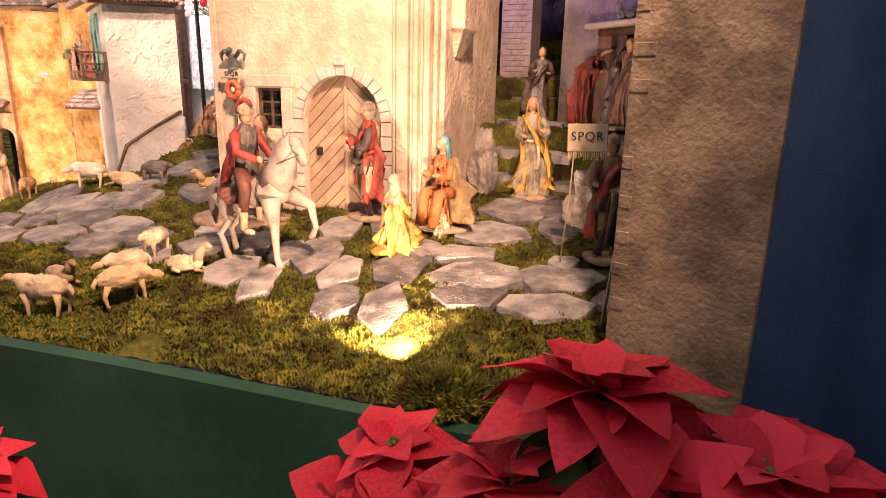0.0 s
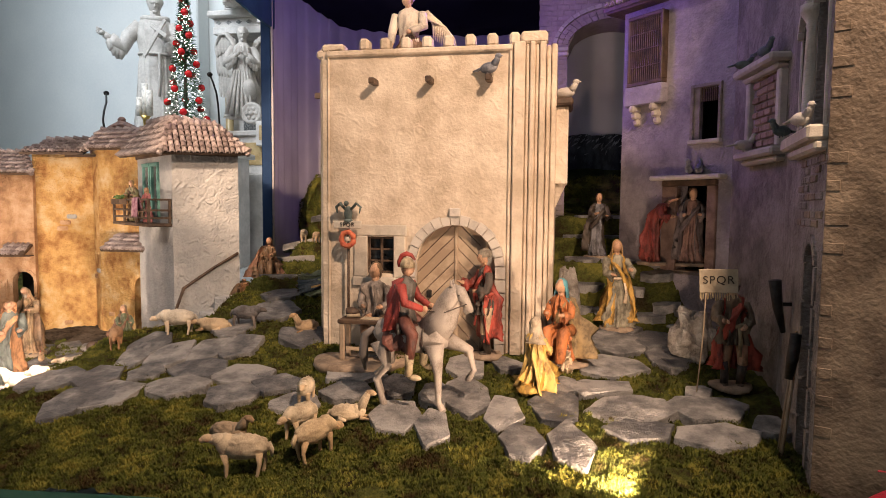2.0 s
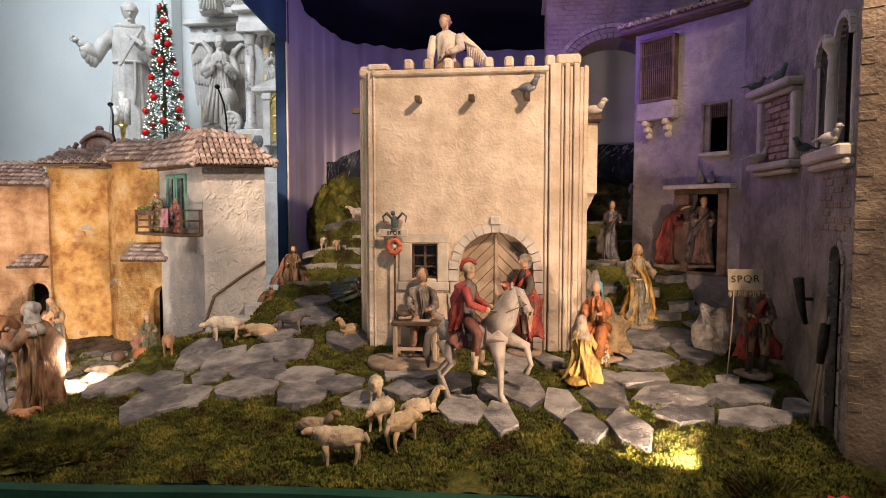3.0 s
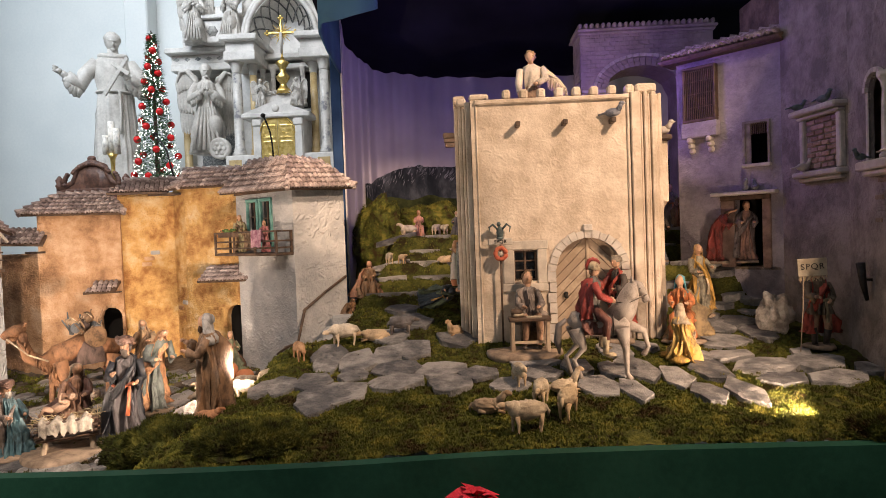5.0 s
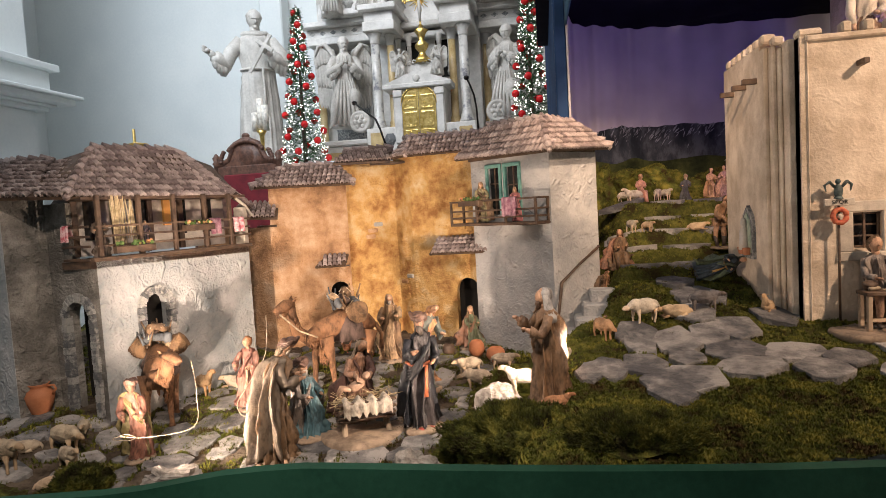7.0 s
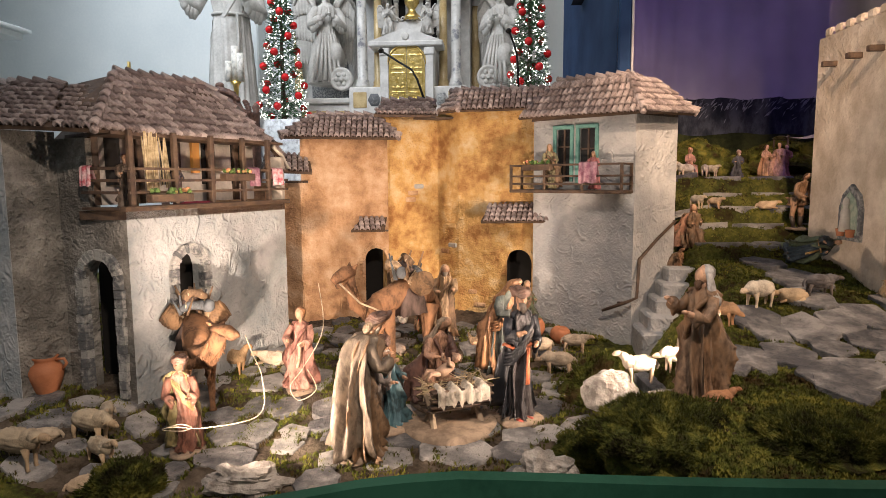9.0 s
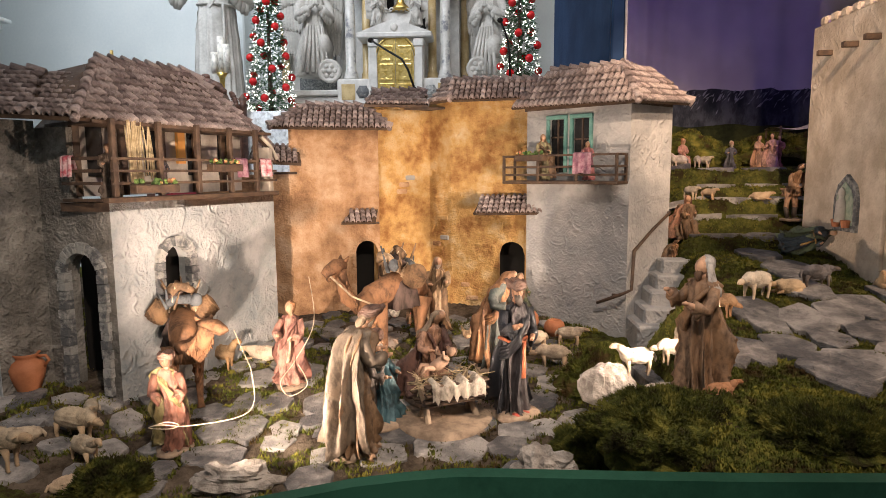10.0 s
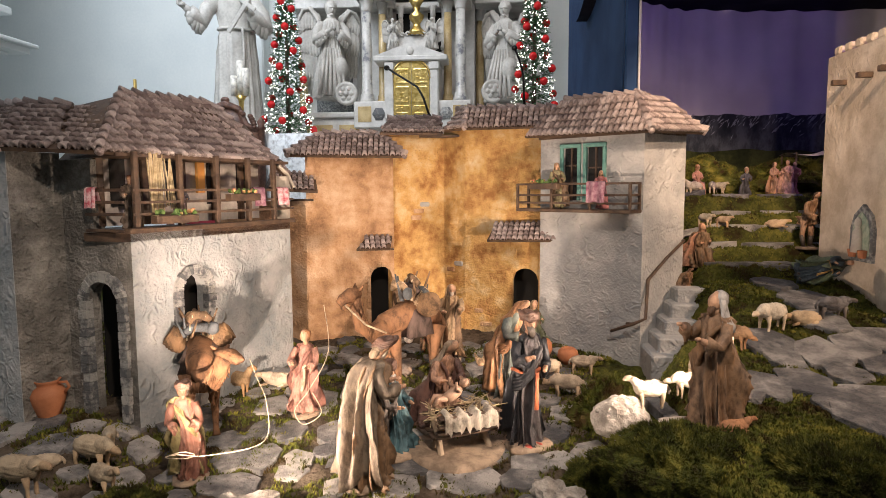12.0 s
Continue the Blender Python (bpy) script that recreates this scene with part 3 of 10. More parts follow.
def tower():
    t = thing("tower_house", (-0.8, 1.765, 1.1), "cream plastered fortified tower house with battlements", "tower")
    g = Geo()
    wall(g, TA, TB, 1.05, 2.03, 0.05, [(0.145, 0.238, 1.335, 1.452, False), (0.305, 0.555, 1.05, 1.368, True)])
    part("front_wall", g, PL_TOWER, t)
    g = Geo()
    wall(g, (-1.165, 2.40), (-1.165, 1.95), 1.05, 2.05, 0.05)
    part("side_wall", g, PL_TOWER, t)
    part("side_wall", Geo().box(-0.42, 1.85, 1.05, -0.375, 2.40, 2.03, c=0.004), PL_TOWER, t)
    part("back_wall", Geo().box(-1.11, 2.36, 1.05, -0.42, 2.40, 2.03), PL_TOWER, t)
    # clustered strips at both corners
    for k, (x, y, w) in enumerate(((-1.166, 1.905, 0.017), (-1.150, 1.870, 0.016), (-1.134, 1.852, 0.012), (-1.122, 1.808, 0.024), (-1.100, 1.772, 0.016), (-1.084, 1.759, 0.008))):
        part("pilaster_strip", Geo().box(x, y, 1.05, x + w, y + 0.13, 2.035 if k != 2 else 2.02, c=0.004), PL_TOWER, t)
    for k, (x, y, w) in enumerate(((-0.512, 1.757, 0.012), (-0.498, 1.746, 0.034), (-0.462, 1.756, 0.010), (-0.450, 1.748, 0.014), (-0.434, 1.760, 0.010), (-0.422, 1.752, 0.018), (-0.402, 1.775, 0.012), (-0.388, 1.79, 0.016))):
        part("pilaster_strip", Geo().box(x, y, 1.10, x + w, y + 0.06, 2.035 if k % 2 else 2.028, c=0.003), PL_TOWER, t)
    part("coping", Geo().box(-1.085, 1.752, 2.012, -0.50, 1.815, 2.03, c=0.004), PL_TOWER, t)
    for k in range(9):
        x = -0.978 + 0.0665 * k
        if x < -0.47:
            part("merlon", Geo().box(x, 1.757, 2.028, x + 0.031, 1.80, 2.066, c=0.007), PL_TOWER, t)
    part("merlon", Geo().box(-1.105, 1.765, 2.03, -1.03, 1.81, 2.055, c=0.007), PL_TOWER, t)
    part("merlon", Geo().box(-1.155, 1.845, 2.03, -1.115, 1.885, 2.058, c=0.007), PL_TOWER, t)
    part("merlon", Geo().box(-0.478, 1.752, 2.03, -0.40, 1.80, 2.066, c=0.007), PL_TOWER, t)
    for k in range(7):
        y = 1.91 + 0.068 * k
        part("merlon", Geo().box(-1.168, y, 2.048, -1.12, y + 0.042, 2.082, c=0.007), PL_TOWER, t)
    part("roof_deck", Geo().box(-1.12, 1.81, 1.985, -0.42, 2.36, 2.0), PL_TOWER, t)
    for x in (-0.925, -0.749, -0.570):
        part("beam_end", Geo().box(x - 0.009, 1.715, 1.920, x + 0.009, 1.78, 1.938, c=0.002), DARKWOOD, t, "dark wooden beam end")
    for y in (2.27, 2.11, 1.985):
        part("beam_end", Geo().box(-1.215, y - 0.01, 1.925, -1.16, y + 0.01, 1.945, c=0.002), DARKWOOD, t, "dark wooden beam end")
    # arched niche with an icon on the side wall
    nA, nB = (-1.165, 2.40), (-1.165, 1.83)
    at, _ = frame_of(nA, nB)
    outline = [(0.235, 1.285), (0.375, 1.285), (0.375, 1.40), (0.355, 1.45), (0.305, 1.487), (0.255, 1.45), (0.235, 1.40)]
    niche = part("niche", slab_uv(Geo(), outline, -0.012, 0.01, at), GREYSTONE, t, "grey pointed niche frame")
    inner = [(0.305 + (u - 0.305) * 0.72, 1.38 + (z - 1.38) * 0.76) for u, z in outline]
    part("niche_back", slab_uv(Geo(), inner, -0.015, 0.0, at), mat("niche_green", (0.20, 0.28, 0.22), (0.40, 0.44, 0.34), 30, 0.7, 0.2), niche)
    part("icon", Geo().lathe([(0.020, 1.318), (0.017, 1.36), (0.016, 1.39), (0.008, 1.405), (0.012, 1.42), (0.009, 1.435), (0.002, 1.442)], 10, 0, Matrix.Translation((-1.19, 2.095, 0))), PALE, niche, "", True)
    for y in (2.06, 2.12):
        part("flower_pot", Geo().lathe([(0.012, 1.30), (0.017, 1.325), (0.015, 1.327)], 10, 0, Matrix.Translation((-1.19, y, 0))), CLAY, niche)
    # door: two leaves of slanting planks under a stone arch
    arch_stones(t, TA, TB, 0.305, 0.555, 1.09, 1.368, 0.030, 0.010, PALE, 15, 7)
    wall_box(t, "keystone", TA, TB, 0.412, 0.446, 1.518, 1.545, 0.016, 0.01, PALE)
    door = part("door", Geo().box(-0.80, 1.803, 1.06, -0.54, 1.812, 1.50), DARKWOOD, t)
    at, _ = frame_of(TA, TB)
    for side, lo, hi in ((1, 0.305, 0.429), (-1, 0.431, 0.555)):
        arc = [(lo + (hi - lo) * k / 8, arch_top(lo + (hi - lo) * k / 8, 0.305, 0.555, 1.368)) for k in range(8, -1, -1)]
        leaf = [(lo, 1.06), (hi, 1.06)] + arc
        for k in range(16):
            z = 0.94 + 0.040 * k
            rise = 0.124 * side
            strip = [(lo - 0.0, z - min(0, rise)), (hi, z - min(0, rise) + rise), (hi, z - min(0, rise) + rise + 0.0375), (lo, z - min(0, rise) + 0.0375)]
            piece = clip(leaf, strip)
            if piece and max(p[1] for p in piece) - min(p[1] for p in piece) > 0.012:
                part("plank", slab_uv(Geo(), piece, 0.024, 0.04, at, 0, 0.02), WOOD, door)
    wall_box(door, "door_bar", TA, TB, 0.424, 0.436, 1.06, 1.49, -0.018, 0.03, WOOD)
    for u in (0.345, 0.465):
        part("door_lock", Geo().box(u - 0.007, 0.008, 1.262, u + 0.007, 0.03, 1.287, 0, at, 0.003), IRON, door, "black iron lock plate")
    # window with grille
    w = part("window", Geo().box(0.10, -0.010, 1.295, 0.275, 0.004, 1.325, 0, at, 0.003), TRIM, t, "stone window surround")
    for u0, u1, z0, z1 in ((0.105, 0.148, 1.325, 1.455), (0.235, 0.272, 1.325, 1.455), (0.100, 0.277, 1.455, 1.490)):
        wall_box(w, "surround_stone", TA, TB, u0, u1, z0, z1, 0.009, 0.004, TRIM)
    wall_box(w, "pane", TA, TB, 0.145, 0.238, 1.335, 1.452, -0.035, 0.045, GLASSY, 0)
    for u in (0.149, 0.190, 0.232):
        wall_box(w, "glazing_bar", TA, TB, u - 0.004, u + 0.004, 1.335, 1.452, -0.015, 0.022, DARKWOOD, 0.001)
    for z in (1.340, 1.375, 1.412, 1.448):
        wall_box(w, "glazing_bar", TA, TB, 0.145, 0.238, z - 0.003, z + 0.003, -0.017, 0.021, DARKWOOD, 0.001)
    # corbelled turret behind the corner
    g = Geo().box(-0.375, 1.84, 1.62, -0.335, 1.98, 1.86, c=0.004)
    g.prism([(-0.375, 1.85), (-0.34, 1.85), (-0.34, 1.97), (-0.375, 1.97)], 1.62, 1.55, top=[(-0.375, 1.88), (-0.37, 1.88), (-0.37, 1.94), (-0.375, 1.94)])
    part("turret", g, PL_TOWER, t)
    part("turret_cap", Geo().box(-0.378, 1.82, 1.86, -0.322, 1.99, 1.882, c=0.006), DARKWOOD, t)
    return t


tower()
pigeon(-0.57, 1.735, 1.938, 60, 1.1)
pigeon(-0.348, 1.87, 1.882, 70, 1.15, PALE, "small pale pigeon figure on the turret cap")


def eagle_standard():
    """Eagle, lettered tablet and wreath on a pole against the tower."""
    x, y = -1.005, 1.735
    t = thing("legion_standard", (x, y, 1.1), "legion standard pole with verdigris eagle, tablet and red wreath", "standard")
    tube_part("pole", [(x, y, 1.10), (x, y, 1.50)], 0.004, DARKWOOD, t)
    tab = part("tablet", Geo().box(x - 0.045, y - 0.010, 1.478, x + 0.045, y - 0.002, 1.502, c=0.002), TRIM, t)
    lettering("SPQR", Matrix.Translation((x, y - 0.0112, 1.490)) @ pose(0, 0, 0, 90, 0, 0), 0.018, tab)
    g = Geo()
    g.ball((x, y, 1.525), (0.014, 0.012, 0.024), 10, 8)
    g.ball((x - 0.004, y - 0.008, 1.556), (0.008, 0.011, 0.009), 8, 6)
    for s in (-1, 1):
        g.tube([(x + s * 0.010, y, 1.538), (x + s * 0.026, y, 1.556), (x + s * 0.040, y + 0.002, 1.545), (x + s * 0.036, y, 1.525)], [0.010, 0.012, 0.009, 0.003], 8, flat=0.4)
    g.tube([(x, y, 1.508), (x, y, 1.500)], [0.012, 0.016], 8)
    part("eagle", g, BRONZE, t, "verdigris bronze eagle", True)
    pts = [(x + 0.02 * math.cos(2 * math.pi * k / 14), y - 0.008, 1.445 + 0.022 * math.sin(2 * math.pi * k / 14)) for k in range(15)]
    part("wreath", Geo().tube(pts, [0.0075 + 0.002 * (k % 2) for k in range(15)], 7), mat("wreath_red", (0.40, 0.07, 0.04), (0.60, 0.18, 0.08), 80, 0.7, 0.4), t, "red wreath", True)
    part("boss", Geo().ball((x, y - 0.008, 1.445), (0.008, 0.006, 0.008), 8, 6), TRIM, t, "", True)


eagle_standard()

# ---- houses beside the tower ----
PA, PB = (0.207, 1.60), (0.135, 1.16)
PE = (0.335, 1.05)
LA, LB = (-0.135, 2.315), (0.175, 1.99)
LL = math.hypot(0.31, 0.325)
SA, SB = (0.175, 1.99), (0.207, 1.60)


def palace():
    t = thing("palace_wall", (0.17, 1.5, 1.05), "brown-grey plastered palace wall with twin-arched window and arched door", "house front")
    g = Geo()
    wall(g, PA, PB, 1.0, 2.45, 0.016, [(0.298, 0.382, 1.0, 1.44, True), (0.150, 0.256, 1.715, 1.935, True), (0.302, 0.400, 1.715, 1.955, True)])
    part("wall", g, PL_SIDE, t)
    at, L = frame_of(PA, PB)
    part("door_recess", Geo().box(0.288, 0.048, 1.0, 0.392, 0.055, 1.5, 0, at), PL_BROWN, t)
    g = Geo()
    wall(g, (PB[0] - 0.002, PB[1] - 0.002), PE, 0.95, 2.5, 0.04)
    part("end_wall", g, PL_BROWN, t)
    part("niche_back", Geo().box(0.283, 0.058, 1.0, 0.397, 0.066, 1.49, 0, at), PL_SIDE, t)
    part("back_board", Geo().box(0.285, 1.15, 0.9, 0.305, 2.6, 2.6), PL_BROWN, t)
    w = part("twin_window", Geo().box(0.128, -0.035, 1.683, 0.432, 0.02, 1.712, 0, at, 0.005), TRIM, t, "stone twin-arched window with column")
    part("sill_moulding", Geo().box(0.145, -0.022, 1.662, 0.43, 0.01, 1.683, 0, at, 0.006), TRIM, w)
    part("column", Geo().lathe([(0.021, 1.712), (0.021, 1.722), (0.016, 1.730), (0.019, 1.736), (0.0145, 1.744), (0.0145, 1.83), (0.0115, 1.925), (0.014, 1.932), (0.012, 1.937), (0.023, 1.957), (0.025, 1.959), (0.025, 1.974)], 16, 0, at @ Matrix.Translation((0.279, -0.006, 0))), PALE, w, "pale stone column", True)
    for u0, u1, sp in ((0.150, 0.256, 1.935), (0.302, 0.400, 1.955)):
        r, c = (u1 - u0) / 2, (u0 + u1) / 2
        for k in range(11):
            p, q = math.pi * (k + 0.04) / 11, math.pi * (k + 0.96) / 11
            outline = [(c + m * math.cos(x), sp + m * math.sin(x)) for m, x in ((r, p), (r + 0.016, p), (r + 0.016, q), (r, q))]
            part("arch_stone", slab_uv(Geo(), outline, -0.012, 0.01, at, 0, 0.05), PALE, w)
        part("jamb", Geo().box(u0 - 0.014 if u0 < 0.2 else u1, -0.004, 1.712, u0 if u0 < 0.2 else u1 + 0.016, 0.01, sp, 0, at, 0.003), PALE, w)
    arch_stones(t, PA, PB, 0.298, 0.382, 1.03, 1.44, 0.018, 0.005, PL_SIDE, 9, 5)
    # worn bricks at the corner and under the sill
    rnd = random.Random(5)
    end = frame_of((PB[0] - 0.002, PB[1] - 0.002), PE)[0]
    for k in range(22):
        z = 1.06 + 0.058 * k + rnd.uniform(-0.004, 0.004)
        if rnd.random() < 0.85 and not 1.65 < z < 2.05:
            part("brick", Geo().box(L - 0.004 - rnd.uniform(0.025, 0.06), -0.0022, z, L - 0.0015, 0.01, z + 0.020, 0, at, 0.001), PL_SIDE, t)
        if rnd.random() < 0.8:
            part("brick", Geo().box(0.001, -0.0018, z, rnd.uniform(0.02, 0.04), 0.01, z + 0.020, 0, end, 0.001), PL_BROWN, t)
    for r in range(8):
        u = 0.19 + 0.02 * (r % 2)
        while u < 0.39:
            w_ = rnd.uniform(0.038, 0.058)
            if rnd.random() < 0.72:
                part("brick", Geo().box(u, -0.0035, 1.515 + 0.018 * r, u + w_, 0.01, 1.530 + 0.018 * r, 0, at, 0.002), rnd.choice((PL_SIDE, PL_BROWN, PL_SIDE)), t)
            u += w_ + 0.005


palace()
pigeon(0.11, 1.235, 1.712, 20, 0.9, PALE, "small pale pigeon figure on the twin window sill")
pigeon(0.135, 1.42, 1.712, -70, 0.8, BRONZE, "dark bird figure on the twin window sill")


def lilac_house():
    t = thing("lilac_house", (0.05, 2.25, 1.3), "lilac plastered house with grated window and dark doorway", "house")
    at = frame_of(LA, LB)[0]
    g = Geo()
    wall(g, LA, LB, 1.1, 2.27, 0.05, [(0.255, 0.37, 1.335, 1.635, False), (0.303, 0.398, 1.775, 1.950, False), (0.052, 0.182, 1.998, 2.218, False)])
    part("wall", g, PL_PURPLE, t)
    part("flank_wall", wall(Geo(), (-0.02, 2.62), (LA[0] + 0.002, LA[1] + 0.003), 1.2, 2.26, 0.04), PL_PURPLE, t)
    # boards painted black for the shade of the rooms
    g = Geo().box(0.02, 0.17, 1.25, LL, 0.19, 2.25, 0, at)
    for u in (0.02, 0.215, LL - 0.012):
        g.box(u, 0.051, 1.25, u + 0.012, 0.17, 2.25, 0, at)
    for z in (1.68, 1.96, 2.24):
        g.box(0.02, 0.051, z, LL, 0.17, z + 0.01, 0, at)
    part("dark_room", g, BLACK, t, "black-painted boards standing in for the unlit rooms behind the openings")
    part("room_floor", Geo().box(0.23, 0.0, 1.325, LL - 0.015, 0.168, 1.337, 0, at), PL_BROWN, t)
    g = Geo()
    wall(g, SA, SB, 1.05, 2.42, 0.05)
    part("side_wall", g, PL_SIDE, t)
    # door frame under a projecting lintel board
    d = part("door_frame", Geo().box(0.165, -0.045, 1.645, 0.435, 0.02, 1.661, 0, at, 0.004), PALE, t, "pale stone lintel over a timber door frame")
    wall_box(d, "head", LA, LB, 0.196, 0.404, 1.625, 1.645, 0.016, 0.02, DARKWOOD)
    for u0, u1 in ((0.196, 0.255), (0.37, 0.404)):
        wall_box(d, "jamb", LA, LB, u0, u1, 1.335, 1.626, 0.012, 0.02, mat("worn_jamb", (0.12, 0.075, 0.06), (0.24, 0.16, 0.13), 20, 0.8, 0.4, 60))
    # grated window in a shallow box on two brackets
    gr = part("window", Geo().box(0.040, -0.030, 1.985, 0.192, 0.004, 1.998, 0, at, 0.002), DARKWOOD, t, "window behind a dark wooden grating")
    for u in (0.040, 0.182):
        wall_box(gr, "frame_side", LA, LB, u, u + 0.011, 1.998, 2.228, 0.030, 0.004, DARKWOOD)
    wall_box(gr, "frame_top", LA, LB, 0.040, 0.193, 2.218, 2.232, 0.031, 0.004, DARKWOOD)
    # black backing painted in place of shade behind the slats
    wall_box(gr, "grating_back", LA, LB, 0.05, 0.184, 1.998, 2.218, -0.005, 0.012, BLACK, 0)
    for k in range(15):
        u = 0.053 + 0.0088 * k
        wall_box(gr, "slat", LA, LB, u, u + 0.0035, 1.998, 2.218, 0.026, -0.020, DARKWOOD, 0.0008)
    for z in (2.05, 2.11, 2.165):
        wall_box(gr, "crossbar", LA, LB, 0.05, 0.184, z, z + 0.003, 0.0275, -0.024, DARKWOOD, 0.0006)
    wall_box(t, "window_box", LA, LB, 0.032, 0.197, 1.915, 1.984, 0.032, 0.01, PL_PURPLE, 0.004)
    for u in (0.072, 0.160):
        g = Geo()
        for o, z in ((0.040, 1.893), (0.029, 1.870), (0.016, 1.846)):
            g.box(u - 0.012, -o, z, u + 0.012, 0.01, z + 0.024, 0, at, 0.006)
        part("bracket", g, TRIM, t, "carved stone bracket")
    sm = part("window", Geo().box(0.293, -0.016, 1.762, 0.410, 0.01, 1.776, 0, at, 0.002), PALE, t, "small dark window with painted frame")
    for u0, u1, z0, z1 in ((0.294, 0.306, 1.776, 1.955), (0.396, 0.407, 1.776, 1.955), (0.294, 0.407, 1.946, 1.957)):
        wall_box(sm, "frame_bar", LA, LB, u0, u1, z0, z1, 0.008, 0.02, PL_SIDE, 0.002)
    wall_box(sm, "shutter", LA, LB, 0.306, 0.326, 1.776, 1.946, 0.001, 0.008, PL_SIDE, 0.001)
    for k in range(9):
        wall_box(sm, "curtain_slat", LA, LB, 0.328 + 0.0075 * k, 0.331 + 0.0075 * k, 1.90, 1.946, -0.004, 0.008, DARKWOOD, 0.0005)
    # eave and tiled roof
    part("eave", Geo().box(-0.05, -0.05, 2.262, LL + 0.02, 0.06, 2.276, 0, at, 0.003), DARKWOOD, t)
    a, b = at @ Vector((-0.05, -0.065, 2.280)), at @ Vector((LL + 0.02, -0.065, 2.280))
    c, d2 = at @ Vector((LL + 0.02, 0.20, 2.37)), at @ Vector((-0.05, 0.20, 2.37))
    tiled(part("roof", Geo().box(-0.02, 0.06, 2.268, LL, 0.2, 2.278, 0, at), DARKWOOD, t), a, b, c, d2, 0.026, 0.04, True, (False, False), 8)
    # brick-filled window with ledges on the side wall
    at = frame_of(SA, SB)[0]
    b = part("bricked_window", Geo().box(0.165, -0.004, 1.72, 0.365, 0.01, 1.925, 0, at), PL_SIDE, t, "bricked-up window between stone ledges")
    rnd = random.Random(31)
    for r in range(10):
        u = 0.178 + (0.02 if r % 2 else 0)
        while u < 0.345:
            w = min(rnd.uniform(0.034, 0.046), 0.352 - u)
            part("brick", Geo().box(u, -0.009 - rnd.uniform(0, 0.004), 1.722 + 0.0205 * r, u + w, 0, 1.738 + 0.0205 * r, 0, at, 0.002), BRICK, b)
            u += w + 0.004
    for z, o in ((1.925, 0.052), (1.690, 0.042)):
        part("ledge", Geo().box(0.125, -o, z, 0.39, 0.01, z + 0.022, 0, at, 0.006), PALE, b, "pale stone ledge")
        part("ledge_moulding", Geo().box(0.14, -o * 0.6, z - 0.016, 0.378, 0.01, z - 0.001, 0, at, 0.006), PALE, b)
    for u in (0.145, 0.352):
        part("frame_post", Geo().box(u, -0.020, 1.713, u + 0.024, 0.005, 1.909, 0, at, 0.004), PALE, b)
    return t


lilac_house()
pigeon(0.062, 2.075, 1.661, -20, 1.0)
pigeon(0.088, 2.045, 1.661, 160, 1.0)
pigeon(0.152, 1.79, 1.712, 100, 1.0, PALE, "small pale pigeon figure on the bricked window ledge")
pigeon(0.150, 1.82, 1.947, 70, 0.8, BRONZE, "dark bird figure on the upper ledge")
pigeon(0.162, 1.67, 1.947, 20, 0.9, BRONZE, "dark bird figure on the upper ledge")


def town_gate():
    t = thing("town_gate", (-0.2, 2.85, 1.4), "brick town gate with a wide low-pointed arch and tiled top", "gate")
    A, B = (-0.47, 2.85), (0.25, 2.85)
    C, R, SPRING, RISE = 0.334, 0.206, 2.275, 0.62
    g = Geo()
    wall(g, A, B, 1.2, 2.60, 0.22, [(C - R, C + R, 1.2, SPRING, RISE)])
    part("wall", g, PL_GATE, t)
    at = frame_of(A, B)[0]
    for r, w, o in ((R, 0.024, 0.018), (R + 0.026, 0.022, 0.012), (R + 0.050, 0.018, 0.022)):
        for k in range(23):
            p, q = math.pi * (k + 0.03) / 23, math.pi * (k + 0.97) / 23
            outline = [(C + m * math.cos(x), SPRING + (m - R + R * RISE) * math.sin(x)) for m, x in ((r, p), (r + w, p), (r + w, q), (r, q))]
            part("arch_stone", slab_uv(Geo(), outline, -o, 0.01, at, 0, 0.04), PL_GATE if w > 0.02 else PALE, t)
    for r in range(46):
        for k in range(3):
            u = 0.004 + 0.043 * k + (0.020 if r % 2 else 0)
            if u + 0.039 < C - R + 0.004 and 1.42 + 0.0225 * r < SPRING - 0.01:
                part("brick", Geo().box(u, -0.004, 1.42 + 0.0225 * r, u + 0.039, 0.01, 1.439 + 0.0225 * r, 0, at, 0.002), PL_GATE, t)
    for z, o in ((2.262, 0.030), (2.244, 0.018)):
        part("impost", Geo().box(0.0, -o, z, C - R + 0.006, 0.02, z + 0.018, 0, at, 0.004), PALE, t)
    for r in range(13):
        for k in range(14):
            u = 0.005 + 0.053 * k + (0.026 if r % 2 else 0)
            z = 2.288 + 0.0235 * r
            dx, dz = (u + 0.025 - C) / (R + 0.090), (z + 0.01 - SPRING) / (R * RISE + 0.085)
            if dx * dx + dz * dz > 1 and u < 0.66:
                part("brick", Geo().box(u, -0.004, z, u + 0.05, 0.01, z + 0.020, 0, at, 0.002), PL_GATE, t)
    side = frame_of((A[0], A[1] + 0.22), A)[0]
    for r in range(14):
        for k in range(4):
            u = 0.004 + 0.054 * k + (0.02 if r % 2 else 0)
            if u + 0.05 < 0.22:
                part("brick", Geo().box(u, -0.003, 2.25 + 0.0235 * r, u + 0.05, 0.01, 2.27 + 0.0235 * r, 0, side, 0.002), PL_GATE, t)
    part("cornice", Geo().box(-0.02, -0.03, 2.598, 0.74, 0.24, 2.613, 0, at, 0.004), PL_GATE, t)
    part("cornice_fillet", Geo().box(-0.01, -0.018, 2.582, 0.73, 0.01, 2.597, 0, at, 0.004), PL_GATE, t)
    for k in range(24):
        part("cap_stone", Geo().box(-0.012 + 0.031 * k, -0.035, 2.613, 0.009 + 0.031 * k, 0.24, 2.640, 0, at, 0.006), PL_GATE, t)


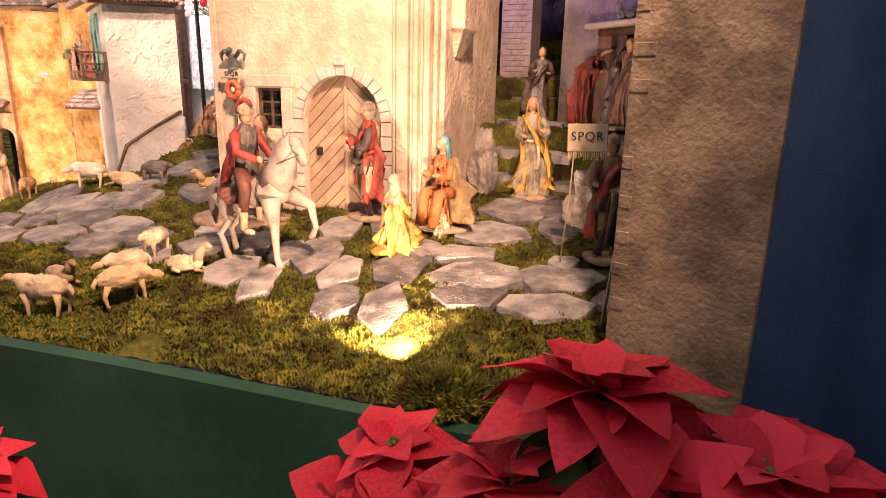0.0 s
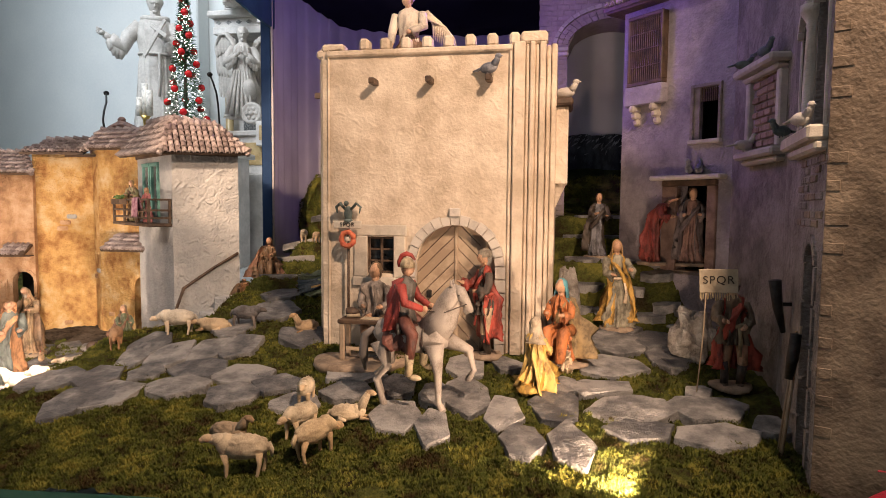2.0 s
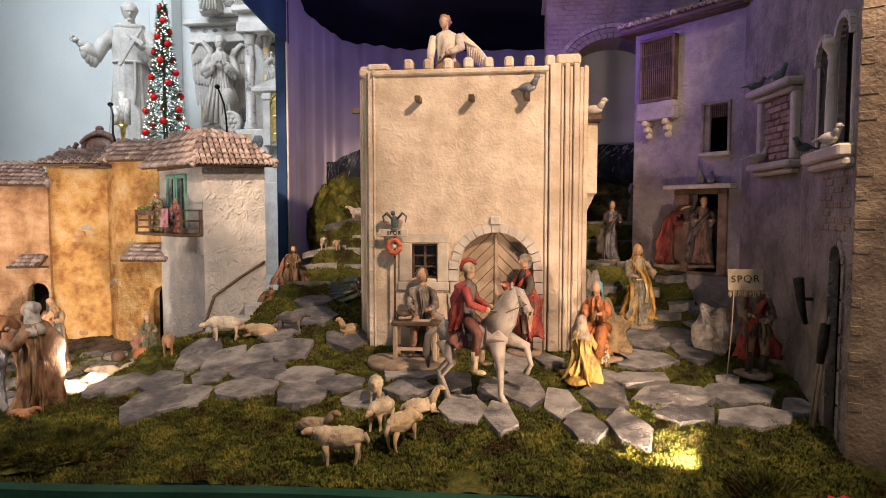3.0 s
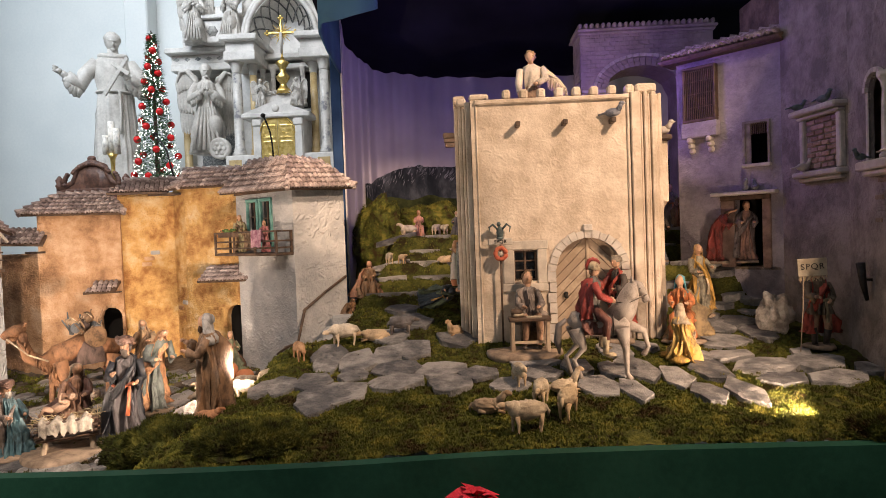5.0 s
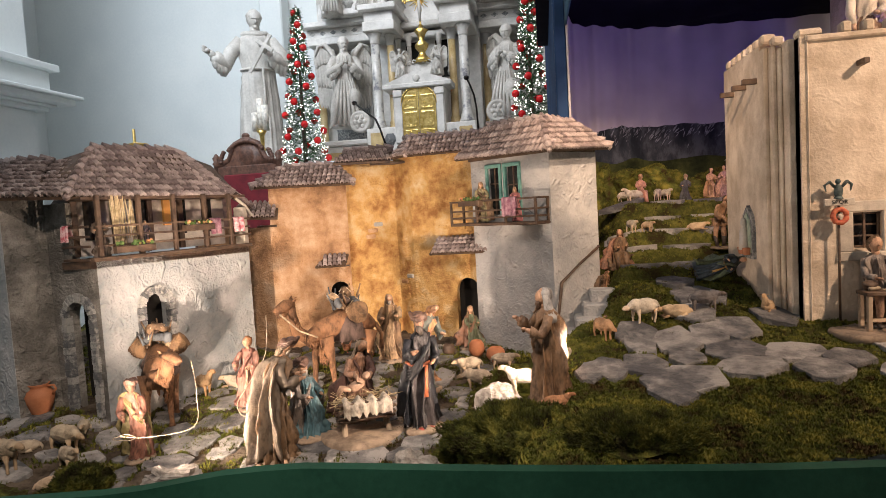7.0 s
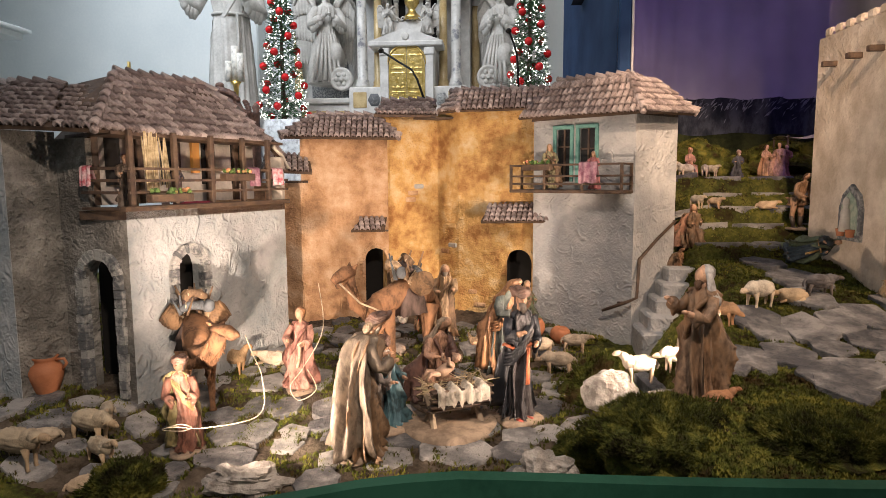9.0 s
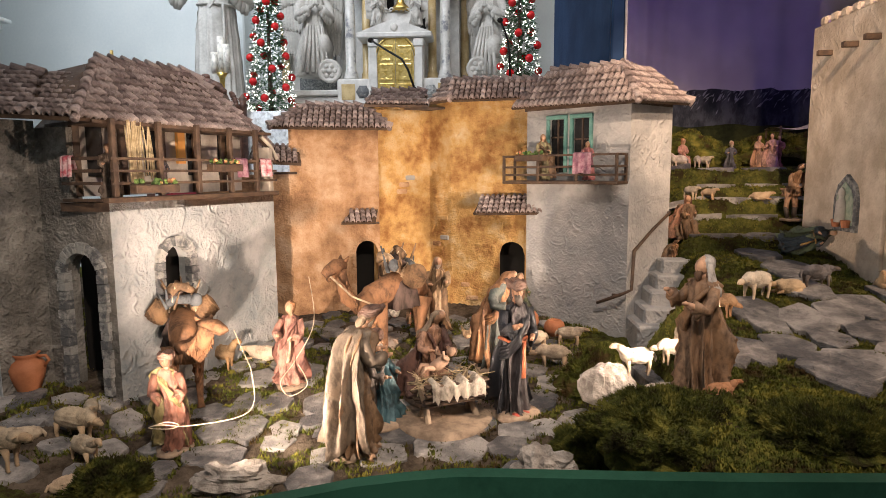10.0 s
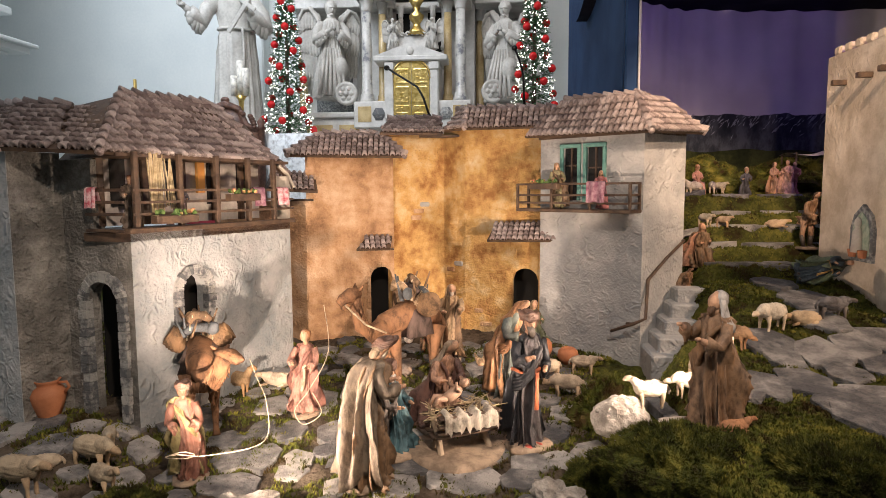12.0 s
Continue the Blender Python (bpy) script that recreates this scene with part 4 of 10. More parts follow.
town_gate()

# ---- village ----
GA, GB, GC = (-2.29, 2.44), (-1.93, 2.17), (-1.73, 2.34)


def flower_box(parent, at, u0, u1, z, out):
    b = part("flower_box", Geo().box(u0, -out - 0.02, z, u1, -out + 0.01, z + 0.024, 0, at, 0.002), DARKWOOD, parent, "dark wooden flower box")
    g, rnd = Geo(), random.Random(int(abs(u0) * 1000))
    for k in range(26):
        p = (rnd.uniform(u0 + 0.006, u1 - 0.006), -out - 0.005 + rnd.uniform(-0.01, 0.01), z + 0.026 + rnd.uniform(0, 0.012))
        g.ball(p, rnd.uniform(0.004, 0.008), 6, 4, 0 if rnd.random() < 0.75 else 1, at, 0.3)
    part("plants", g, [LEAF, PETAL], b, "low green plants with small flowers", False, "stuff")


def hanging_cloth(parent, at, u0, u1, z, out, drop, material, name="cloth"):
    g, n = Geo(), 10
    for k in range(n + 1):
        u, w = u0 + (u1 - u0) * k / n, 0.003 * math.sin(k * 1.3)
        g.v += [tuple(at @ Vector((u, -out + 0.010 + w, z - drop * 0.7))), tuple(at @ Vector((u, -out, z + 0.006))), tuple(at @ Vector((u, -out - 0.009 + w, z))), tuple(at @ Vector((u, -out - 0.012 + 2 * w, z - drop * (1 + 0.03 * math.sin(k)))))]
    g.f = [(4 * k + j, 4 * k + 4 + j, 4 * k + 5 + j, 4 * k + 1 + j) for k in range(n) for j in range(3)]
    g.m = [0] * len(g.f)
    return part(name, g, material, parent, "", True)


def balcony(parent, a, b, u0, u1, z, depth, rail):
    at = frame_of(a, b)[0]
    bal = part("balcony", Geo().box(u0, -depth, z, u1, 0.005, z + 0.013, 0, at, 0.003), DARKWOOD, parent, "dark wooden balcony")
    posts = [(u0 + 0.006, -depth + 0.006), (u1 - 0.006, -depth + 0.006), ((u0 * 2 + u1) / 3, -depth + 0.006), ((u0 + 2 * u1) / 3, -depth + 0.006), (u0 + 0.006, -0.008), (u1 - 0.006, -0.008)]
    for u, v in posts:
        part("post", Geo().box(u - 0.005, v - 0.005, z + 0.013, u + 0.005, v + 0.005, z + rail, 0, at, 0.001), DARKWOOD, bal)
    for h in (0.35, 0.62, 1.0):
        part("rail", Geo().box(u0, -depth + 0.002, z + rail * h - 0.008, u1, -depth + 0.010, z + rail * h, 0, at, 0.001), DARKWOOD, bal)
        for u in (u0 + 0.002, u1 - 0.010):
            part("rail", Geo().box(u, -depth, z + rail * h - 0.008, u + 0.008, 0, z + rail * h, 0, at, 0.001), DARKWOOD, bal)
    return bal


def grey_house():
    t = thing("grey_house", (-2.0, 2.3, 0.9), "grey plastered corner house with turquoise windows and balcony", "house")
    g = Geo()
    wall(g, GA, GB, 0.80, 1.76, 0.04, [(0.11, 0.175, 1.50, 1.71, False), (0.215, 0.285, 1.49, 1.71, False)])
    part("front_wall", g, PL_GREY, t)
    g = Geo()
    wall(g, GB, GC, 0.80, 1.76, 0.04)
    part("side_wall", g, PL_GREY, t)
    # black-painted board gives the windows their shade
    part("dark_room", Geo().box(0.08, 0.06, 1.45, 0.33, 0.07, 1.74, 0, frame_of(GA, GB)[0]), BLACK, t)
    at = frame_of(GA, GB)[0]
    for u0, u1, z0 in ((0.11, 0.175, 1.50), (0.215, 0.285, 1.49)):
        w = part("window", Geo().box(u0 - 0.014, -0.012, 1.71, u1 + 0.014, 0.006, 1.726, 0, at, 0.002), TURQ, t, "turquoise painted window frame")
        for u in (u0 - 0.014, u1):
            part("frame_side", Geo().box(u, -0.010, z0, u + 0.014, 0.006, 1.71, 0, at, 0.002), TURQ, w)
        part("pane", Geo().box(u0, 0.012, z0, u1, 0.016, 1.71, 0, at), GLASSY, w)
        for z in (z0 + 0.07, z0 + 0.14):
            part("glazing_bar", Geo().box(u0, 0.006, z - 0.003, u1, 0.012, z + 0.003, 0, at), DARKWOOD, w)
        part("glazing_bar", Geo().box((u0 + u1) / 2 - 0.003, 0.005, z0, (u0 + u1) / 2 + 0.003, 0.012, 1.71, 0, at), DARKWOOD, w)
    bal = balcony(t, GA, GB, -0.06, 0.445, 1.455, 0.095, 0.115)
    flower_box(bal, at, 0.02, 0.15, 1.545, 0.10)
    hanging_cloth(bal, at, 0.27, 0.345, 1.57, 0.095, 0.075, PLUM)
    # roof: front plane, side plane
    e0, e1, e2 = (-2.36, 2.40, 1.762), (-1.925, 2.085, 1.752), (-1.665, 2.31, 1.762)
    pk, pl, pb = (-1.955, 2.225, 1.895), (-2.20, 2.40, 1.90), (-1.86, 2.36, 1.89)
    roof = part("roof", Geo().prism([(-2.30, 2.44), (-1.93, 2.17), (-1.73, 2.34), (-1.9, 2.5), (-2.2, 2.6)], 1.75, 1.765), DARKWOOD, t, "barrel-tiled hipped roof")
    tiled(roof, e0, e1, pk, pl, 0.0235, 0.033, True, (False, True), 1)
    tiled(roof, e1, e2, pb, pk, 0.0235, 0.033, True, (False, True), 2)
    t.location.x += 0.015
    return t


grey_house()
t = thing("wall_handrail", (-1.85, 2.2, 1.1), "dark rough branch handrail along the grey house", "handrail")
tube_part("rail", [(-2.02, 2.19, 1.0), (-1.95, 2.12, 1.045), (-1.905, 2.13, 1.062), (-1.885, 2.19, 1.20), (-1.80, 2.26, 1.275), (-1.715, 2.325, 1.34)], [0.006, 0.007, 0.006, 0.007, 0.006, 0.006], DARKWOOD, t)
for p in ((-1.95, 2.12, 1.045), (-1.885, 2.19, 1.20), (-1.715, 2.325, 1.34)):
    tube_part("bracket", [p, (p[0] - 0.02, p[1] + 0.03, p[2] - 0.005)], 0.005, DARKWOOD, t)
t = thing("side_steps", (-1.72, 2.1, 1.0), "worn grey stone steps beside the grey house", "steps")
for k in range(5):
    g = Geo().box(-1.91 + 0.035 * k, 2.00 + 0.055 * k, 0.84, -1.62 + 0.02 * k, 2.30, 0.955 + 0.052 * k, c=0.007)
    part("step", g, PL_GREY, t)


def yellow_house():
    t = thing("yellow_house", (-2.6, 2.6, 0.88), "ochre yellow plastered house with worn bricks showing", "house")
    segs = [((-2.93, 2.53), (-2.70, 2.66), 1.80, ()), ((-2.70, 2.66), (-2.60, 2.58), 1.81, ()), ((-2.60, 2.58), (-2.24, 2.52), 1.815, [(0.215, 0.33, 0.8, 1.14, True)])]
    for a, b, top, holes in segs:
        part("wall", wall(Geo(), a, b, 0.80, top, 0.04, holes), PL_YELLOW, t)
    # black board stands in for the shade behind the archway
    part("dark_room", Geo().box(-2.42, 2.65, 0.8, -2.2, 2.66, 1.3), BLACK, t)
    rnd = random.Random(11)
    for a, b, top, holes in segs:
        at, L = frame_of(a, b)
        for k in range(int(L * 24)):
            u, z = rnd.uniform(0, L - 0.045), 0.9 + 0.03 * rnd.randrange(20)
            if not (holes and 0.16 < u < 0.36 and z < 1.25):
                part("brick", Geo().box(u, -0.009 * rnd.uniform(0.5, 1.3), z, u + rnd.uniform(0.028, 0.055), 0.01, z + 0.021, 0, at, 0.0045), rnd.choice((PL_YELLOW, PL_YELLOW, PL_YELLOW, PL_ORANGE, PL_GREY)), t)
    r = part("roof", Geo().box(-2.9, 2.60, 1.78, -2.3, 2.75, 1.79), DARKWOOD, t, "barrel-tiled roof")
    tiled(r, (-2.965, 2.49, 1.795), (-2.70, 2.60, 1.80), (-2.72, 2.75, 1.875), (-2.96, 2.66, 1.865), 0.0235, 0.036, True, (False, False), 4)
    tiled(r, (-2.70, 2.60, 1.81), (-2.60, 2.51, 1.812), (-2.59, 2.60, 1.90), (-2.64, 2.68, 1.90), 0.0235, 0.036, True, (False, True), 5)
    tiled(r, (-2.60, 2.51, 1.81), (-2.20, 2.45, 1.81), (-2.20, 2.60, 1.90), (-2.59, 2.60, 1.90), 0.0235, 0.036, True, (False, False), 6)
    p = part("porch_roof", Geo().box(0.19, -0.05, 1.322, 0.37, 0.0, 1.328, 0, frame_of((-2.60, 2.58), (-2.24, 2.52))[0]), DARKWOOD, t, "small tiled porch roof")
    tiled(p, (-2.50, 2.455, 1.33), (-2.215, 2.40, 1.335), (-2.22, 2.51, 1.405), (-2.46, 2.55, 1.40), 0.0235, 0.033, False, (False, False), 7)


yellow_house()


def orange_house():
    t = thing("orange_house", (-3.1, 2.5, 0.88), "brown-orange plastered house with a small porch and plank door", "house")
    A, B = (-3.29, 2.40), (-2.93, 2.51)
    part("wall", wall(Geo(), A, B, 0.80, 1.70, 0.04, [(0.270, 0.368, 0.8, 1.16, True)]), PL_ORANGE, t)
    part("side_wall", wall(Geo(), (-3.74, 2.49), (-3.292, 2.40), 0.80, 1.50, 0.04), PL_ORANGE, t)
    # shade inside the porch door is a black-painted board
    part("dark_room", Geo().box(-3.1, 2.60, 0.8, -2.9, 2.61, 1.3), BLACK, t)
    at = frame_of(A, B)[0]
    arch_stones(t, A, B, 0.270, 0.368, 0.88, 1.16, 0.014, 0.005, PL_ORANGE, 8, 4)
    d = part("door", Geo().box(0.155, -0.006, 0.88, 0.245, 0.004, 1.17, 0, at, 0.002), PL_ORANGE, t, "plain brown-orange plank door")
    for k in range(3):
        part("door_panel", Geo().box(0.163, -0.009, 0.90 + 0.09 * k, 0.237, 0, 0.975 + 0.09 * k, 0, at, 0.003), PL_ORANGE, d)
    r = part("roof", Geo().box(0.0, 0.03, 1.69, 0.36, 0.12, 1.70, 0, at), DARKWOOD, t, "barrel-tiled hipped roof")
    tiled(r, (-3.36, 2.36, 1.695), (-2.865, 2.44, 1.69), (-3.0, 2.54, 1.79), (-3.24, 2.50, 1.79), 0.0235, 0.030, True, (True, True), 9)
    p = part("porch_roof", Geo().box(0.26, -0.045, 1.285, 0.37, 0.0, 1.29, 0, at), DARKWOOD, t, "small tiled porch roof")
    tiled(p, (-3.075, 2.40, 1.295), (-2.935, 2.44, 1.295), (-2.935, 2.50, 1.345), (-3.04, 2.48, 1.345), 0.0235, 0.03, False, (False, False), 10)
    s = part("lean_to_roof", Geo().box(-3.36, 2.40, 1.50, -3.26, 2.44, 1.51), DARKWOOD, t, "small tiled side roof")
    t.location.x += 0.018
    tiled(s, (-3.40, 2.26, 1.555), (-3.20, 2.33, 1.545), (-3.25, 2.46, 1.62), (-3.42, 2.40, 1.63), 0.0235, 0.03, False, (False, False), 12)


orange_house()

BA, BB, BL = (-3.54, 1.475), (-3.28, 2.10), (-3.79, 1.54)


def blue_house():
    t = thing("blue_house", (-3.5, 1.7, 0.86), "blue-grey plastered house with stone arches and an open loggia", "house")
    part("front_wall", wall(Geo(), BA, BB, 0.78, 1.425, 0.04, [(0.165, 0.26, 1.10, 1.235, True)]), PL_BLUE, t)
    # recessed arch wall, pier and wing side are darker than the fronts
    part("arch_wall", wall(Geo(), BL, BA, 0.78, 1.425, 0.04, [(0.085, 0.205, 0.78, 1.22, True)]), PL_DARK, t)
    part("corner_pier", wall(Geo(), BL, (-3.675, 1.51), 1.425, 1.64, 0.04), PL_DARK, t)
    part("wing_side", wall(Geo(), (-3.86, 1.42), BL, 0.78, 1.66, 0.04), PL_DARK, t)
    part("wing_front", wall(Geo(), (-4.10, 1.50), (-3.862, 1.419), 0.78, 1.66, 0.04), PL_BLUE, t)
    part("end_post", Geo().box(-3.325, 2.07, 1.425, -3.28, 2.11, 1.60, c=0.004), TRIM, t)
    # solid block painted black as the shade behind both arches
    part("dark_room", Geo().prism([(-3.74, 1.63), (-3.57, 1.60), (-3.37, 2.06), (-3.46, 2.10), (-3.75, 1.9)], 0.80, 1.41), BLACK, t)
    arch_stones(t, BL, BA, 0.085, 0.205, 0.86, 1.22, 0.030, 0.014, GREYSTONE, 15, 13)
    arch_stones(t, BA, BB, 0.165, 0.26, 1.11, 1.235, 0.029, 0.014, GREYSTONE, 15, 5)
    at, L = frame_of(BA, BB)
    part("window_sill", Geo().box(0.15, -0.02, 1.085, 0.28, 0.03, 1.10, 0, at, 0.004), GREYSTONE, t)
    # loggia floor, back wall, timber posts and rails
    part("loggia_floor", Geo().prism([(-3.70, 1.50), BA, BB, (-3.45, 2.18), (-3.80, 1.75)], 1.40, 1.425), DARKWOOD, t)
    lg = part("loggia", Geo().box(-0.02, -0.03, 1.425, L, -0.002, 1.440, 0, at, 0.002), DARKWOOD, t, "dark timber loggia with railings")
    part("loggia_back", Geo().box(0.0, 0.155, 1.44, L, 0.17, 1.72, 0, at), PALE, lg, "pale plastered loggia wall")
    for k, u in enumerate((0.012, 0.165, 0.31, 0.45, 0.575)):
        part("post", Geo().box(u - 0.008, -0.024, 1.44, u + 0.008, -0.008, 1.66, 0, at, 0.002), DARKWOOD, lg)
        part("wall_post", Geo().box(u - 0.012, 0.140, 1.44, u + 0.012, 0.156, 1.70, 0, at, 0.002), DARKWOOD, lg)
    for z in (1.475, 1.510, 1.545):
        part("rail", Geo().box(0, -0.022, z, L, -0.014, z + 0.008, 0, at, 0.001), DARKWOOD, lg)
    at2, L2 = frame_of((-3.68, 1.512), BA)
    for z in (1.428, 1.475, 1.510, 1.545):
        part("rail", Geo().box(0, -0.022, z, L2, -0.014, z + 0.009, 0, at2, 0.001), DARKWOOD, lg)
    for u, w in ((0.05, 0.05), (0.25, 0.05), (0.42, 0.06), (0.56, 0.05)):
        part("window_pane", Geo().box(u, 0.150, 1.50, u + w, 0.154, 1.66, 0, at), GLASSY, lg)
    part("lit_door", Geo().box(0.372, 0.141, 1.54, 0.402, 0.154, 1.65, 0, at), glow("amber_glass", (0.60, 0.27, 0.06), 0.18), lg, "amber glazed door")
    flower_box(lg, at, 0.05, 0.20, 1.45, 0.035)
    flower_box(lg, at, 0.335, 0.47, 1.512, 0.035)
    hanging_cloth(lg, at, 0.465, 0.52, 1.553, 0.020, 0.060, PLUM)
    hanging_cloth(lg, at, 0.58, 0.64, 1.553, 0.022, 0.058, CHECK)
    hanging_cloth(lg, at2, 0.01, 0.05, 1.553, 0.020, 0.055, CHECK)
    g, rnd = Geo(), random.Random(4)
    for k in range(34):
        u, z = rnd.uniform(0.07, 0.155), 1.46 + rnd.uniform(0, 0.05)
        p = at @ Vector((u, 0.0 + rnd.uniform(-0.006, 0.01), 1.66))
        q = at @ Vector((u + rnd.uniform(-0.012, 0.012), 0.0, z))
        g.tube([p, p.lerp(q, 0.5) + Vector((rnd.uniform(-0.004, 0.004), 0, 0)), q], 0.0022, 5)
    part("straw_bundle", g, STRAW, lg, "bundle of pale dried straw hanging from the beam", False, "stuff")
    # roof
    e0, e1 = (-3.570, 1.398, 1.656), (-3.315, 2.055, 1.648)
    h0, h1 = (-3.650, 1.640, 1.842), (-3.515, 1.965, 1.850)
    low, high, tip, end = (-3.69, 1.385, 1.662), (-3.80, 1.62, 1.806), (-3.935, 1.60, 1.808), (-3.845, 1.375, 1.668)
    roof = part("roof", Geo().prism([(-3.55, 1.44), (-3.28, 2.10), (-3.5, 2.2), (-3.8, 1.6)], 1.645, 1.655), DARKWOOD, t, "weathered barrel-tiled hipped roof")
    core = [(-3.55, 1.44, 1.65), (-3.29, 2.10, 1.65), (-3.55, 2.25, 1.65), (-3.95, 1.75, 1.65), Vector(h0) - Vector((0, 0, 0.012)), Vector(h1) - Vector((0, 0, 0.012))]
    part("roof_core", Geo().add(core, [(0, 1, 5, 4), (1, 2, 5), (2, 3, 4, 5), (3, 0, 4), (3, 2, 1, 0)]), DARKWOOD, roof)
    tiled(roof, e0, e1, h1, h0, 0.0255, 0.030, True, (True, True), 13)
    tiled(roof, low, e0, h0, high, 0.0255, 0.030, False, (False, False), 14)
    tiled(roof, e1, (-3.335, 2.26, 1.60), (-3.47, 2.17, 1.80), h1, 0.0255, 0.03, False, (False, False), 15)
    tiled(roof, end, low, high, tip, 0.0255, 0.030, True, (True, False), 16)
    tiled(roof, (-4.30, 1.50, 1.672), end, tip, (-4.25, 1.72, 1.808), 0.0255, 0.030, True, (False, False), 17)
    part("rake_board", Geo().tube([(-3.305, 2.06, 1.640), (-3.285, 2.105, 1.605), (-3.275, 2.14, 1.56)], 0.007, 6), TRIM, t)
    t.location.x += 0.028
    t.location.y += 0.022


blue_house()

# ---- painted figures ----
PAINT = {}


def paint(r, g, b, rough=0.48, metal=0.0, soft=False):
    """Weathered modelling paint of one colour; brushed in streaks on cloth, even and fine where soft."""
    key = (r, g, b, rough, metal, soft)
    if key not in PAINT:
        lo, hi = (0.55, 1.2) if soft else (0.46, 1.30)
        PAINT[key] = mat("figure_paint", (r * lo, g * lo * 0.96, b * lo * 0.92), (min(1, r * hi), min(1, g * hi * 0.98), min(1, b * hi * 0.95)), 26 if soft else 34, rough, 0.5 if soft else 0.6, 330 if soft else 140, c=(r, g, b), metal=metal, dist=0.002 if soft else 0.004, contrast=(0.30, 0.70) if soft else (0.36, 0.66), stretch=0.8 if soft else 0.6)
    return PAINT[key]


SKIN = (0.50, 0.30, 0.19)
HAIR = (0.10, 0.055, 0.03)
TAN, BROWN, DARK, RED, CREAM, BLUE, OCHRE, GREY, ORANGE, GREEN = (0.36, 0.25, 0.15), (0.20, 0.125, 0.07), (0.07, 0.055, 0.045), (0.34, 0.06, 0.04), (0.58, 0.47, 0.33), (0.08, 0.16, 0.19), (0.50, 0.30, 0.07), (0.34, 0.33, 0.30), (0.55, 0.20, 0.06), (0.12, 0.14, 0.08)
BASES = mat("figure_base", (0.19, 0.14, 0.10), (0.36, 0.27, 0.19), 30, 0.85, 0.6, 90)


def folded(n, deep, seed):
    """Folds of cloth: sharp ridges that wander from hem to shoulder; a scale for the radius, deeper towards the hem."""
    rnd = random.Random(seed)
    lines = [(2 * math.pi * (k + rnd.uniform(-0.35, 0.35)) / n, rnd.uniform(-1.5, 1.5), rnd.uniform(1.1, 2.6) / n, rnd.uniform(0.5, 1.5), rnd.uniform(0.45, 1.3)) for k in range(n)]

    def ripple(a, s):
        v = 0
        for a0, drift, w, amp, end in lines:
            d = abs((a - a0 - drift * s + math.pi) % (2 * math.pi) - math.pi)
            if d < w:
                v += amp * (1 - d / w) ** 1.25 * min(1, max(0, (end - s) * 4))
        return 1 + deep * (1.15 - 0.6 * s) * (v - 0.55)
    return ripple


def shell(g, profile, a0, a1, slot, wave, squash, thick=0.012, n=18, at=None, ragged=0.0):
    """A cloak: part of a turned profile with an inner and an outer side."""
    v, m = [], len(profile)
    for layer in (0, 1):
        for k, (r, z) in enumerate(profile):
            s = k / (m - 1)
            for j in range(n + 1):
                a = radians(a0 + (a1 - a0) * j / n)
                q = r * wave(a, s) - layer * thick
                v.append((q * math.cos(a) * squash[0], q * math.sin(a) * squash[1], z + ragged * (1 - s) * (0.6 + 0.5 * math.sin(1.3 * a + ragged * 90) + 0.3 * math.sin(5 * a))))
    w = n + 1
    o = m * w
    f = []
    for k in range(m - 1):
        for j in range(n):
            f.append((k * w + j, k * w + j + 1, (k + 1) * w + j + 1, (k + 1) * w + j))
            f.append((o + k * w + j + 1, o + k * w + j, o + (k + 1) * w + j, o + (k + 1) * w + j + 1))
        for j in (0, n):
            f.append((k * w + j, (k + 1) * w + j, o + (k + 1) * w + j, o + k * w + j))
    for j in range(n):
        f.append((j, o + j, o + j + 1, j + 1))
        t = (m - 1) * w
        f.append((t + j, t + j + 1, o + t + j + 1, o + t + j))
    g.add(v, f, slot, at)


def finer(prof, k=3):
    """The same profile with more rows, so that folds can bend."""
    out = []
    for (r0, z0), (r1, z1) in zip(prof, prof[1:]):
        out += [(r0 + (r1 - r0) * j / k, z0 + (z1 - z0) * j / k) for j in range(k)]
    return out + [prof[-1]]


FIG_COUNT = [0]


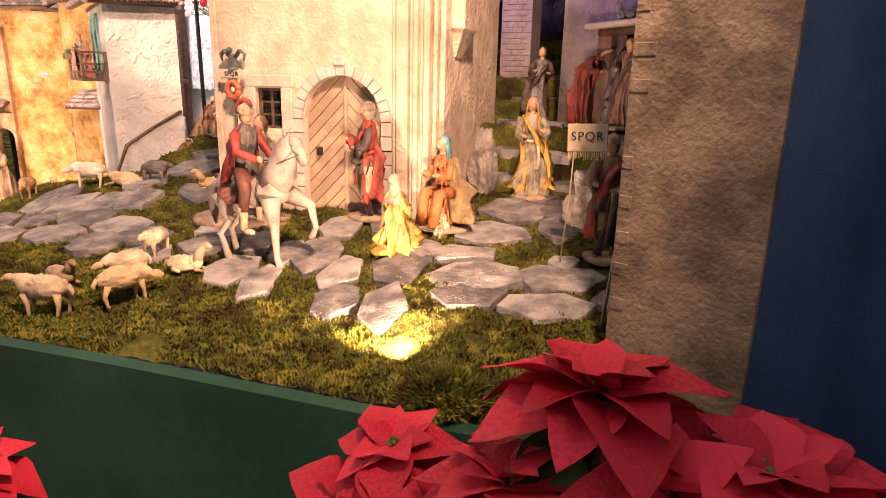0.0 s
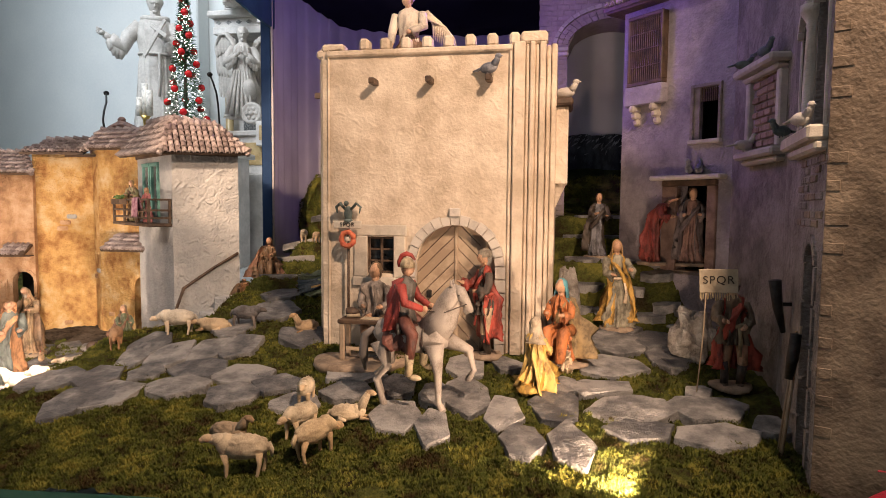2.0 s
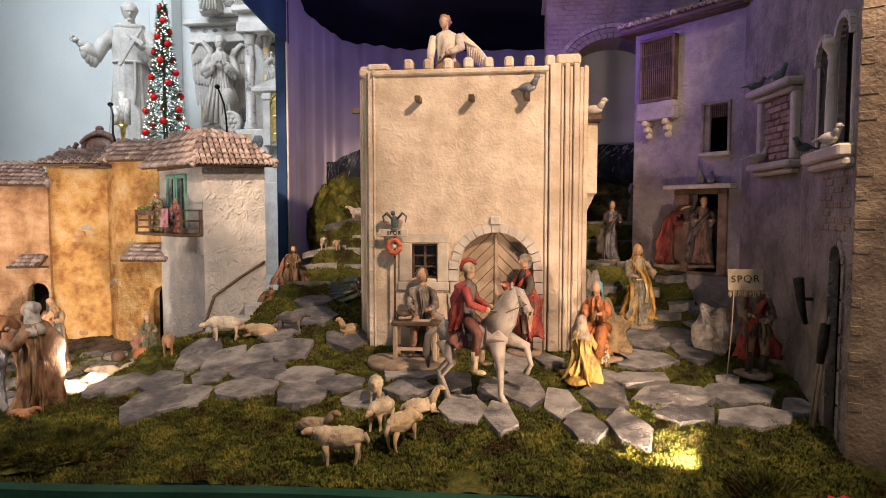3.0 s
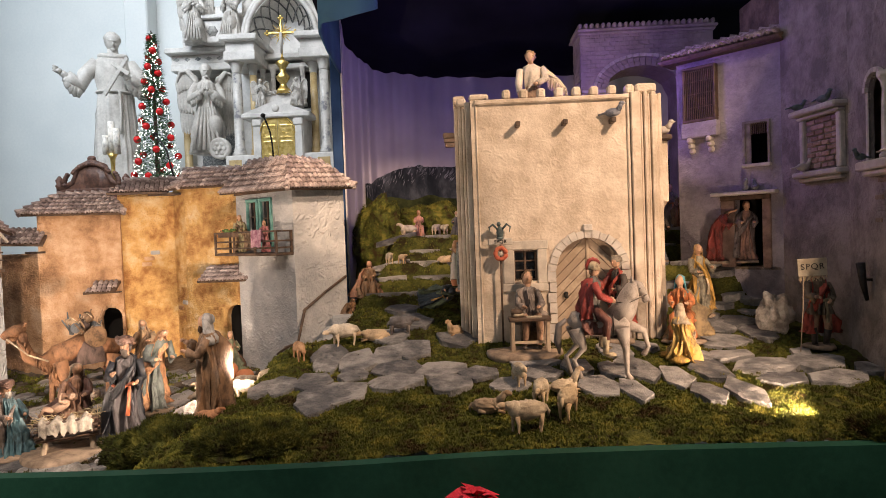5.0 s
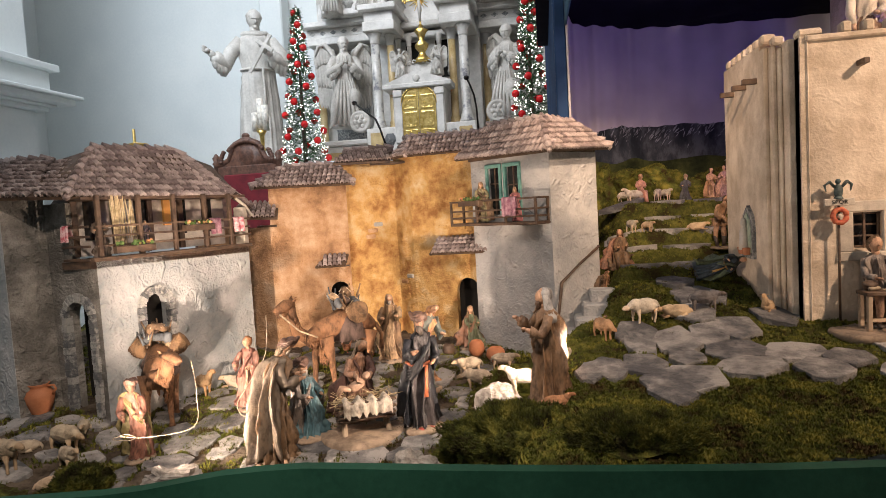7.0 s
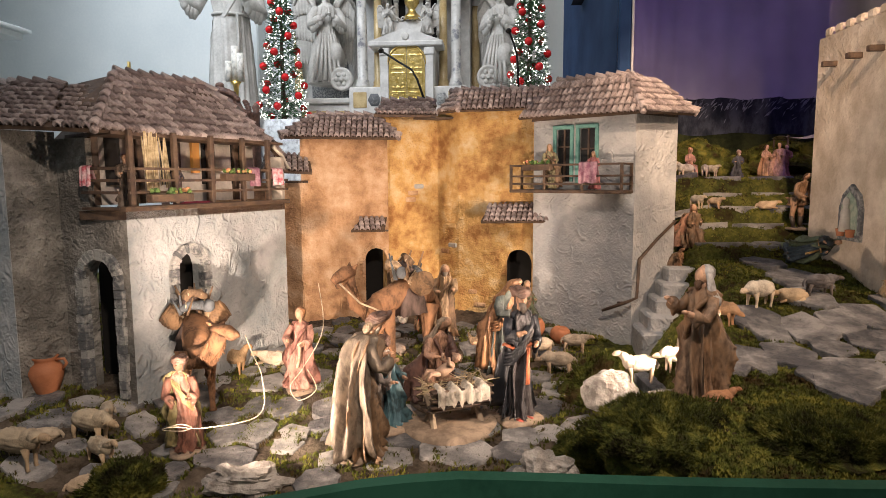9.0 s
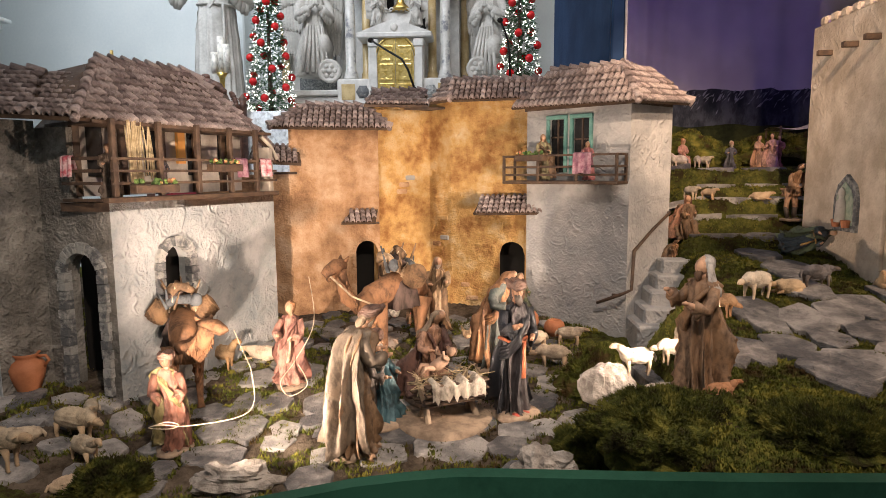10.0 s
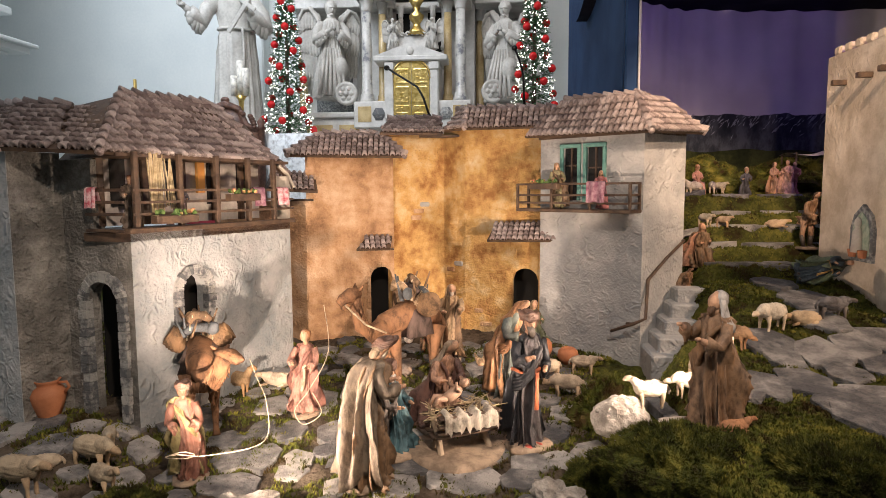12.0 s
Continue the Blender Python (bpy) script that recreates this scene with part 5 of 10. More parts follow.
def figurine(label, x, y, h, turn, robe=TAN, cloak=None, hair=HAIR, skin=SKIN, stance="stand", arms=((0.5, 0.2), (0.5, 0.2)), hood=None, sash=None, legs=None, beard=None, lean=0.0, base=True, z=None, group="", wide=1.0, hat=None, boots=DARK, extra=None):
    """One plain modelled figure, facing -y before its turn. Unit height is scaled to h metres. arms: (forward, raised) for each arm."""
    FIG_COUNT[0] += 1
    seed = FIG_COUNT[0]
    rnd = random.Random(seed)
    cols = [robe, cloak or robe, skin, hair, hood or hair, sash or robe, legs or skin, boots, hat or hair]
    g = Geo()
    up = 0.0
    if stance == "stand":
        hem = 0.02 if not legs else 0.40
        prof = [(0.128, hem), (0.130, hem + 0.03), (0.112, hem + 0.12), (0.096, max(hem + 0.14, 0.34)), (0.088, 0.48), (0.070, 0.585), (0.082, 0.68), (0.096, 0.755), (0.086, 0.805), (0.046, 0.836), (0.030, 0.85)]
        g.lathe(finer([(r * wide, zz) for r, zz in prof], 4), 96, 0, None, folded(12, 0.62, seed), (1, 0.74))
        if legs:
            for s in (-1, 1):
                g.tube([(s * 0.055, 0.0, 0.46), (s * 0.065, -0.025 * s, 0.24), (s * 0.07, 0.01 * s, 0.05)], [0.055, 0.042, 0.027], 9, 6)
                g.tube([(s * 0.066, -0.024 * s, 0.22), (s * 0.07, 0.01 * s, 0.03)], [0.042, 0.032], 9, 7)
                g.ball((s * 0.072, -0.03 + 0.01 * s, 0.022), (0.028, 0.06, 0.022), 9, 6, 7)
        else:
            for s in (-1, 1):
                g.ball((s * 0.05, -0.10, 0.015), (0.026, 0.045, 0.016), 8, 5, 7)
        sh, el, top = 0.78, 0.60, 0.925
    elif stance == "kneel":
        prof = [(0.25, 0.0), (0.245, 0.05), (0.21, 0.16), (0.16, 0.30), (0.115, 0.44), (0.105, 0.56), (0.118, 0.66), (0.108, 0.735), (0.06, 0.775), (0.04, 0.79)]
        g.lathe(finer([(r * wide, zz) for r, zz in prof], 3), 96, 0, None, folded(17, 0.62, seed), (0.82, 1.0))
        g.ball((0, 0.18, 0.07), (0.15, 0.16, 0.075), 14, 8, 0, None, 0.25)
        sh, el, top = 0.70, 0.52, 0.885
    else:
        prof = [(0.19, 0.0), (0.19, 0.05), (0.18, 0.20), (0.165, 0.33), (0.125, 0.42), (0.105, 0.52), (0.122, 0.66), (0.112, 0.74), (0.06, 0.78), (0.04, 0.79)]
        if legs:
            prof = [(0.15, 0.27), (0.165, 0.30)] + prof[3:]
            g.box(-0.13, -0.06, 0.0, 0.13, 0.14, 0.28, 3, None, 0.02)
        g.lathe(finer([(r * wide, zz) for r, zz in prof], 3), 96, 0, None, folded(17, 0.62, seed), (0.95, 0.85))
        for s in (-1, 1):
            if legs:
                g.tube([(s * 0.08, 0.0, 0.36), (s * 0.09, -0.20, 0.36), (s * 0.09, -0.22, 0.18), (s * 0.09, -0.23, 0.03)], [0.070, 0.052, 0.040, 0.028], 12, 6)
            else:
                g.tube([(s * 0.09, 0.0, 0.38), (s * 0.10, -0.20, 0.37), (s * 0.10, -0.23, 0.18), (s * 0.10, -0.24, 0.03)], [0.075, 0.07, 0.06, 0.062], 14, 0)
            g.ball((s * 0.10, -0.28, 0.02), (0.035, 0.06, 0.022), 8, 5, 7)
        sh, el, top = 0.71, 0.53, 0.885
    big = 1.0 if stance == "stand" else 1.28
    # head, hair, beard
    hr = 0.056 * big
    g.tube([(0, 0.0, top - 2.0 * hr), (0, -0.008, top - 0.6 * hr)], [0.034 * big, 0.030 * big], 9, 2)
    g.ball((0, -0.016, top), (hr * 0.86, hr * 0.98, hr * 1.22), 14, 10, 2)
    g.ball((0, -0.016 - hr * 0.98, top - 0.1 * hr), (0.010 * big, 0.013 * big, 0.014 * big), 6, 5, 2)
    if hood:
        g.ball((0, 0.004, top + 0.12 * hr), (hr * 1.02, hr * 1.08, hr * 1.18), 14, 10, 4, None, 0.10)
        g.ball((0, -0.030, top - 0.05 * hr), (hr * 0.78, hr * 0.98, hr * 1.08), 12, 8, 2)
        shell(g, [(0.125 * big, sh - 0.06), (0.115 * big, sh - 0.01), (0.078 * big, sh + 0.04), (hr * 1.12, top - 0.5 * hr), (hr * 1.08, top + 0.2 * hr)], -25, 205, 4, folded(9, 0.10, seed + 7), (1, 0.85))
    else:
        g.ball((0, 0.008, top + 0.22 * hr), (hr * 0.98, hr * 1.02, hr * 1.10), 18, 12, 3, None, 0.34, 7)
        g.ball((0, 0.03, top - 0.5 * hr), (hr * 0.85, hr * 0.7, hr * 0.9), 10, 7, 3, None, 0.16, 5)
    if beard:
        cols.append(beard)
        g.ball((0, -0.016 - hr * 0.62, top - hr * 1.05), (hr * 0.58, hr * 0.45, hr * 0.80), 14, 10, 9, None, 0.4, 8)
    if hat == "turban":
        cols[8] = (0.13, 0.075, 0.055)
        for k in range(3):
            ring = [(hr * 1.12 * math.cos(2 * math.pi * j / 14), 0.0 + hr * 1.12 * math.sin(2 * math.pi * j / 14), top + hr * (0.55 + 0.30 * k) + 0.012 * math.sin(j * 1.7 + k)) for j in range(15)]
            g.tube(ring, hr * 0.34, 7, 8)
        g.ball((0, 0, top + hr * 1.25), (hr * 0.85, hr * 0.85, hr * 0.45), 10, 6, 8)
    elif hat == "helmet":
        cols[8] = (0.30, 0.26, 0.20)
        g.lathe([(hr * 1.14, top + 0.05 * hr), (hr * 1.12, top + 0.7 * hr), (hr * 0.8, top + 1.25 * hr), (hr * 0.2, top + 1.5 * hr)], 14, 8)
        if extra == "crest":
            cols.append(RED)
            pts = [(0, hr * 1.25 * math.cos(t) - 0.0, top + hr * (0.5 + 1.25 * math.sin(t))) for t in (2.5, 2.0, 1.5, 1.0, 0.5, 0.1)]
            g.tube(pts, [0.010, 0.016, 0.018, 0.018, 0.015, 0.010], 8, len(cols) - 1)
    # arms
    for s, (fwd, lift) in zip((-1, 1), arms):
        S = Vector((s * 0.100 * (1 if stance == "stand" else 1.12), 0.0, sh))
        E = S + Vector((s * 0.045, -0.10 * fwd, -0.17 + 0.10 * lift))
        H = E + Vector((-s * 0.075 * (1 - lift), -0.13 * (0.4 + fwd * 0.6), -0.02 + 0.20 * lift))
        sleeve = 1 if cloak and rnd.random() < 0.5 else 0
        g.tube([S, S.lerp(E, 0.5) + Vector((s * 0.010, 0.01, 0)), E, E.lerp(H, 0.35), E.lerp(H, 0.7)], [0.040, 0.041, 0.039, 0.043, 0.046], 12, sleeve)
        g.tube([E.lerp(H, 0.3) + Vector((0, 0, -0.01)), E.lerp(H, 0.5) + Vector((0, 0, -0.045)), E.lerp(H, 0.55) + Vector((0, 0, -0.085))], [0.036, 0.030, 0.010], 10, sleeve)
        g.tube([E.lerp(H, 0.5), H], [0.024, 0.019], 9, 2)
        g.ball(tuple(H + (H - E).normalized() * 0.018), (0.017, 0.024, 0.015), 8, 6, 2)
    if sash and stance == "stand":
        g.tube([(0.105 * math.cos(2 * math.pi * k / 16) * wide, 0.080 * math.sin(2 * math.pi * k / 16) * wide, 0.575 + 0.012 * math.sin(k)) for k in range(17)], 0.014, 7, 5)
        g.tube([(0.03, -0.083, 0.57), (0.035, -0.105, 0.42), (0.02, -0.115, 0.30)], [0.015, 0.018, 0.022], 7, 5, None, 0.5)
    if cloak:
        if stance == "stand":
            cp = [(0.165, 0.04 if not legs else 0.14), (0.155, 0.20), (0.135, 0.45), (0.118, 0.62), (0.116, 0.74), (0.098, 0.812), (0.050, 0.848)]
        else:
            cp = [(0.28, 0.01), (0.26, 0.10), (0.20, 0.30), (0.150, 0.50), (0.135, 0.66), (0.118, 0.74), (0.058, 0.78)]
        shell(g, finer([(r * wide, zz) for r, zz in cp], 3), -28 - 8 * rnd.random(), 205 + 12 * rnd.random(), 1, folded(9, 0.66, seed + 3), (1, 0.80), 0.012, 84, None, rnd.uniform(0.03, 0.09))
        # end of the mantle thrown over one shoulder and round the waist
        q = rnd.choice((-1, 1))
        for k in range(4):
            o = 0.020 * k
            g.tube([(q * (0.085 - o), 0.02, sh + 0.035 - 0.3 * o), (q * (0.060 - o), -0.075, sh - 0.05 - o), (-q * 0.02, -0.098, sh - 0.15 - 1.2 * o), (-q * 0.085, -0.060, sh - 0.25 - 1.3 * o), (-q * 0.105, 0.01, sh - 0.27 - 1.3 * o)], [0.014, 0.017, 0.018, 0.018, 0.012], 7, 1)
    # weight on one leg, shoulders and head turned a little
    sway, twist = rnd.choice((-1, 1)) * rnd.uniform(0.012, 0.03), rnd.uniform(-0.35, 0.35)
    for k, p in enumerate(g.v):
        t = max(0.0, p[2] - 0.5) * twist * (3.0 if p[2] > top - 1.3 * hr else 1.2)
        c_, s_ = math.cos(t), math.sin(t)
        g.v[k] = (p[0] * c_ - p[1] * s_ + sway * math.sin(p[2] * 5.5), p[0] * s_ + p[1] * c_, p[2])
    if lean:
        for k, p in enumerate(g.v):
            if p[2] > 0.45:
                t = radians(lean) * (p[2] - 0.45) / 0.4
                g.v[k] = (p[0], p[1] - math.sin(t) * (p[2] - 0.45), p[2] - (1 - math.cos(t)) * (p[2] - 0.45) * 1.5)
    # modelled unevenness of the clay
    for k, p in enumerate(g.v):
        q = Vector(p)
        g.v[k] = tuple(q + 0.014 * noise.noise_vector(q * 9 + Vector((seed * 3.1, 0, 0))) + (0.008 * noise.noise_vector(Vector((q.x * 24, q.y * 24, q.z * 11 + seed))) + 0.003 * noise.noise_vector(q * 46) if q.z < top - 1.6 * hr else 0.003 * noise.noise_vector(q * 26)))
    if base:
        cols.append((0.30, 0.23, 0.16))
        r = 0.175 if stance == "stand" else 0.30
        g.lathe([(r, -0.02), (r * 1.03, 0.0), (r * 0.98, 0.022), (r * 0.5, 0.026)], 18, len(cols) - 1, None, lambda a, s: 1 + 0.10 * math.sin(3 * a + seed) + 0.05 * math.sin(7 * a))
    zz = ground(x, y) if z is None else z
    at = pose(0, 0, 0.012 if base else 0, 0, 0, turn) @ Matrix.Scale(h, 4)
    g.v = [tuple(at @ Vector(p)) for p in g.v]
    ob = new("figurine", g.mesh("figurine", [BASES if base and i == len(cols) - 1 else paint(*(c if isinstance(c, tuple) else HAIR)) for i, c in enumerate(cols)], True))
    ob.location = (x, y, zz)
    return tagged(ob, label, "figurine", group)


def sheep(x, y, length, turn, lying=False, look_up=0.4, colour=(0.46, 0.37, 0.25), z=None, label="cream painted sheep figure standing on the moss", roll=0.0):
    FIG_COUNT[0] += 1
    seed = FIG_COUNT[0]
    g = Geo()
    zc = 0.17 if lying else 0.46
    g.ball((0, 0.02, zc), (0.19, 0.40, 0.205), 36, 24, 0, None, 0.16, 5 + seed % 3)
    g.ball((0, -0.26, zc + 0.04), (0.15, 0.18, 0.18), 16, 10, 0, None, 0.14, 6)
    hx = Vector((0.03 * (seed % 3 - 1), -0.50, zc + 0.06 + 0.34 * look_up))
    g.tube([(0, -0.30, zc + 0.08), tuple(Vector((0, -0.30, zc + 0.1)).lerp(hx, 0.6)), tuple(hx)], [0.13, 0.10, 0.075], 12, 0)
    g.ball(tuple(hx + Vector((0, -0.05, 0.0))), (0.065, 0.125, 0.075), 12, 8, 1)
    g.ball(tuple(hx + Vector((0, -0.14, -0.025))), (0.045, 0.06, 0.045), 10, 6, 1)
    for s in (-1, 1):
        g.tube([tuple(hx + Vector((s * 0.05, 0.02, 0.035))), tuple(hx + Vector((s * 0.14, 0.03, 0.02)))], [0.026, 0.010], 7, 1, None, 0.5)
    if lying:
        for s in (-1, 1):
            g.tube([(s * 0.12, -0.30, 0.07), (s * 0.12, -0.50, 0.03), (s * 0.06, -0.42, 0.025)], [0.045, 0.035, 0.03], 7, 1)
            g.tube([(s * 0.17, 0.20, 0.08), (s * 0.22, 0.02, 0.035)], [0.07, 0.03], 7, 0)
    else:
        for s in (-1, 1):
            for yy, d in ((-0.27, 0.03 * s), (0.28, -0.03 * s)):
                g.tube([(s * 0.10, yy, zc - 0.08), (s * 0.105, yy + d + (0.03 if yy > 0 else 0), 0.19), (s * 0.105, yy + d, 0.02), (s * 0.105, yy + d - 0.02, 0.0)], [0.068, 0.036, 0.027, 0.032], 8, 1)
    g.tube([(0, 0.40, zc + 0.06), (0, 0.47, zc - 0.06), (0, 0.46, zc - 0.16)], [0.045, 0.04, 0.02], 7, 0)
    for k, p in enumerate(g.v):
        q = Vector(p)
        g.v[k] = tuple(q + 0.014 * noise.noise_vector(q * 16 + Vector((seed * 1.7, 0, 0))) + (0.016 * noise.noise_vector(q * 34) if q.z > zc - 0.12 and q.y > -0.40 else Vector()))
    at = pose(0, 0, 0, 0, 0, turn) @ Matrix.Scale(length, 4)
    g.v = [tuple(at @ Vector(p)) for p in g.v]
    r, gg, b = colour
    ob = new("sheep_figure", g.mesh("sheep_figure", [paint(r, gg, b, 0.85, 0.0, True), paint(r * 0.95, gg * 0.85, b * 0.75, 0.8, 0.0, True)], True))
    ob.location = (x, y, (ground(x, y) if z is None else z) + 0.006)
    return tagged(ob, label, "figurine", "flock of sheep figures")


def rider_on_horse():
    g = Geo()
    # horse, facing -y; one foreleg raised
    g.tube([(0, 0.30, 0.54), (0, 0.26, 0.57), (0, 0.12, 0.56), (0, -0.02, 0.54), (0, -0.16, 0.56), (0, -0.26, 0.60), (0, -0.29, 0.61)], [0.05, 0.115, 0.125, 0.118, 0.125, 0.118, 0.06], 22, 0)
    g.tube([(0, -0.18, 0.60), (0, -0.27, 0.72), (0, -0.31, 0.84), (0, -0.345, 0.92), (0, -0.39, 0.955)], [0.12, 0.105, 0.085, 0.066, 0.045], 18, 0, None, 1.15)
    g.tube([(0, -0.35, 0.965), (0, -0.40, 0.935), (0, -0.445, 0.87), (0, -0.48, 0.80), (0, -0.49, 0.775)], [0.036, 0.054, 0.044, 0.034, 0.024], 14, 0)
    g.tube([(0, -0.46, 0.83), (0, -0.455, 0.79), (0, -0.47, 0.765)], [0.03, 0.024, 0.016], 10, 0)
    for s in (-1, 1):
        g.tube([(s * 0.028, -0.34, 0.98), (s * 0.036, -0.34, 1.03)], [0.016, 0.005], 6, 0)
        g.ball((s * 0.046, -0.41, 0.915), 0.009, 6, 5, 4)
    for k in range(12):
        t = k / 11
        c = Vector((0, -0.35 + 0.20 * t, 0.985 - 0.27 * t - 0.05 * math.sin(math.pi * t) + 0.03 * t))
        g.tube([tuple(c), tuple(c + Vector((0.045, 0.015, -0.03))), tuple(c + Vector((0.075 + 0.01 * math.sin(k * 2), 0.03, -0.10)))], [0.022, 0.018, 0.006], 7, 1)
    g.tube([(0, 0.33, 0.60), (0, 0.41, 0.54), (0.01, 0.43, 0.38), (0.01, 0.41, 0.24)], [0.025, 0.035, 0.04, 0.012], 9, 1)
    legs = [[(-0.08, -0.22, 0.52), (-0.085, -0.25, 0.30), (-0.085, -0.26, 0.06), (-0.085, -0.29, 0.0)],
            [(0.08, -0.24, 0.54), (0.09, -0.46, 0.46), (0.09, -0.50, 0.30), (0.09, -0.46, 0.22)],
            [(-0.09, 0.24, 0.52), (-0.095, 0.17, 0.32), (-0.095, 0.27, 0.20), (-0.095, 0.20, 0.0)],
            [(0.09, 0.26, 0.52), (0.095, 0.22, 0.32), (0.095, 0.34, 0.20), (0.095, 0.29, 0.0)]]
    for pts in legs:
        g.tube(pts, [0.080, 0.036, 0.022, 0.030], 12, 0)
        g.ball(pts[1], 0.036, 10, 7, 0)
        g.ball(pts[2], 0.026, 10, 7, 0)
        g.ball(pts[3], (0.030, 0.034, 0.022), 10, 6, 1)
    g.tube([(0.13 * math.cos(2 * math.pi * k / 16), -0.13, 0.56 + 0.135 * math.sin(2 * math.pi * k / 16)) for k in range(17)], 0.008, 6, 4)
    g.tube([(0.05, -0.47, 0.85), (0.09, -0.30, 0.78), (0.05, -0.06, 0.78)], 0.006, 6, 4)
    g.tube([(-0.05, -0.47, 0.85), (-0.09, -0.30, 0.78), (-0.05, -0.06, 0.78)], 0.006, 6, 4)
    # saddle cloth and rider
    g.lathe(finer([(0.175, 0.46), (0.165, 0.56), (0.135, 0.66), (0.06, 0.70)], 3), 60, 5, Matrix.Translation((0, 0.08, 0)), folded(12, 0.34, 2), (0.92, 1.15))
    g.lathe(finer([(0.15, 0.60), (0.125, 0.68), (0.080, 0.80), (0.096, 0.92), (0.098, 0.98), (0.05, 1.03), (0.035, 1.05)], 3), 48, 3, Matrix.Translation((0, 0.05, 0)), folded(12, 0.34, 4), (1, 0.75))
    for s in (-1, 1):
        g.tube([(s * 0.08, 0.04, 0.70), (s * 0.175, -0.07, 0.60), (s * 0.18, -0.05, 0.42)], [0.060, 0.048, 0.036], 12, 5)
        g.tube([(s * 0.18, -0.05, 0.45), (s * 0.18, -0.04, 0.28)], [0.038, 0.030], 10, 7)
        g.ball((s * 0.18, -0.09, 0.27), (0.028, 0.062, 0.024), 8, 6, 7)
        g.tube([(s * 0.115, 0.05, 0.98), (s * 0.165, 0.0, 0.85), (s * 0.09, -0.12, 0.80)], [0.042, 0.036, 0.026], 12, 2)
        g.ball((s * 0.08, -0.14, 0.80), 0.026, 8, 6, 6)
    g.ball((0, 0.035, 1.11), (0.050, 0.057, 0.070), 12, 9, 6)
    g.lathe([(0.064, 1.115), (0.062, 1.15), (0.045, 1.18), (0.01, 1.195)], 14, 7, Matrix.Translation((0, 0.04, 0)))
    g.tube([(0, 0.04 + 0.075 * math.cos(t), 1.14 + 0.085 * math.sin(t)) for t in (2.7, 2.1, 1.5, 0.9, 0.2, -0.3)], [0.010, 0.018, 0.020, 0.020, 0.016, 0.010], 8, 2)
    shell(g, [(0.22, 0.56), (0.19, 0.70), (0.155, 0.86), (0.13, 0.98), (0.06, 1.03)], 5, 175, 2, folded(11, 0.42, 5), (0.88, 0.95), 0.012, 50, Matrix.Translation((0, 0.05, 0)), 0.05)
    at = pose(0, 0, 0, 0, 0, 84) @ Matrix.Scale(0.312, 4)
    g.v = [tuple(at @ (Vector(p) + 0.005 * noise.noise_vector(Vector(p) * 12))) for p in g.v]
    cols = [(0.36, 0.315, 0.275), (0.19, 0.165, 0.15), (0.30, 0.045, 0.035), (0.10, 0.09, 0.08), DARK, (0.14, 0.05, 0.035), SKIN, (0.42, 0.34, 0.22)]
    ob = new("horse_and_rider_figure", g.mesh("horse_and_rider_figure", [paint(*c, 0.5, 0.0, k < 2) for k, c in enumerate(cols)], True))
    ob.location = (-0.715, 1.39, ground(-0.715, 1.39) + 0.008)
    tagged(ob, "pale horse figure with a red-cloaked mounted soldier", "figurine")


rider_on_horse()


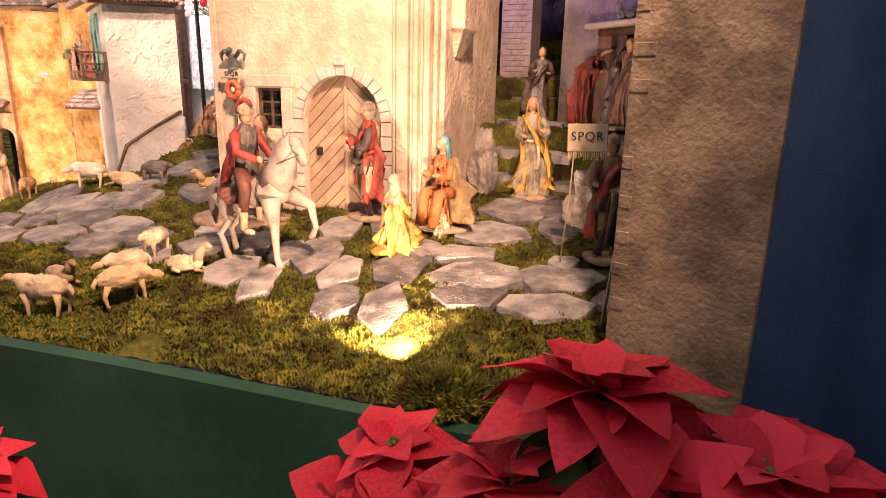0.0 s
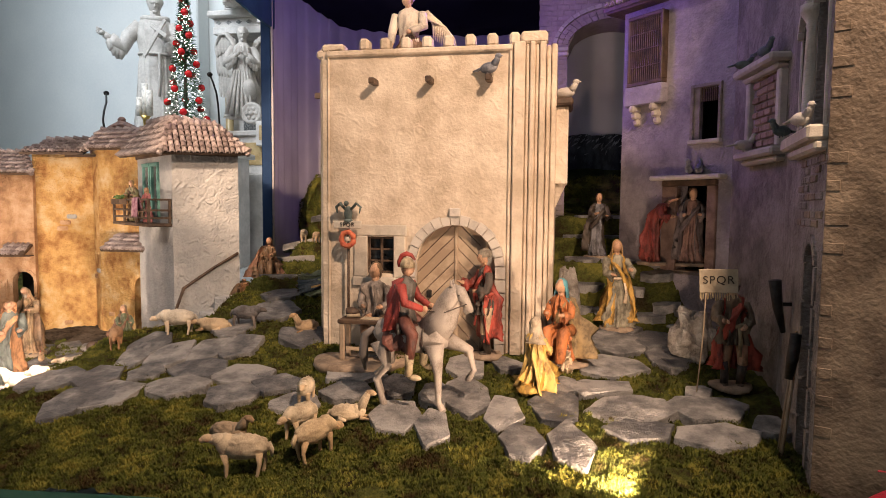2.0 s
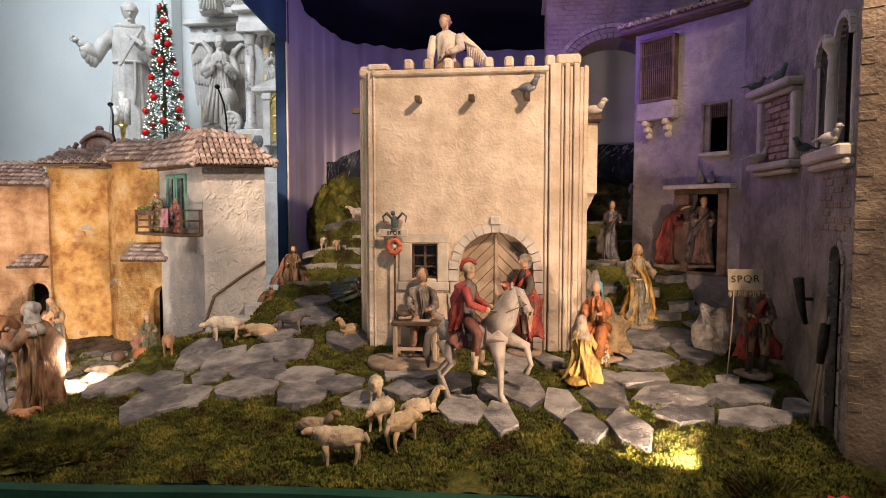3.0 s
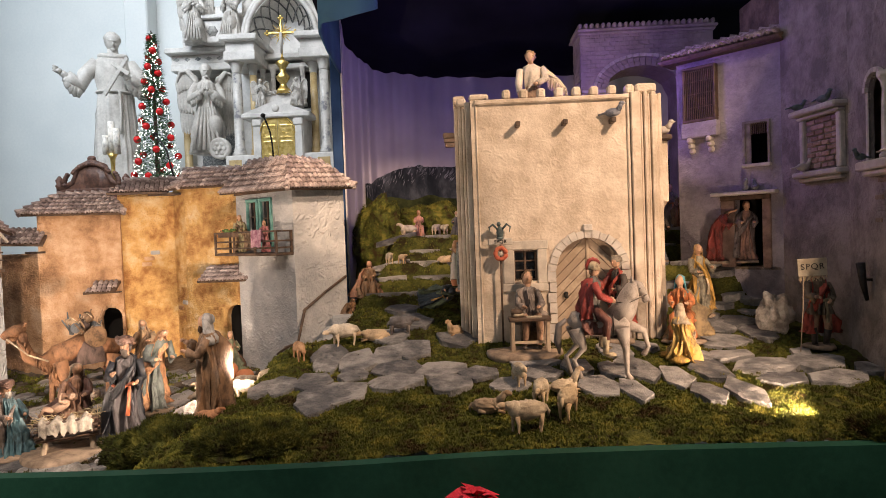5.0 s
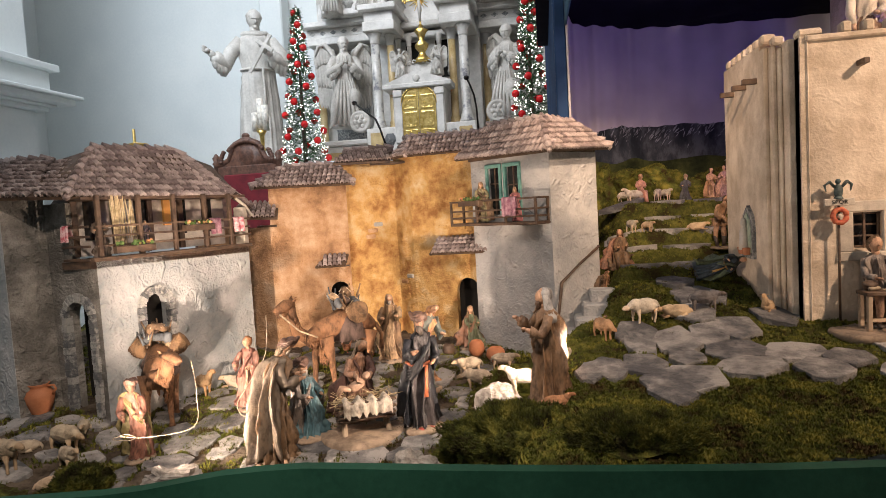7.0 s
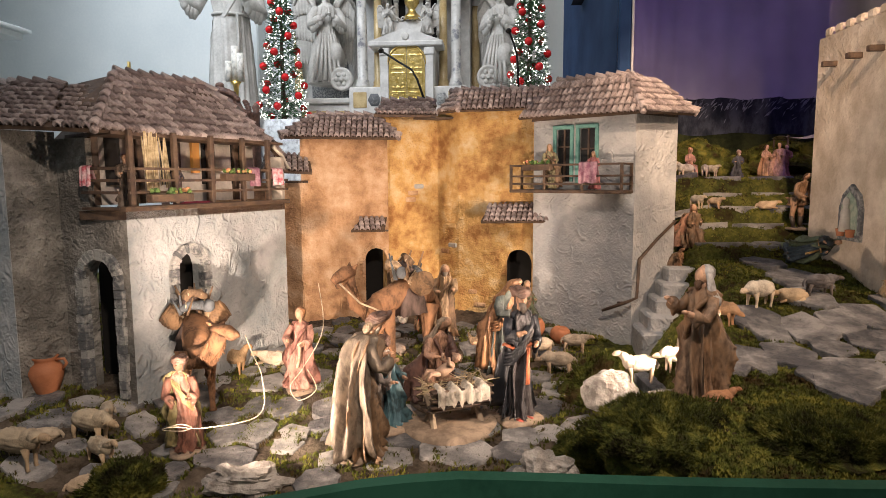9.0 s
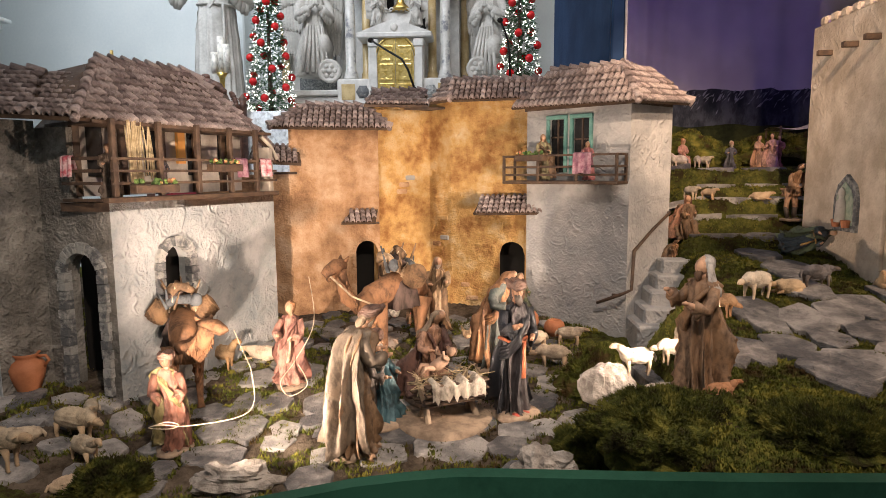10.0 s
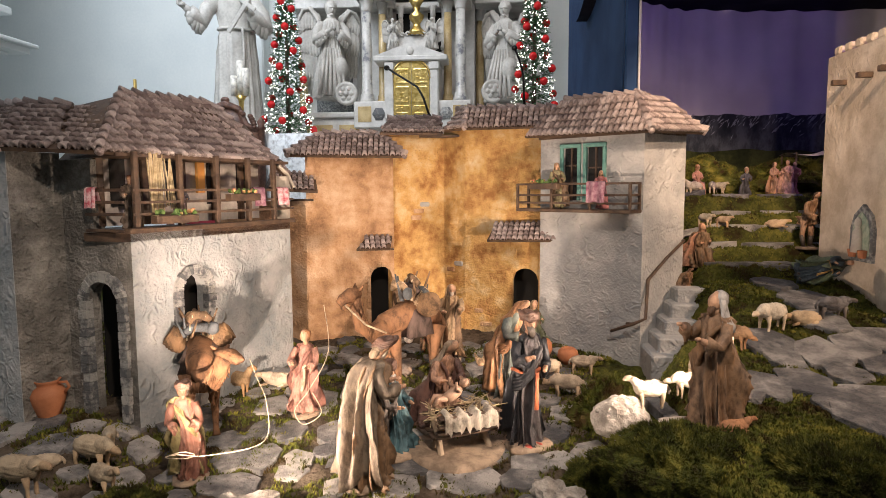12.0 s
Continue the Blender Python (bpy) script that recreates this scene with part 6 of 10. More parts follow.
def camel(x, y, h, turn, label, seed, low=False):
    rnd = random.Random(seed)
    g = Geo()
    g.tube([(0, 0.34, 0.52), (0, 0.28, 0.56), (0, 0.12, 0.58), (0, 0.02, 0.64), (0, -0.08, 0.58), (0, -0.22, 0.54), (0, -0.28, 0.52)], [0.045, 0.085, 0.105, 0.10, 0.105, 0.10, 0.055], 20, 0)
    drop = len(g.v)
    g.tube([(0, -0.22, 0.54), (0, -0.34, 0.50), (0, -0.44, 0.58), (0, -0.48, 0.72), (0, -0.48, 0.80)], [0.09, 0.066, 0.056, 0.046, 0.042], 14, 0)
    g.tube([(0, -0.45, 0.83), (0, -0.52, 0.83), (0, -0.60, 0.79), (0, -0.63, 0.77)], [0.045, 0.055, 0.042, 0.030], 12, 0)
    g.tube([(0, -0.50, 0.78), (0, -0.60, 0.73)], [0.03, 0.022], 8, 0)
    for s in (-1, 1):
        g.tube([(s * 0.035, -0.46, 0.865), (s * 0.055, -0.45, 0.90)], [0.018, 0.007], 6, 0)
    if low:
        for k in range(drop, len(g.v)):
            p = g.v[k]
            t = max(0.0, (p[2] - 0.52) / 0.30)
            g.v[k] = (p[0], p[1] - 0.02 * t, p[2] - 0.11 * t)
    if low:
        for k in range(drop, len(g.v)):
            p = g.v[k]
            g.v[k] = (p[0] + 0.75 * max(0.0, -0.30 - p[1]), p[1], p[2])
    for s in (-1, 1):
        for yy, d in ((-0.20, 0.04 * s), (0.26, -0.05 * s)):
            g.tube([(s * 0.085, yy, 0.50), (s * 0.09, yy + d, 0.28), (s * 0.09, yy + d * 1.5, 0.05), (s * 0.09, yy + d * 1.5 - 0.02, 0.0)], [0.068, 0.030, 0.020, 0.034], 12, 0)
            g.ball((s * 0.09, yy + d, 0.28), 0.031, 10, 7, 0)
    g.tube([(0, 0.36, 0.54), (0, 0.42, 0.42), (0, 0.41, 0.28)], [0.025, 0.018, 0.022], 7, 0)
    # shaggy hair on neck, chest and forelegs
    for k in range(420):
        if k < 330:
            t = rnd.random()
            dz = -0.11 * max(0.0, (0.50 + 0.26 * t - 0.52) / 0.30) if low else 0.0
            y_ = -0.24 - 0.22 * t - (0.02 * t if low else 0)
            p = Vector((rnd.uniform(-0.055, 0.055) + (0.75 * max(0.0, -0.30 - y_) if low else 0), y_, 0.46 + 0.26 * t * t + dz))
        else:
            p = Vector((rnd.choice((-1, 1)) * rnd.uniform(0.06, 0.11), -0.20 + rnd.uniform(-0.06, 0.05), rnd.uniform(0.30, 0.50)))
        g.tube([tuple(p), tuple(p + Vector((rnd.uniform(-0.012, 0.012), -0.014, -0.03))), tuple(p + Vector((rnd.uniform(-0.02, 0.02), -0.010, -0.075)))], [0.012, 0.010, 0.002], 5, 0)
    # saddle cloth and load
    g.lathe([(0.165, 0.44), (0.155, 0.56), (0.125, 0.66), (0.04, 0.72)], 40, 1, Matrix.Translation((0, 0.05, 0)), folded(9, 0.22, seed), (0.95, 1.1))
    for k in range(7):
        y0, z0 = 0.03 + rnd.uniform(-0.10, 0.12), 0.70 + 0.03 * k
        w = 0.15 - 0.012 * k
        g.tube([(-w, y0, z0 - 0.03), (-w * 0.4, y0 + rnd.uniform(-0.03, 0.03), z0 + 0.012), (w * 0.4, y0 + rnd.uniform(-0.03, 0.03), z0 + 0.012), (w, y0 + 0.01, z0 - 0.03)], [0.028, 0.036, 0.036, 0.028], 10, 1 + k % 4)
        for q in (-1, 1):
            g.tube([(q * w * 0.6, y0 - 0.04, z0), (q * w * 0.6, y0, z0 + 0.042), (q * w * 0.6, y0 + 0.04, z0)], 0.006, 5, 6)
    g.ball((0.10, -0.06, 0.80), (0.045, 0.045, 0.05), 14, 10, 4, None, 0.1)
    g.lathe([(0.03, 0.0), (0.05, 0.04), (0.045, 0.08), (0.02, 0.10), (0.03, 0.12)], 14, 5, Matrix.Translation((-0.08, 0.10, 0.82)) @ pose(0, 0, 0, 20, 30, 0))
    for s in (-1, 1):
        ax = Matrix.Translation((s * 0.16, 0.10, 0.70)) @ pose(0, 0, 0, 0, s * 55, 0) @ Matrix.Scale(0.82, 4)
        prof = [(0.06, -0.10)] + [(0.075 + 0.038 * math.sin(math.pi * (k + 2) / 14), -0.085 + 0.17 * k / 11) for k in range(12)] + [(0.07, 0.10), (0.05, 0.09)]
        g.lathe(finer(prof, 2), 40, 5, ax, lambda a, t: 1 + 0.075 * math.sin(10 * a) * math.sin(t * 40))
        for zr in (-0.08, 0.085):
            g.tube([tuple(ax @ Vector((0.085 * math.cos(2 * math.pi * k / 16), 0.085 * math.sin(2 * math.pi * k / 16), zr))) for k in range(17)], 0.010, 6, 5)
    for k in range(11):
        p = Vector((rnd.uniform(-0.1, 0.1), rnd.uniform(-0.1, 0.15), 0.74))
        g.tube([tuple(p), tuple(p + Vector((rnd.uniform(-0.12, 0.12), rnd.uniform(-0.1, 0.1), rnd.uniform(0.10, 0.22))))], [0.013, 0.006], 7, 3 + k % 2)
    if not low:
        g.tube([(0.05, -0.60, 0.77), (0.10, -0.45, 0.60), (0.16, -0.30, 0.52)], 0.008, 6, 6)
    at = pose(0, 0, 0, 0, 0, turn) @ Matrix.Scale(h, 4)
    g.v = [tuple(at @ (Vector(p) + 0.010 * noise.noise_vector(Vector(p) * 14 + Vector((seed, 0, 0))))) for p in g.v]
    cols = [(0.21, 0.105, 0.05), (0.09, 0.06, 0.05), TAN, BROWN, (0.10, 0.11, 0.12), (0.17, 0.10, 0.05), CREAM]
    ob = new("camel_figure", g.mesh("camel_figure", [paint(*c, 0.8) for c in cols], True))
    ob.location = (x, y, ground(x, y) + 0.008)
    tagged(ob, label, "figurine", "camel figures")


camel(-3.36, 1.58, 0.40, 26, "brown camel figure loaded with baskets by the blue house", 3, True)
camel(-2.775, 1.93, 0.43, -46, "brown camel figure loaded with jars and bundles", 6)

# figures round the tower
figurine("soldier figure in a red cloak at the tower door", -0.57, 1.725, 0.32, -65, DARK, RED, GREY, legs=(0.40, 0.30, 0.2), arms=((0.9, 0.35), (0.4, 0.1)), hat="helmet", sash=RED)
figurine("seated woman figure with blue scarf and orange skirt", -0.34, 1.71, 0.25, -30, (0.42, 0.15, 0.05), (0.24, 0.17, 0.08), stance="sit", hood=(0.10, 0.30, 0.36), arms=((0.8, 0.2), (0.9, 0.2)))
figurine("kneeling woman figure in a golden yellow robe", -0.405, 1.525, 0.205, 150, (0.52, 0.32, 0.07), (0.54, 0.37, 0.12), stance="kneel", hood=(0.40, 0.33, 0.24), base=False)
figurine("small sitting child figure", -0.325, 1.655, 0.085, -60, CREAM, None, (0.3, 0.2, 0.1), stance="sit", base=False)
figurine("woman figure in a long dull gold robe", -0.16, 2.015, 0.3, 15, (0.26, 0.24, 0.18), OCHRE, stance="stand", hood=(0.46, 0.29, 0.12), sash=CREAM, arms=((0.5, 0.1), (0.7, 0.3)))
figurine("soldier figure in red and bronze armour holding a lettered sign", 0.098, 1.6, 0.29, -5, (0.16, 0.12, 0.08), RED, legs=(0.38, 0.22, 0.13), hat="helmet", sash=(0.30, 0.24, 0.14), arms=((0.7, 0.1), (0.3, -0.1)))
figurine("woman figure in a dark robe on the steps", -0.215, 2.37, 0.25, 20, (0.20, 0.20, 0.22), DARK, arms=((0.8, 0.3), (0.6, 0.2)), z=1.345)
figurine("stooping figure in a red cloak beside the lilac door", -0.035, 2.145, 0.265, 70, (0.20, 0.05, 0.04), (0.26, 0.05, 0.04), lean=24, arms=((1, 0.1), (1, 0.1)), z=1.345)
figurine("man figure in the dark doorway", 0.085, 2.135, 0.265, -10, (0.26, 0.15, 0.12), (0.16, 0.13, 0.13), z=1.345)
figurine("woman figure in orange and grey under the gate", -0.055, 2.7, 0.235, 10, (0.22, 0.20, 0.20), None, (0.40, 0.24, 0.10), sash=ORANGE, z=1.495)
figurine("man figure in a rust robe under the gate", -0.01, 2.66, 0.2, 0, (0.30, 0.13, 0.07), BROWN, z=1.495)
figurine("writer figure with bare arms seated behind his table", -0.905, 1.715, 0.285, 0, (0.20, 0.17, 0.15), None, (0.14, 0.09, 0.05), stance="sit", arms=((1.0, 0.0), (1.0, 0.0)), base=False, z=ground(-0.9, 1.7) + 0.012, legs=SKIN)


def angel():
    """A winged statuette leaning on the battlements; facing -y."""
    g = Geo()
    x, y, z = -0.85, 1.885, 1.985
    g.lathe(finer([(0.060, 0.0), (0.056, 0.03), (0.044, 0.075), (0.034, 0.105), (0.030, 0.115)], 3), 48, 4, None, folded(10, 0.42, 71), (1.0, 0.8))
    g.lathe(finer([(0.034, 0.095), (0.031, 0.11), (0.038, 0.145), (0.044, 0.175), (0.038, 0.192), (0.016, 0.204)], 3), 40, 0, None, folded(9, 0.30, 72), (1.0, 0.72))
    g.tube([(-0.002, -0.002, 0.200), (-0.004, -0.006, 0.222)], [0.011, 0.011], 9, 1)
    g.ball((-0.006, -0.012, 0.229), (0.016, 0.018, 0.022), 14, 10, 1)
    g.ball((-0.003, -0.003, 0.236), (0.021, 0.022, 0.021), 18, 12, 2, None, 0.40, 7)
    g.tube([(-0.042, 0, 0.182), (-0.052, -0.012, 0.13), (-0.052, -0.030, 0.085)], [0.016, 0.015, 0.011], 10, 0)
    g.tube([(-0.052, -0.030, 0.085), (-0.052, -0.040, 0.066)], [0.009, 0.007], 8, 1)
    g.tube([(0.042, 0, 0.182), (0.054, -0.020, 0.14), (0.018, -0.046, 0.118)], [0.016, 0.015, 0.012], 10, 0)
    g.ball((0.010, -0.050, 0.116), (0.010, 0.008, 0.008), 8, 6, 1)
    for s, hi in ((1, 1.0),):
        for k in range(13):
            t = k / 12
            root = Vector((s * (0.020 + 0.035 * t), 0.035, 0.185 - 0.01 * t))
            knee = Vector((s * (0.052 + 0.060 * t), 0.045, 0.205 - 0.055 * t))
            tip = Vector((s * (0.070 + 0.085 * t * hi), 0.050, 0.115 - 0.050 * t * hi))
            g.tube([tuple(root), tuple(knee), tuple(knee.lerp(tip, 0.5) + Vector((s * 0.008, 0, 0.004))), tuple(tip)], [0.007, 0.011, 0.010, 0.003], 7, 3, None, 0.35)
    g.v = [tuple(Vector(p) + 0.0015 * noise.noise_vector(Vector(p) * 60)) for p in g.v]
    ob = new("angel_figure", g.mesh("angel_figure", [paint(0.72, 0.64, 0.54, 0.6, 0.0, True), paint(0.58, 0.38, 0.27, 0.6, 0.0, True), paint(0.34, 0.22, 0.11), paint(0.76, 0.68, 0.52, 0.6, 0.0, True), paint(0.30, 0.19, 0.12)], True))
    ob.location = (x, y, z)
    tagged(ob, "white winged statuette leaning on the tower battlements", "figurine")


angel()


def writer_table():
    x, y = -0.915, 1.63
    z = ground(x, y) + 0.012
    b = thing("stone_disc", (x - 0.02, 1.64, z - 0.012), "flat round stone slab under the writer's table", "stone slab")
    part("disc", Geo().lathe([(0.130, z - 0.03), (0.142, z - 0.010), (0.138, z + 0.004), (0.09, z + 0.006)], 26, 0, Matrix.Translation((x - 0.02, 1.64, 0)), lambda a, s: 1 + 0.05 * math.sin(2 * a) + 0.03 * math.sin(5 * a), (1.0, 0.78)), BASES, b, "", True)
    t = thing("writing_table", (x, y, z), "small wooden writing table with papers on it", "table")
    part("tabletop", Geo().box(x - 0.075, y - 0.035, z + 0.115, x + 0.075, y + 0.035, z + 0.127, c=0.002), DARKWOOD, t)
    for sx in (-1, 1):
        for sy in (-1, 1):
            part("leg", Geo().box(x + sx * 0.063 - 0.007, y + sy * 0.026 - 0.006, z, x + sx * 0.063 + 0.007, y + sy * 0.026 + 0.006, z + 0.115, c=0.002), WOOD, t)
    part("stretcher", Geo().box(x - 0.06, y - 0.003, z + 0.03, x + 0.06, y + 0.003, z + 0.04), WOOD, t)
    q = thing("papers", (x + 0.02, y, z + 0.127), "curled parchment sheets lying on the table", "papers")
    part("sheet", Geo().box(x - 0.01, y - 0.022, z + 0.127, x + 0.045, y + 0.018, z + 0.1295, 0, None, 0.0005), SIGN, q)
    part("scroll", Geo().tube([(x - 0.055, y - 0.01, z + 0.134), (x - 0.02, y + 0.01, z + 0.134)], 0.006, 8), SIGN, q, "", True)
    part("bag", Geo().ball((x - 0.045, y + 0.012, z + 0.142), (0.022, 0.016, 0.016), 10, 7, 0, None, 0.3), DARKWOOD, q, "dark pouch", True)


writer_table()


def spqr_sign():
    x, y = 0.012, 1.545
    z = ground(x, y)
    t = thing("lettered_sign", (x, y, z), "parchment-coloured lettered sign with fringe on a thin pole", "sign")
    tube_part("pole", [(x - 0.012, y, z), (x, y, z + 0.17), (x + 0.004, y, z + 0.335)], 0.0018, WOOD, t)
    at = Matrix.Translation((x + 0.03, y - 0.006, z + 0.305)) @ pose(0, 0, 0, 90, -3, -12)
    b = part("board", Geo().box(-0.045, -0.030, -0.002, 0.045, 0.030, 0.002, 0, at, 0.001), SIGN, t)
    lettering("SPQR", at @ Matrix.Translation((0, 0.002, 0.003)), 0.028, b)
    g, rnd = Geo(), random.Random(9)
    for k in range(22):
        u = -0.043 + 0.004 * k
        g.tube([tuple(at @ Vector((u, -0.029, 0))), tuple(at @ Vector((u + rnd.uniform(-0.002, 0.002), -0.029 - rnd.uniform(0.012, 0.022), 0)))], 0.0012, 4)
    part("fringe", g, STRAW, b, "ragged straw fringe", False, "stuff")


spqr_sign()

# figures of the village
SILVERED = (0.03, 0.032, 0.04)
PAINT[SILVERED + (0.48, 0.0, False)] = mat("silver_patterned_cloth", (0.008, 0.009, 0.012), (0.26, 0.27, 0.30), 48, 0.42, 0.6, 150, c=(0.016, 0.018, 0.024), contrast=(0.48, 0.82), stretch=0.5)
figurine("old king figure in a heavy brown mantle", -2.8, 1.33, 0.385, 112, BROWN, (0.17, 0.135, 0.10), (0.20, 0.15, 0.10), beard=(0.3, 0.25, 0.2), hat="turban", wide=1.5, arms=((0.9, 0.2), (0.9, 0.2)), lean=13)
figurine("kneeling king figure in blue and red robes", -2.762, 1.485, 0.265, 60, BLUE, (0.20, 0.17, 0.15), (0.3, 0.28, 0.25), stance="kneel", sash=RED, beard=(0.4, 0.37, 0.33), arms=((1, 0.1), (1, 0.1)), hat="turban")
figurine("mother figure kneeling in tan and dark robes", -2.625, 1.645, 0.295, 35, (0.46, 0.27, 0.18), (0.14, 0.075, 0.06), stance="kneel", hood=(0.36, 0.28, 0.20), arms=((1, 0.1), (1, 0.1)), lean=14)
figurine("king figure in a dark patterned cloak with red boots", -2.375, 1.545, 0.385, 35, (0.045, 0.04, 0.042), SILVERED, (0.05, 0.04, 0.04), skin=(0.36, 0.20, 0.12), hat="turban", sash=(0.42, 0.12, 0.05), beard=DARK, boots=RED, arms=((0.8, 0.4), (0.4, 0.0)), wide=1.05)
figurine("bent shepherd figure with an orange-brown hood", -2.43, 1.86, 0.36, 60, (0.12, 0.14, 0.13), (0.42, 0.22, 0.11), hood=(0.45, 0.23, 0.11), lean=16, arms=((0.9, 0.1), (0.9, 0.1)))
figurine("old shepherd figure in worn brown rags", -2.645, 2.20, 0.31, 10, TAN, BROWN, hood=(0.40, 0.27, 0.16), beard=(0.35, 0.3, 0.25), arms=((0.8, 0.2), (0.8, 0.3)), lean=10)
figurine("boy servant figure in a rose robe holding ropes", -3.075, 1.7, 0.275, 5, (0.42, 0.22, 0.17), (0.30, 0.14, 0.11), (0.34, 0.16, 0.07), arms=((0.8, 0.2), (0.7, 0.0)), sash=CREAM)
figurine("dark-skinned servant figure in a green-gold robe with a rope", -3.27, 1.31, 0.262, 20, (0.22, 0.10, 0.07), (0.24, 0.20, 0.09), DARK, skin=(0.15, 0.08, 0.05), hat="turban", arms=((0.8, 0.0), (0.9, 0.1)))
figurine("tall shepherd figure with a white headcloth playing a pipe", -1.948, 1.275, 0.345, -70, (0.24, 0.15, 0.09), (0.22, 0.13, 0.07), hood=(0.36, 0.35, 0.34), beard=HAIR, arms=((0.9, 0.5), (0.8, 0.3)), wide=1.12, z=0.955)
figurine("small boy figure sitting on the steps", -1.73, 1.93, 0.115, -40, (0.20, 0.09, 0.06), BROWN, stance="sit", base=False)
figurine("kneeling woman figure by the orange porch", -2.30, 2.36, 0.20, 40, GREEN, (0.20, 0.10, 0.06), stance="kneel", hood=(0.24, 0.17, 0.10))


def manger():
    x, y = -2.56, 1.50
    z = ground(x, y) + 0.012
    t = thing("manger", (x, y, z), "wooden manger with straw and white cloth on a round base", "manger")
    part("base", Geo().lathe([(0.155, z - 0.03), (0.16, z - 0.01), (0.15, z + 0.006), (0.1, z + 0.01)], 26, 0, Matrix.Translation((x - 0.02, y + 0.03, 0)), lambda a, s: 1 + 0.04 * math.sin(3 * a)), BASES, t, "", True)
    at = pose(x, y, z, 0, 0, 28)
    for s in (-1, 1):
        for q in (-1, 1):
            part("leg", Geo().tube([at @ Vector((s * 0.075, q * 0.035, 0.0)), at @ Vector((s * 0.07, -q * 0.01, 0.06)), at @ Vector((s * 0.075, -q * 0.05, 0.12))], [0.009, 0.010, 0.008], 7), WOOD, t)
    for k in range(9):
        a = math.pi * (k - 0.5) / 8 + math.pi
        part("slat", Geo().box(-0.095, 0.058 * math.cos(a) - 0.012, 0.11 + 0.06 * math.sin(a) - 0.003, 0.095, 0.058 * math.cos(a) + 0.012, 0.11 + 0.06 * math.sin(a) + 0.004, 0, at, 0.002), DARKWOOD, t)
    g, rnd = Geo(), random.Random(21)
    for k in range(120):
        p = Vector((rnd.uniform(-0.10, 0.10), rnd.uniform(-0.06, 0.06), 0.10 + rnd.uniform(0, 0.035)))
        d = Vector((rnd.uniform(-1, 1), rnd.uniform(-1, 1), rnd.uniform(-0.5, 0.3))).normalized() * 0.022
        g.tube([tuple(at @ (p - d)), tuple(at @ (p + d))], 0.0012, 3)
    part("straw", g, STRAW, t, "loose pale straw", False, "stuff")
    g = Geo()
    n = 26
    for i in range(n + 1):
        low = 0.050 + 0.022 * noise.noise(Vector((i * 0.55, 0, 4)))
        for j in range(9):
            u, v = -0.080 + 0.16 * i / n, j / 8
            p = Vector((u, -0.035 - 0.038 * min(1, v * 2.2) - 0.004 * math.sin(i * 1.3) * v, 0.132 + 0.010 * math.sin(i * 0.9) * (1 - v) - low * max(0, v - 0.35) / 0.65))
            g.v.append(tuple(at @ p))
    g.f = [(i * 9 + j, (i + 1) * 9 + j, (i + 1) * 9 + j + 1, i * 9 + j + 1) for i in range(n) for j in range(8)]
    g.m = [0] * len(g.f)
    part("cloth", g, paint(0.40, 0.36, 0.30), t, "white cloth hanging over the rim", True)
    g = Geo()
    lie = at @ pose(-0.045, 0.0, 0.150, 0, 58, 0) @ Matrix.Translation((0, 0, -0.14))
    g.tube([(0.0, 0.01, 0.138), (0.004, 0.012, 0.160), (0.006, 0.014, 0.186), (0.006, 0.014, 0.197)], [0.014, 0.017, 0.015, 0.007], 14, 0, lie)
    g.ball((-0.002, 0.012, 0.212), (0.013, 0.014, 0.015), 14, 10, 0, lie)
    g.ball((0.003, 0.014, 0.216), (0.013, 0.014, 0.014), 14, 10, 1, lie, 0.3, 9)
    for q in (-1, 1):
        g.tube([(0.004, 0.012 + q * 0.014, 0.188), (-0.016, 0.012 + q * 0.026, 0.178), (-0.030, 0.012 + q * 0.022, 0.190)], [0.006, 0.0055, 0.004], 8, 0, lie)
        g.tube([(0.0, 0.012 + q * 0.008, 0.142), (-0.020, 0.012 + q * 0.014, 0.122), (-0.008, 0.012 + q * 0.012, 0.098)], [0.009, 0.007, 0.005], 8, 0, lie)
    ob = new("infant_figure", g.mesh("infant_figure", [paint(0.40, 0.26, 0.18, 0.6, 0.0, True), paint(*HAIR)], True, (x, y, z)))
    ob.location = (x, y, z)
    tagged(ob, "small painted infant statuette sitting in the manger", "figurine")


manger()

# figures in the alley and at its top
figurine("seated beggar figure in checked brown rags", -1.62, 2.42, 0.185, 15, BROWN, (0.30, 0.15, 0.09), stance="sit", hood=(0.24, 0.12, 0.07), base=False, wide=1.5, arms=((0.9, 0.1), (0.8, 0.2)))
figurine("crouching figure in tawny rags", -1.70, 2.34, 0.125, 30, (0.36, 0.20, 0.10), BROWN, stance="kneel", base=False, hood=(0.3, 0.16, 0.08), wide=1.6, lean=20)
figurine("bare-chested standing man figure leaning forward", -1.175, 2.475, 0.245, 20, (0.30, 0.18, 0.10), None, (0.10, 0.06, 0.04), legs=(0.34, 0.2, 0.12), lean=14, arms=((0.8, -0.1), (0.8, -0.1)), z=1.285)
lying = figurine("man figure in dark blue and green lying on the steps", -1.36, 2.16, 0.205, 0, (0.05, 0.07, 0.09), (0.12, 0.15, 0.09), hood=(0.12, 0.15, 0.10), base=False, sash=(0.40, 0.24, 0.08), wide=1.25, z=1.225)
lying.data.transform(pose(0, 0, 0.0, 0, 76, 0))
figurine("woman figure in a rose dress sitting with sheep", -1.42, 3.14, 0.165, 20, (0.50, 0.26, 0.20), None, (0.40, 0.18, 0.08), stance="sit", base=False)
figurine("man figure in black and cream kneeling on the hill", -1.19, 3.10, 0.15, -10, (0.08, 0.08, 0.09), None, (0.45, 0.36, 0.25), stance="kneel", base=False, beard=CREAM)
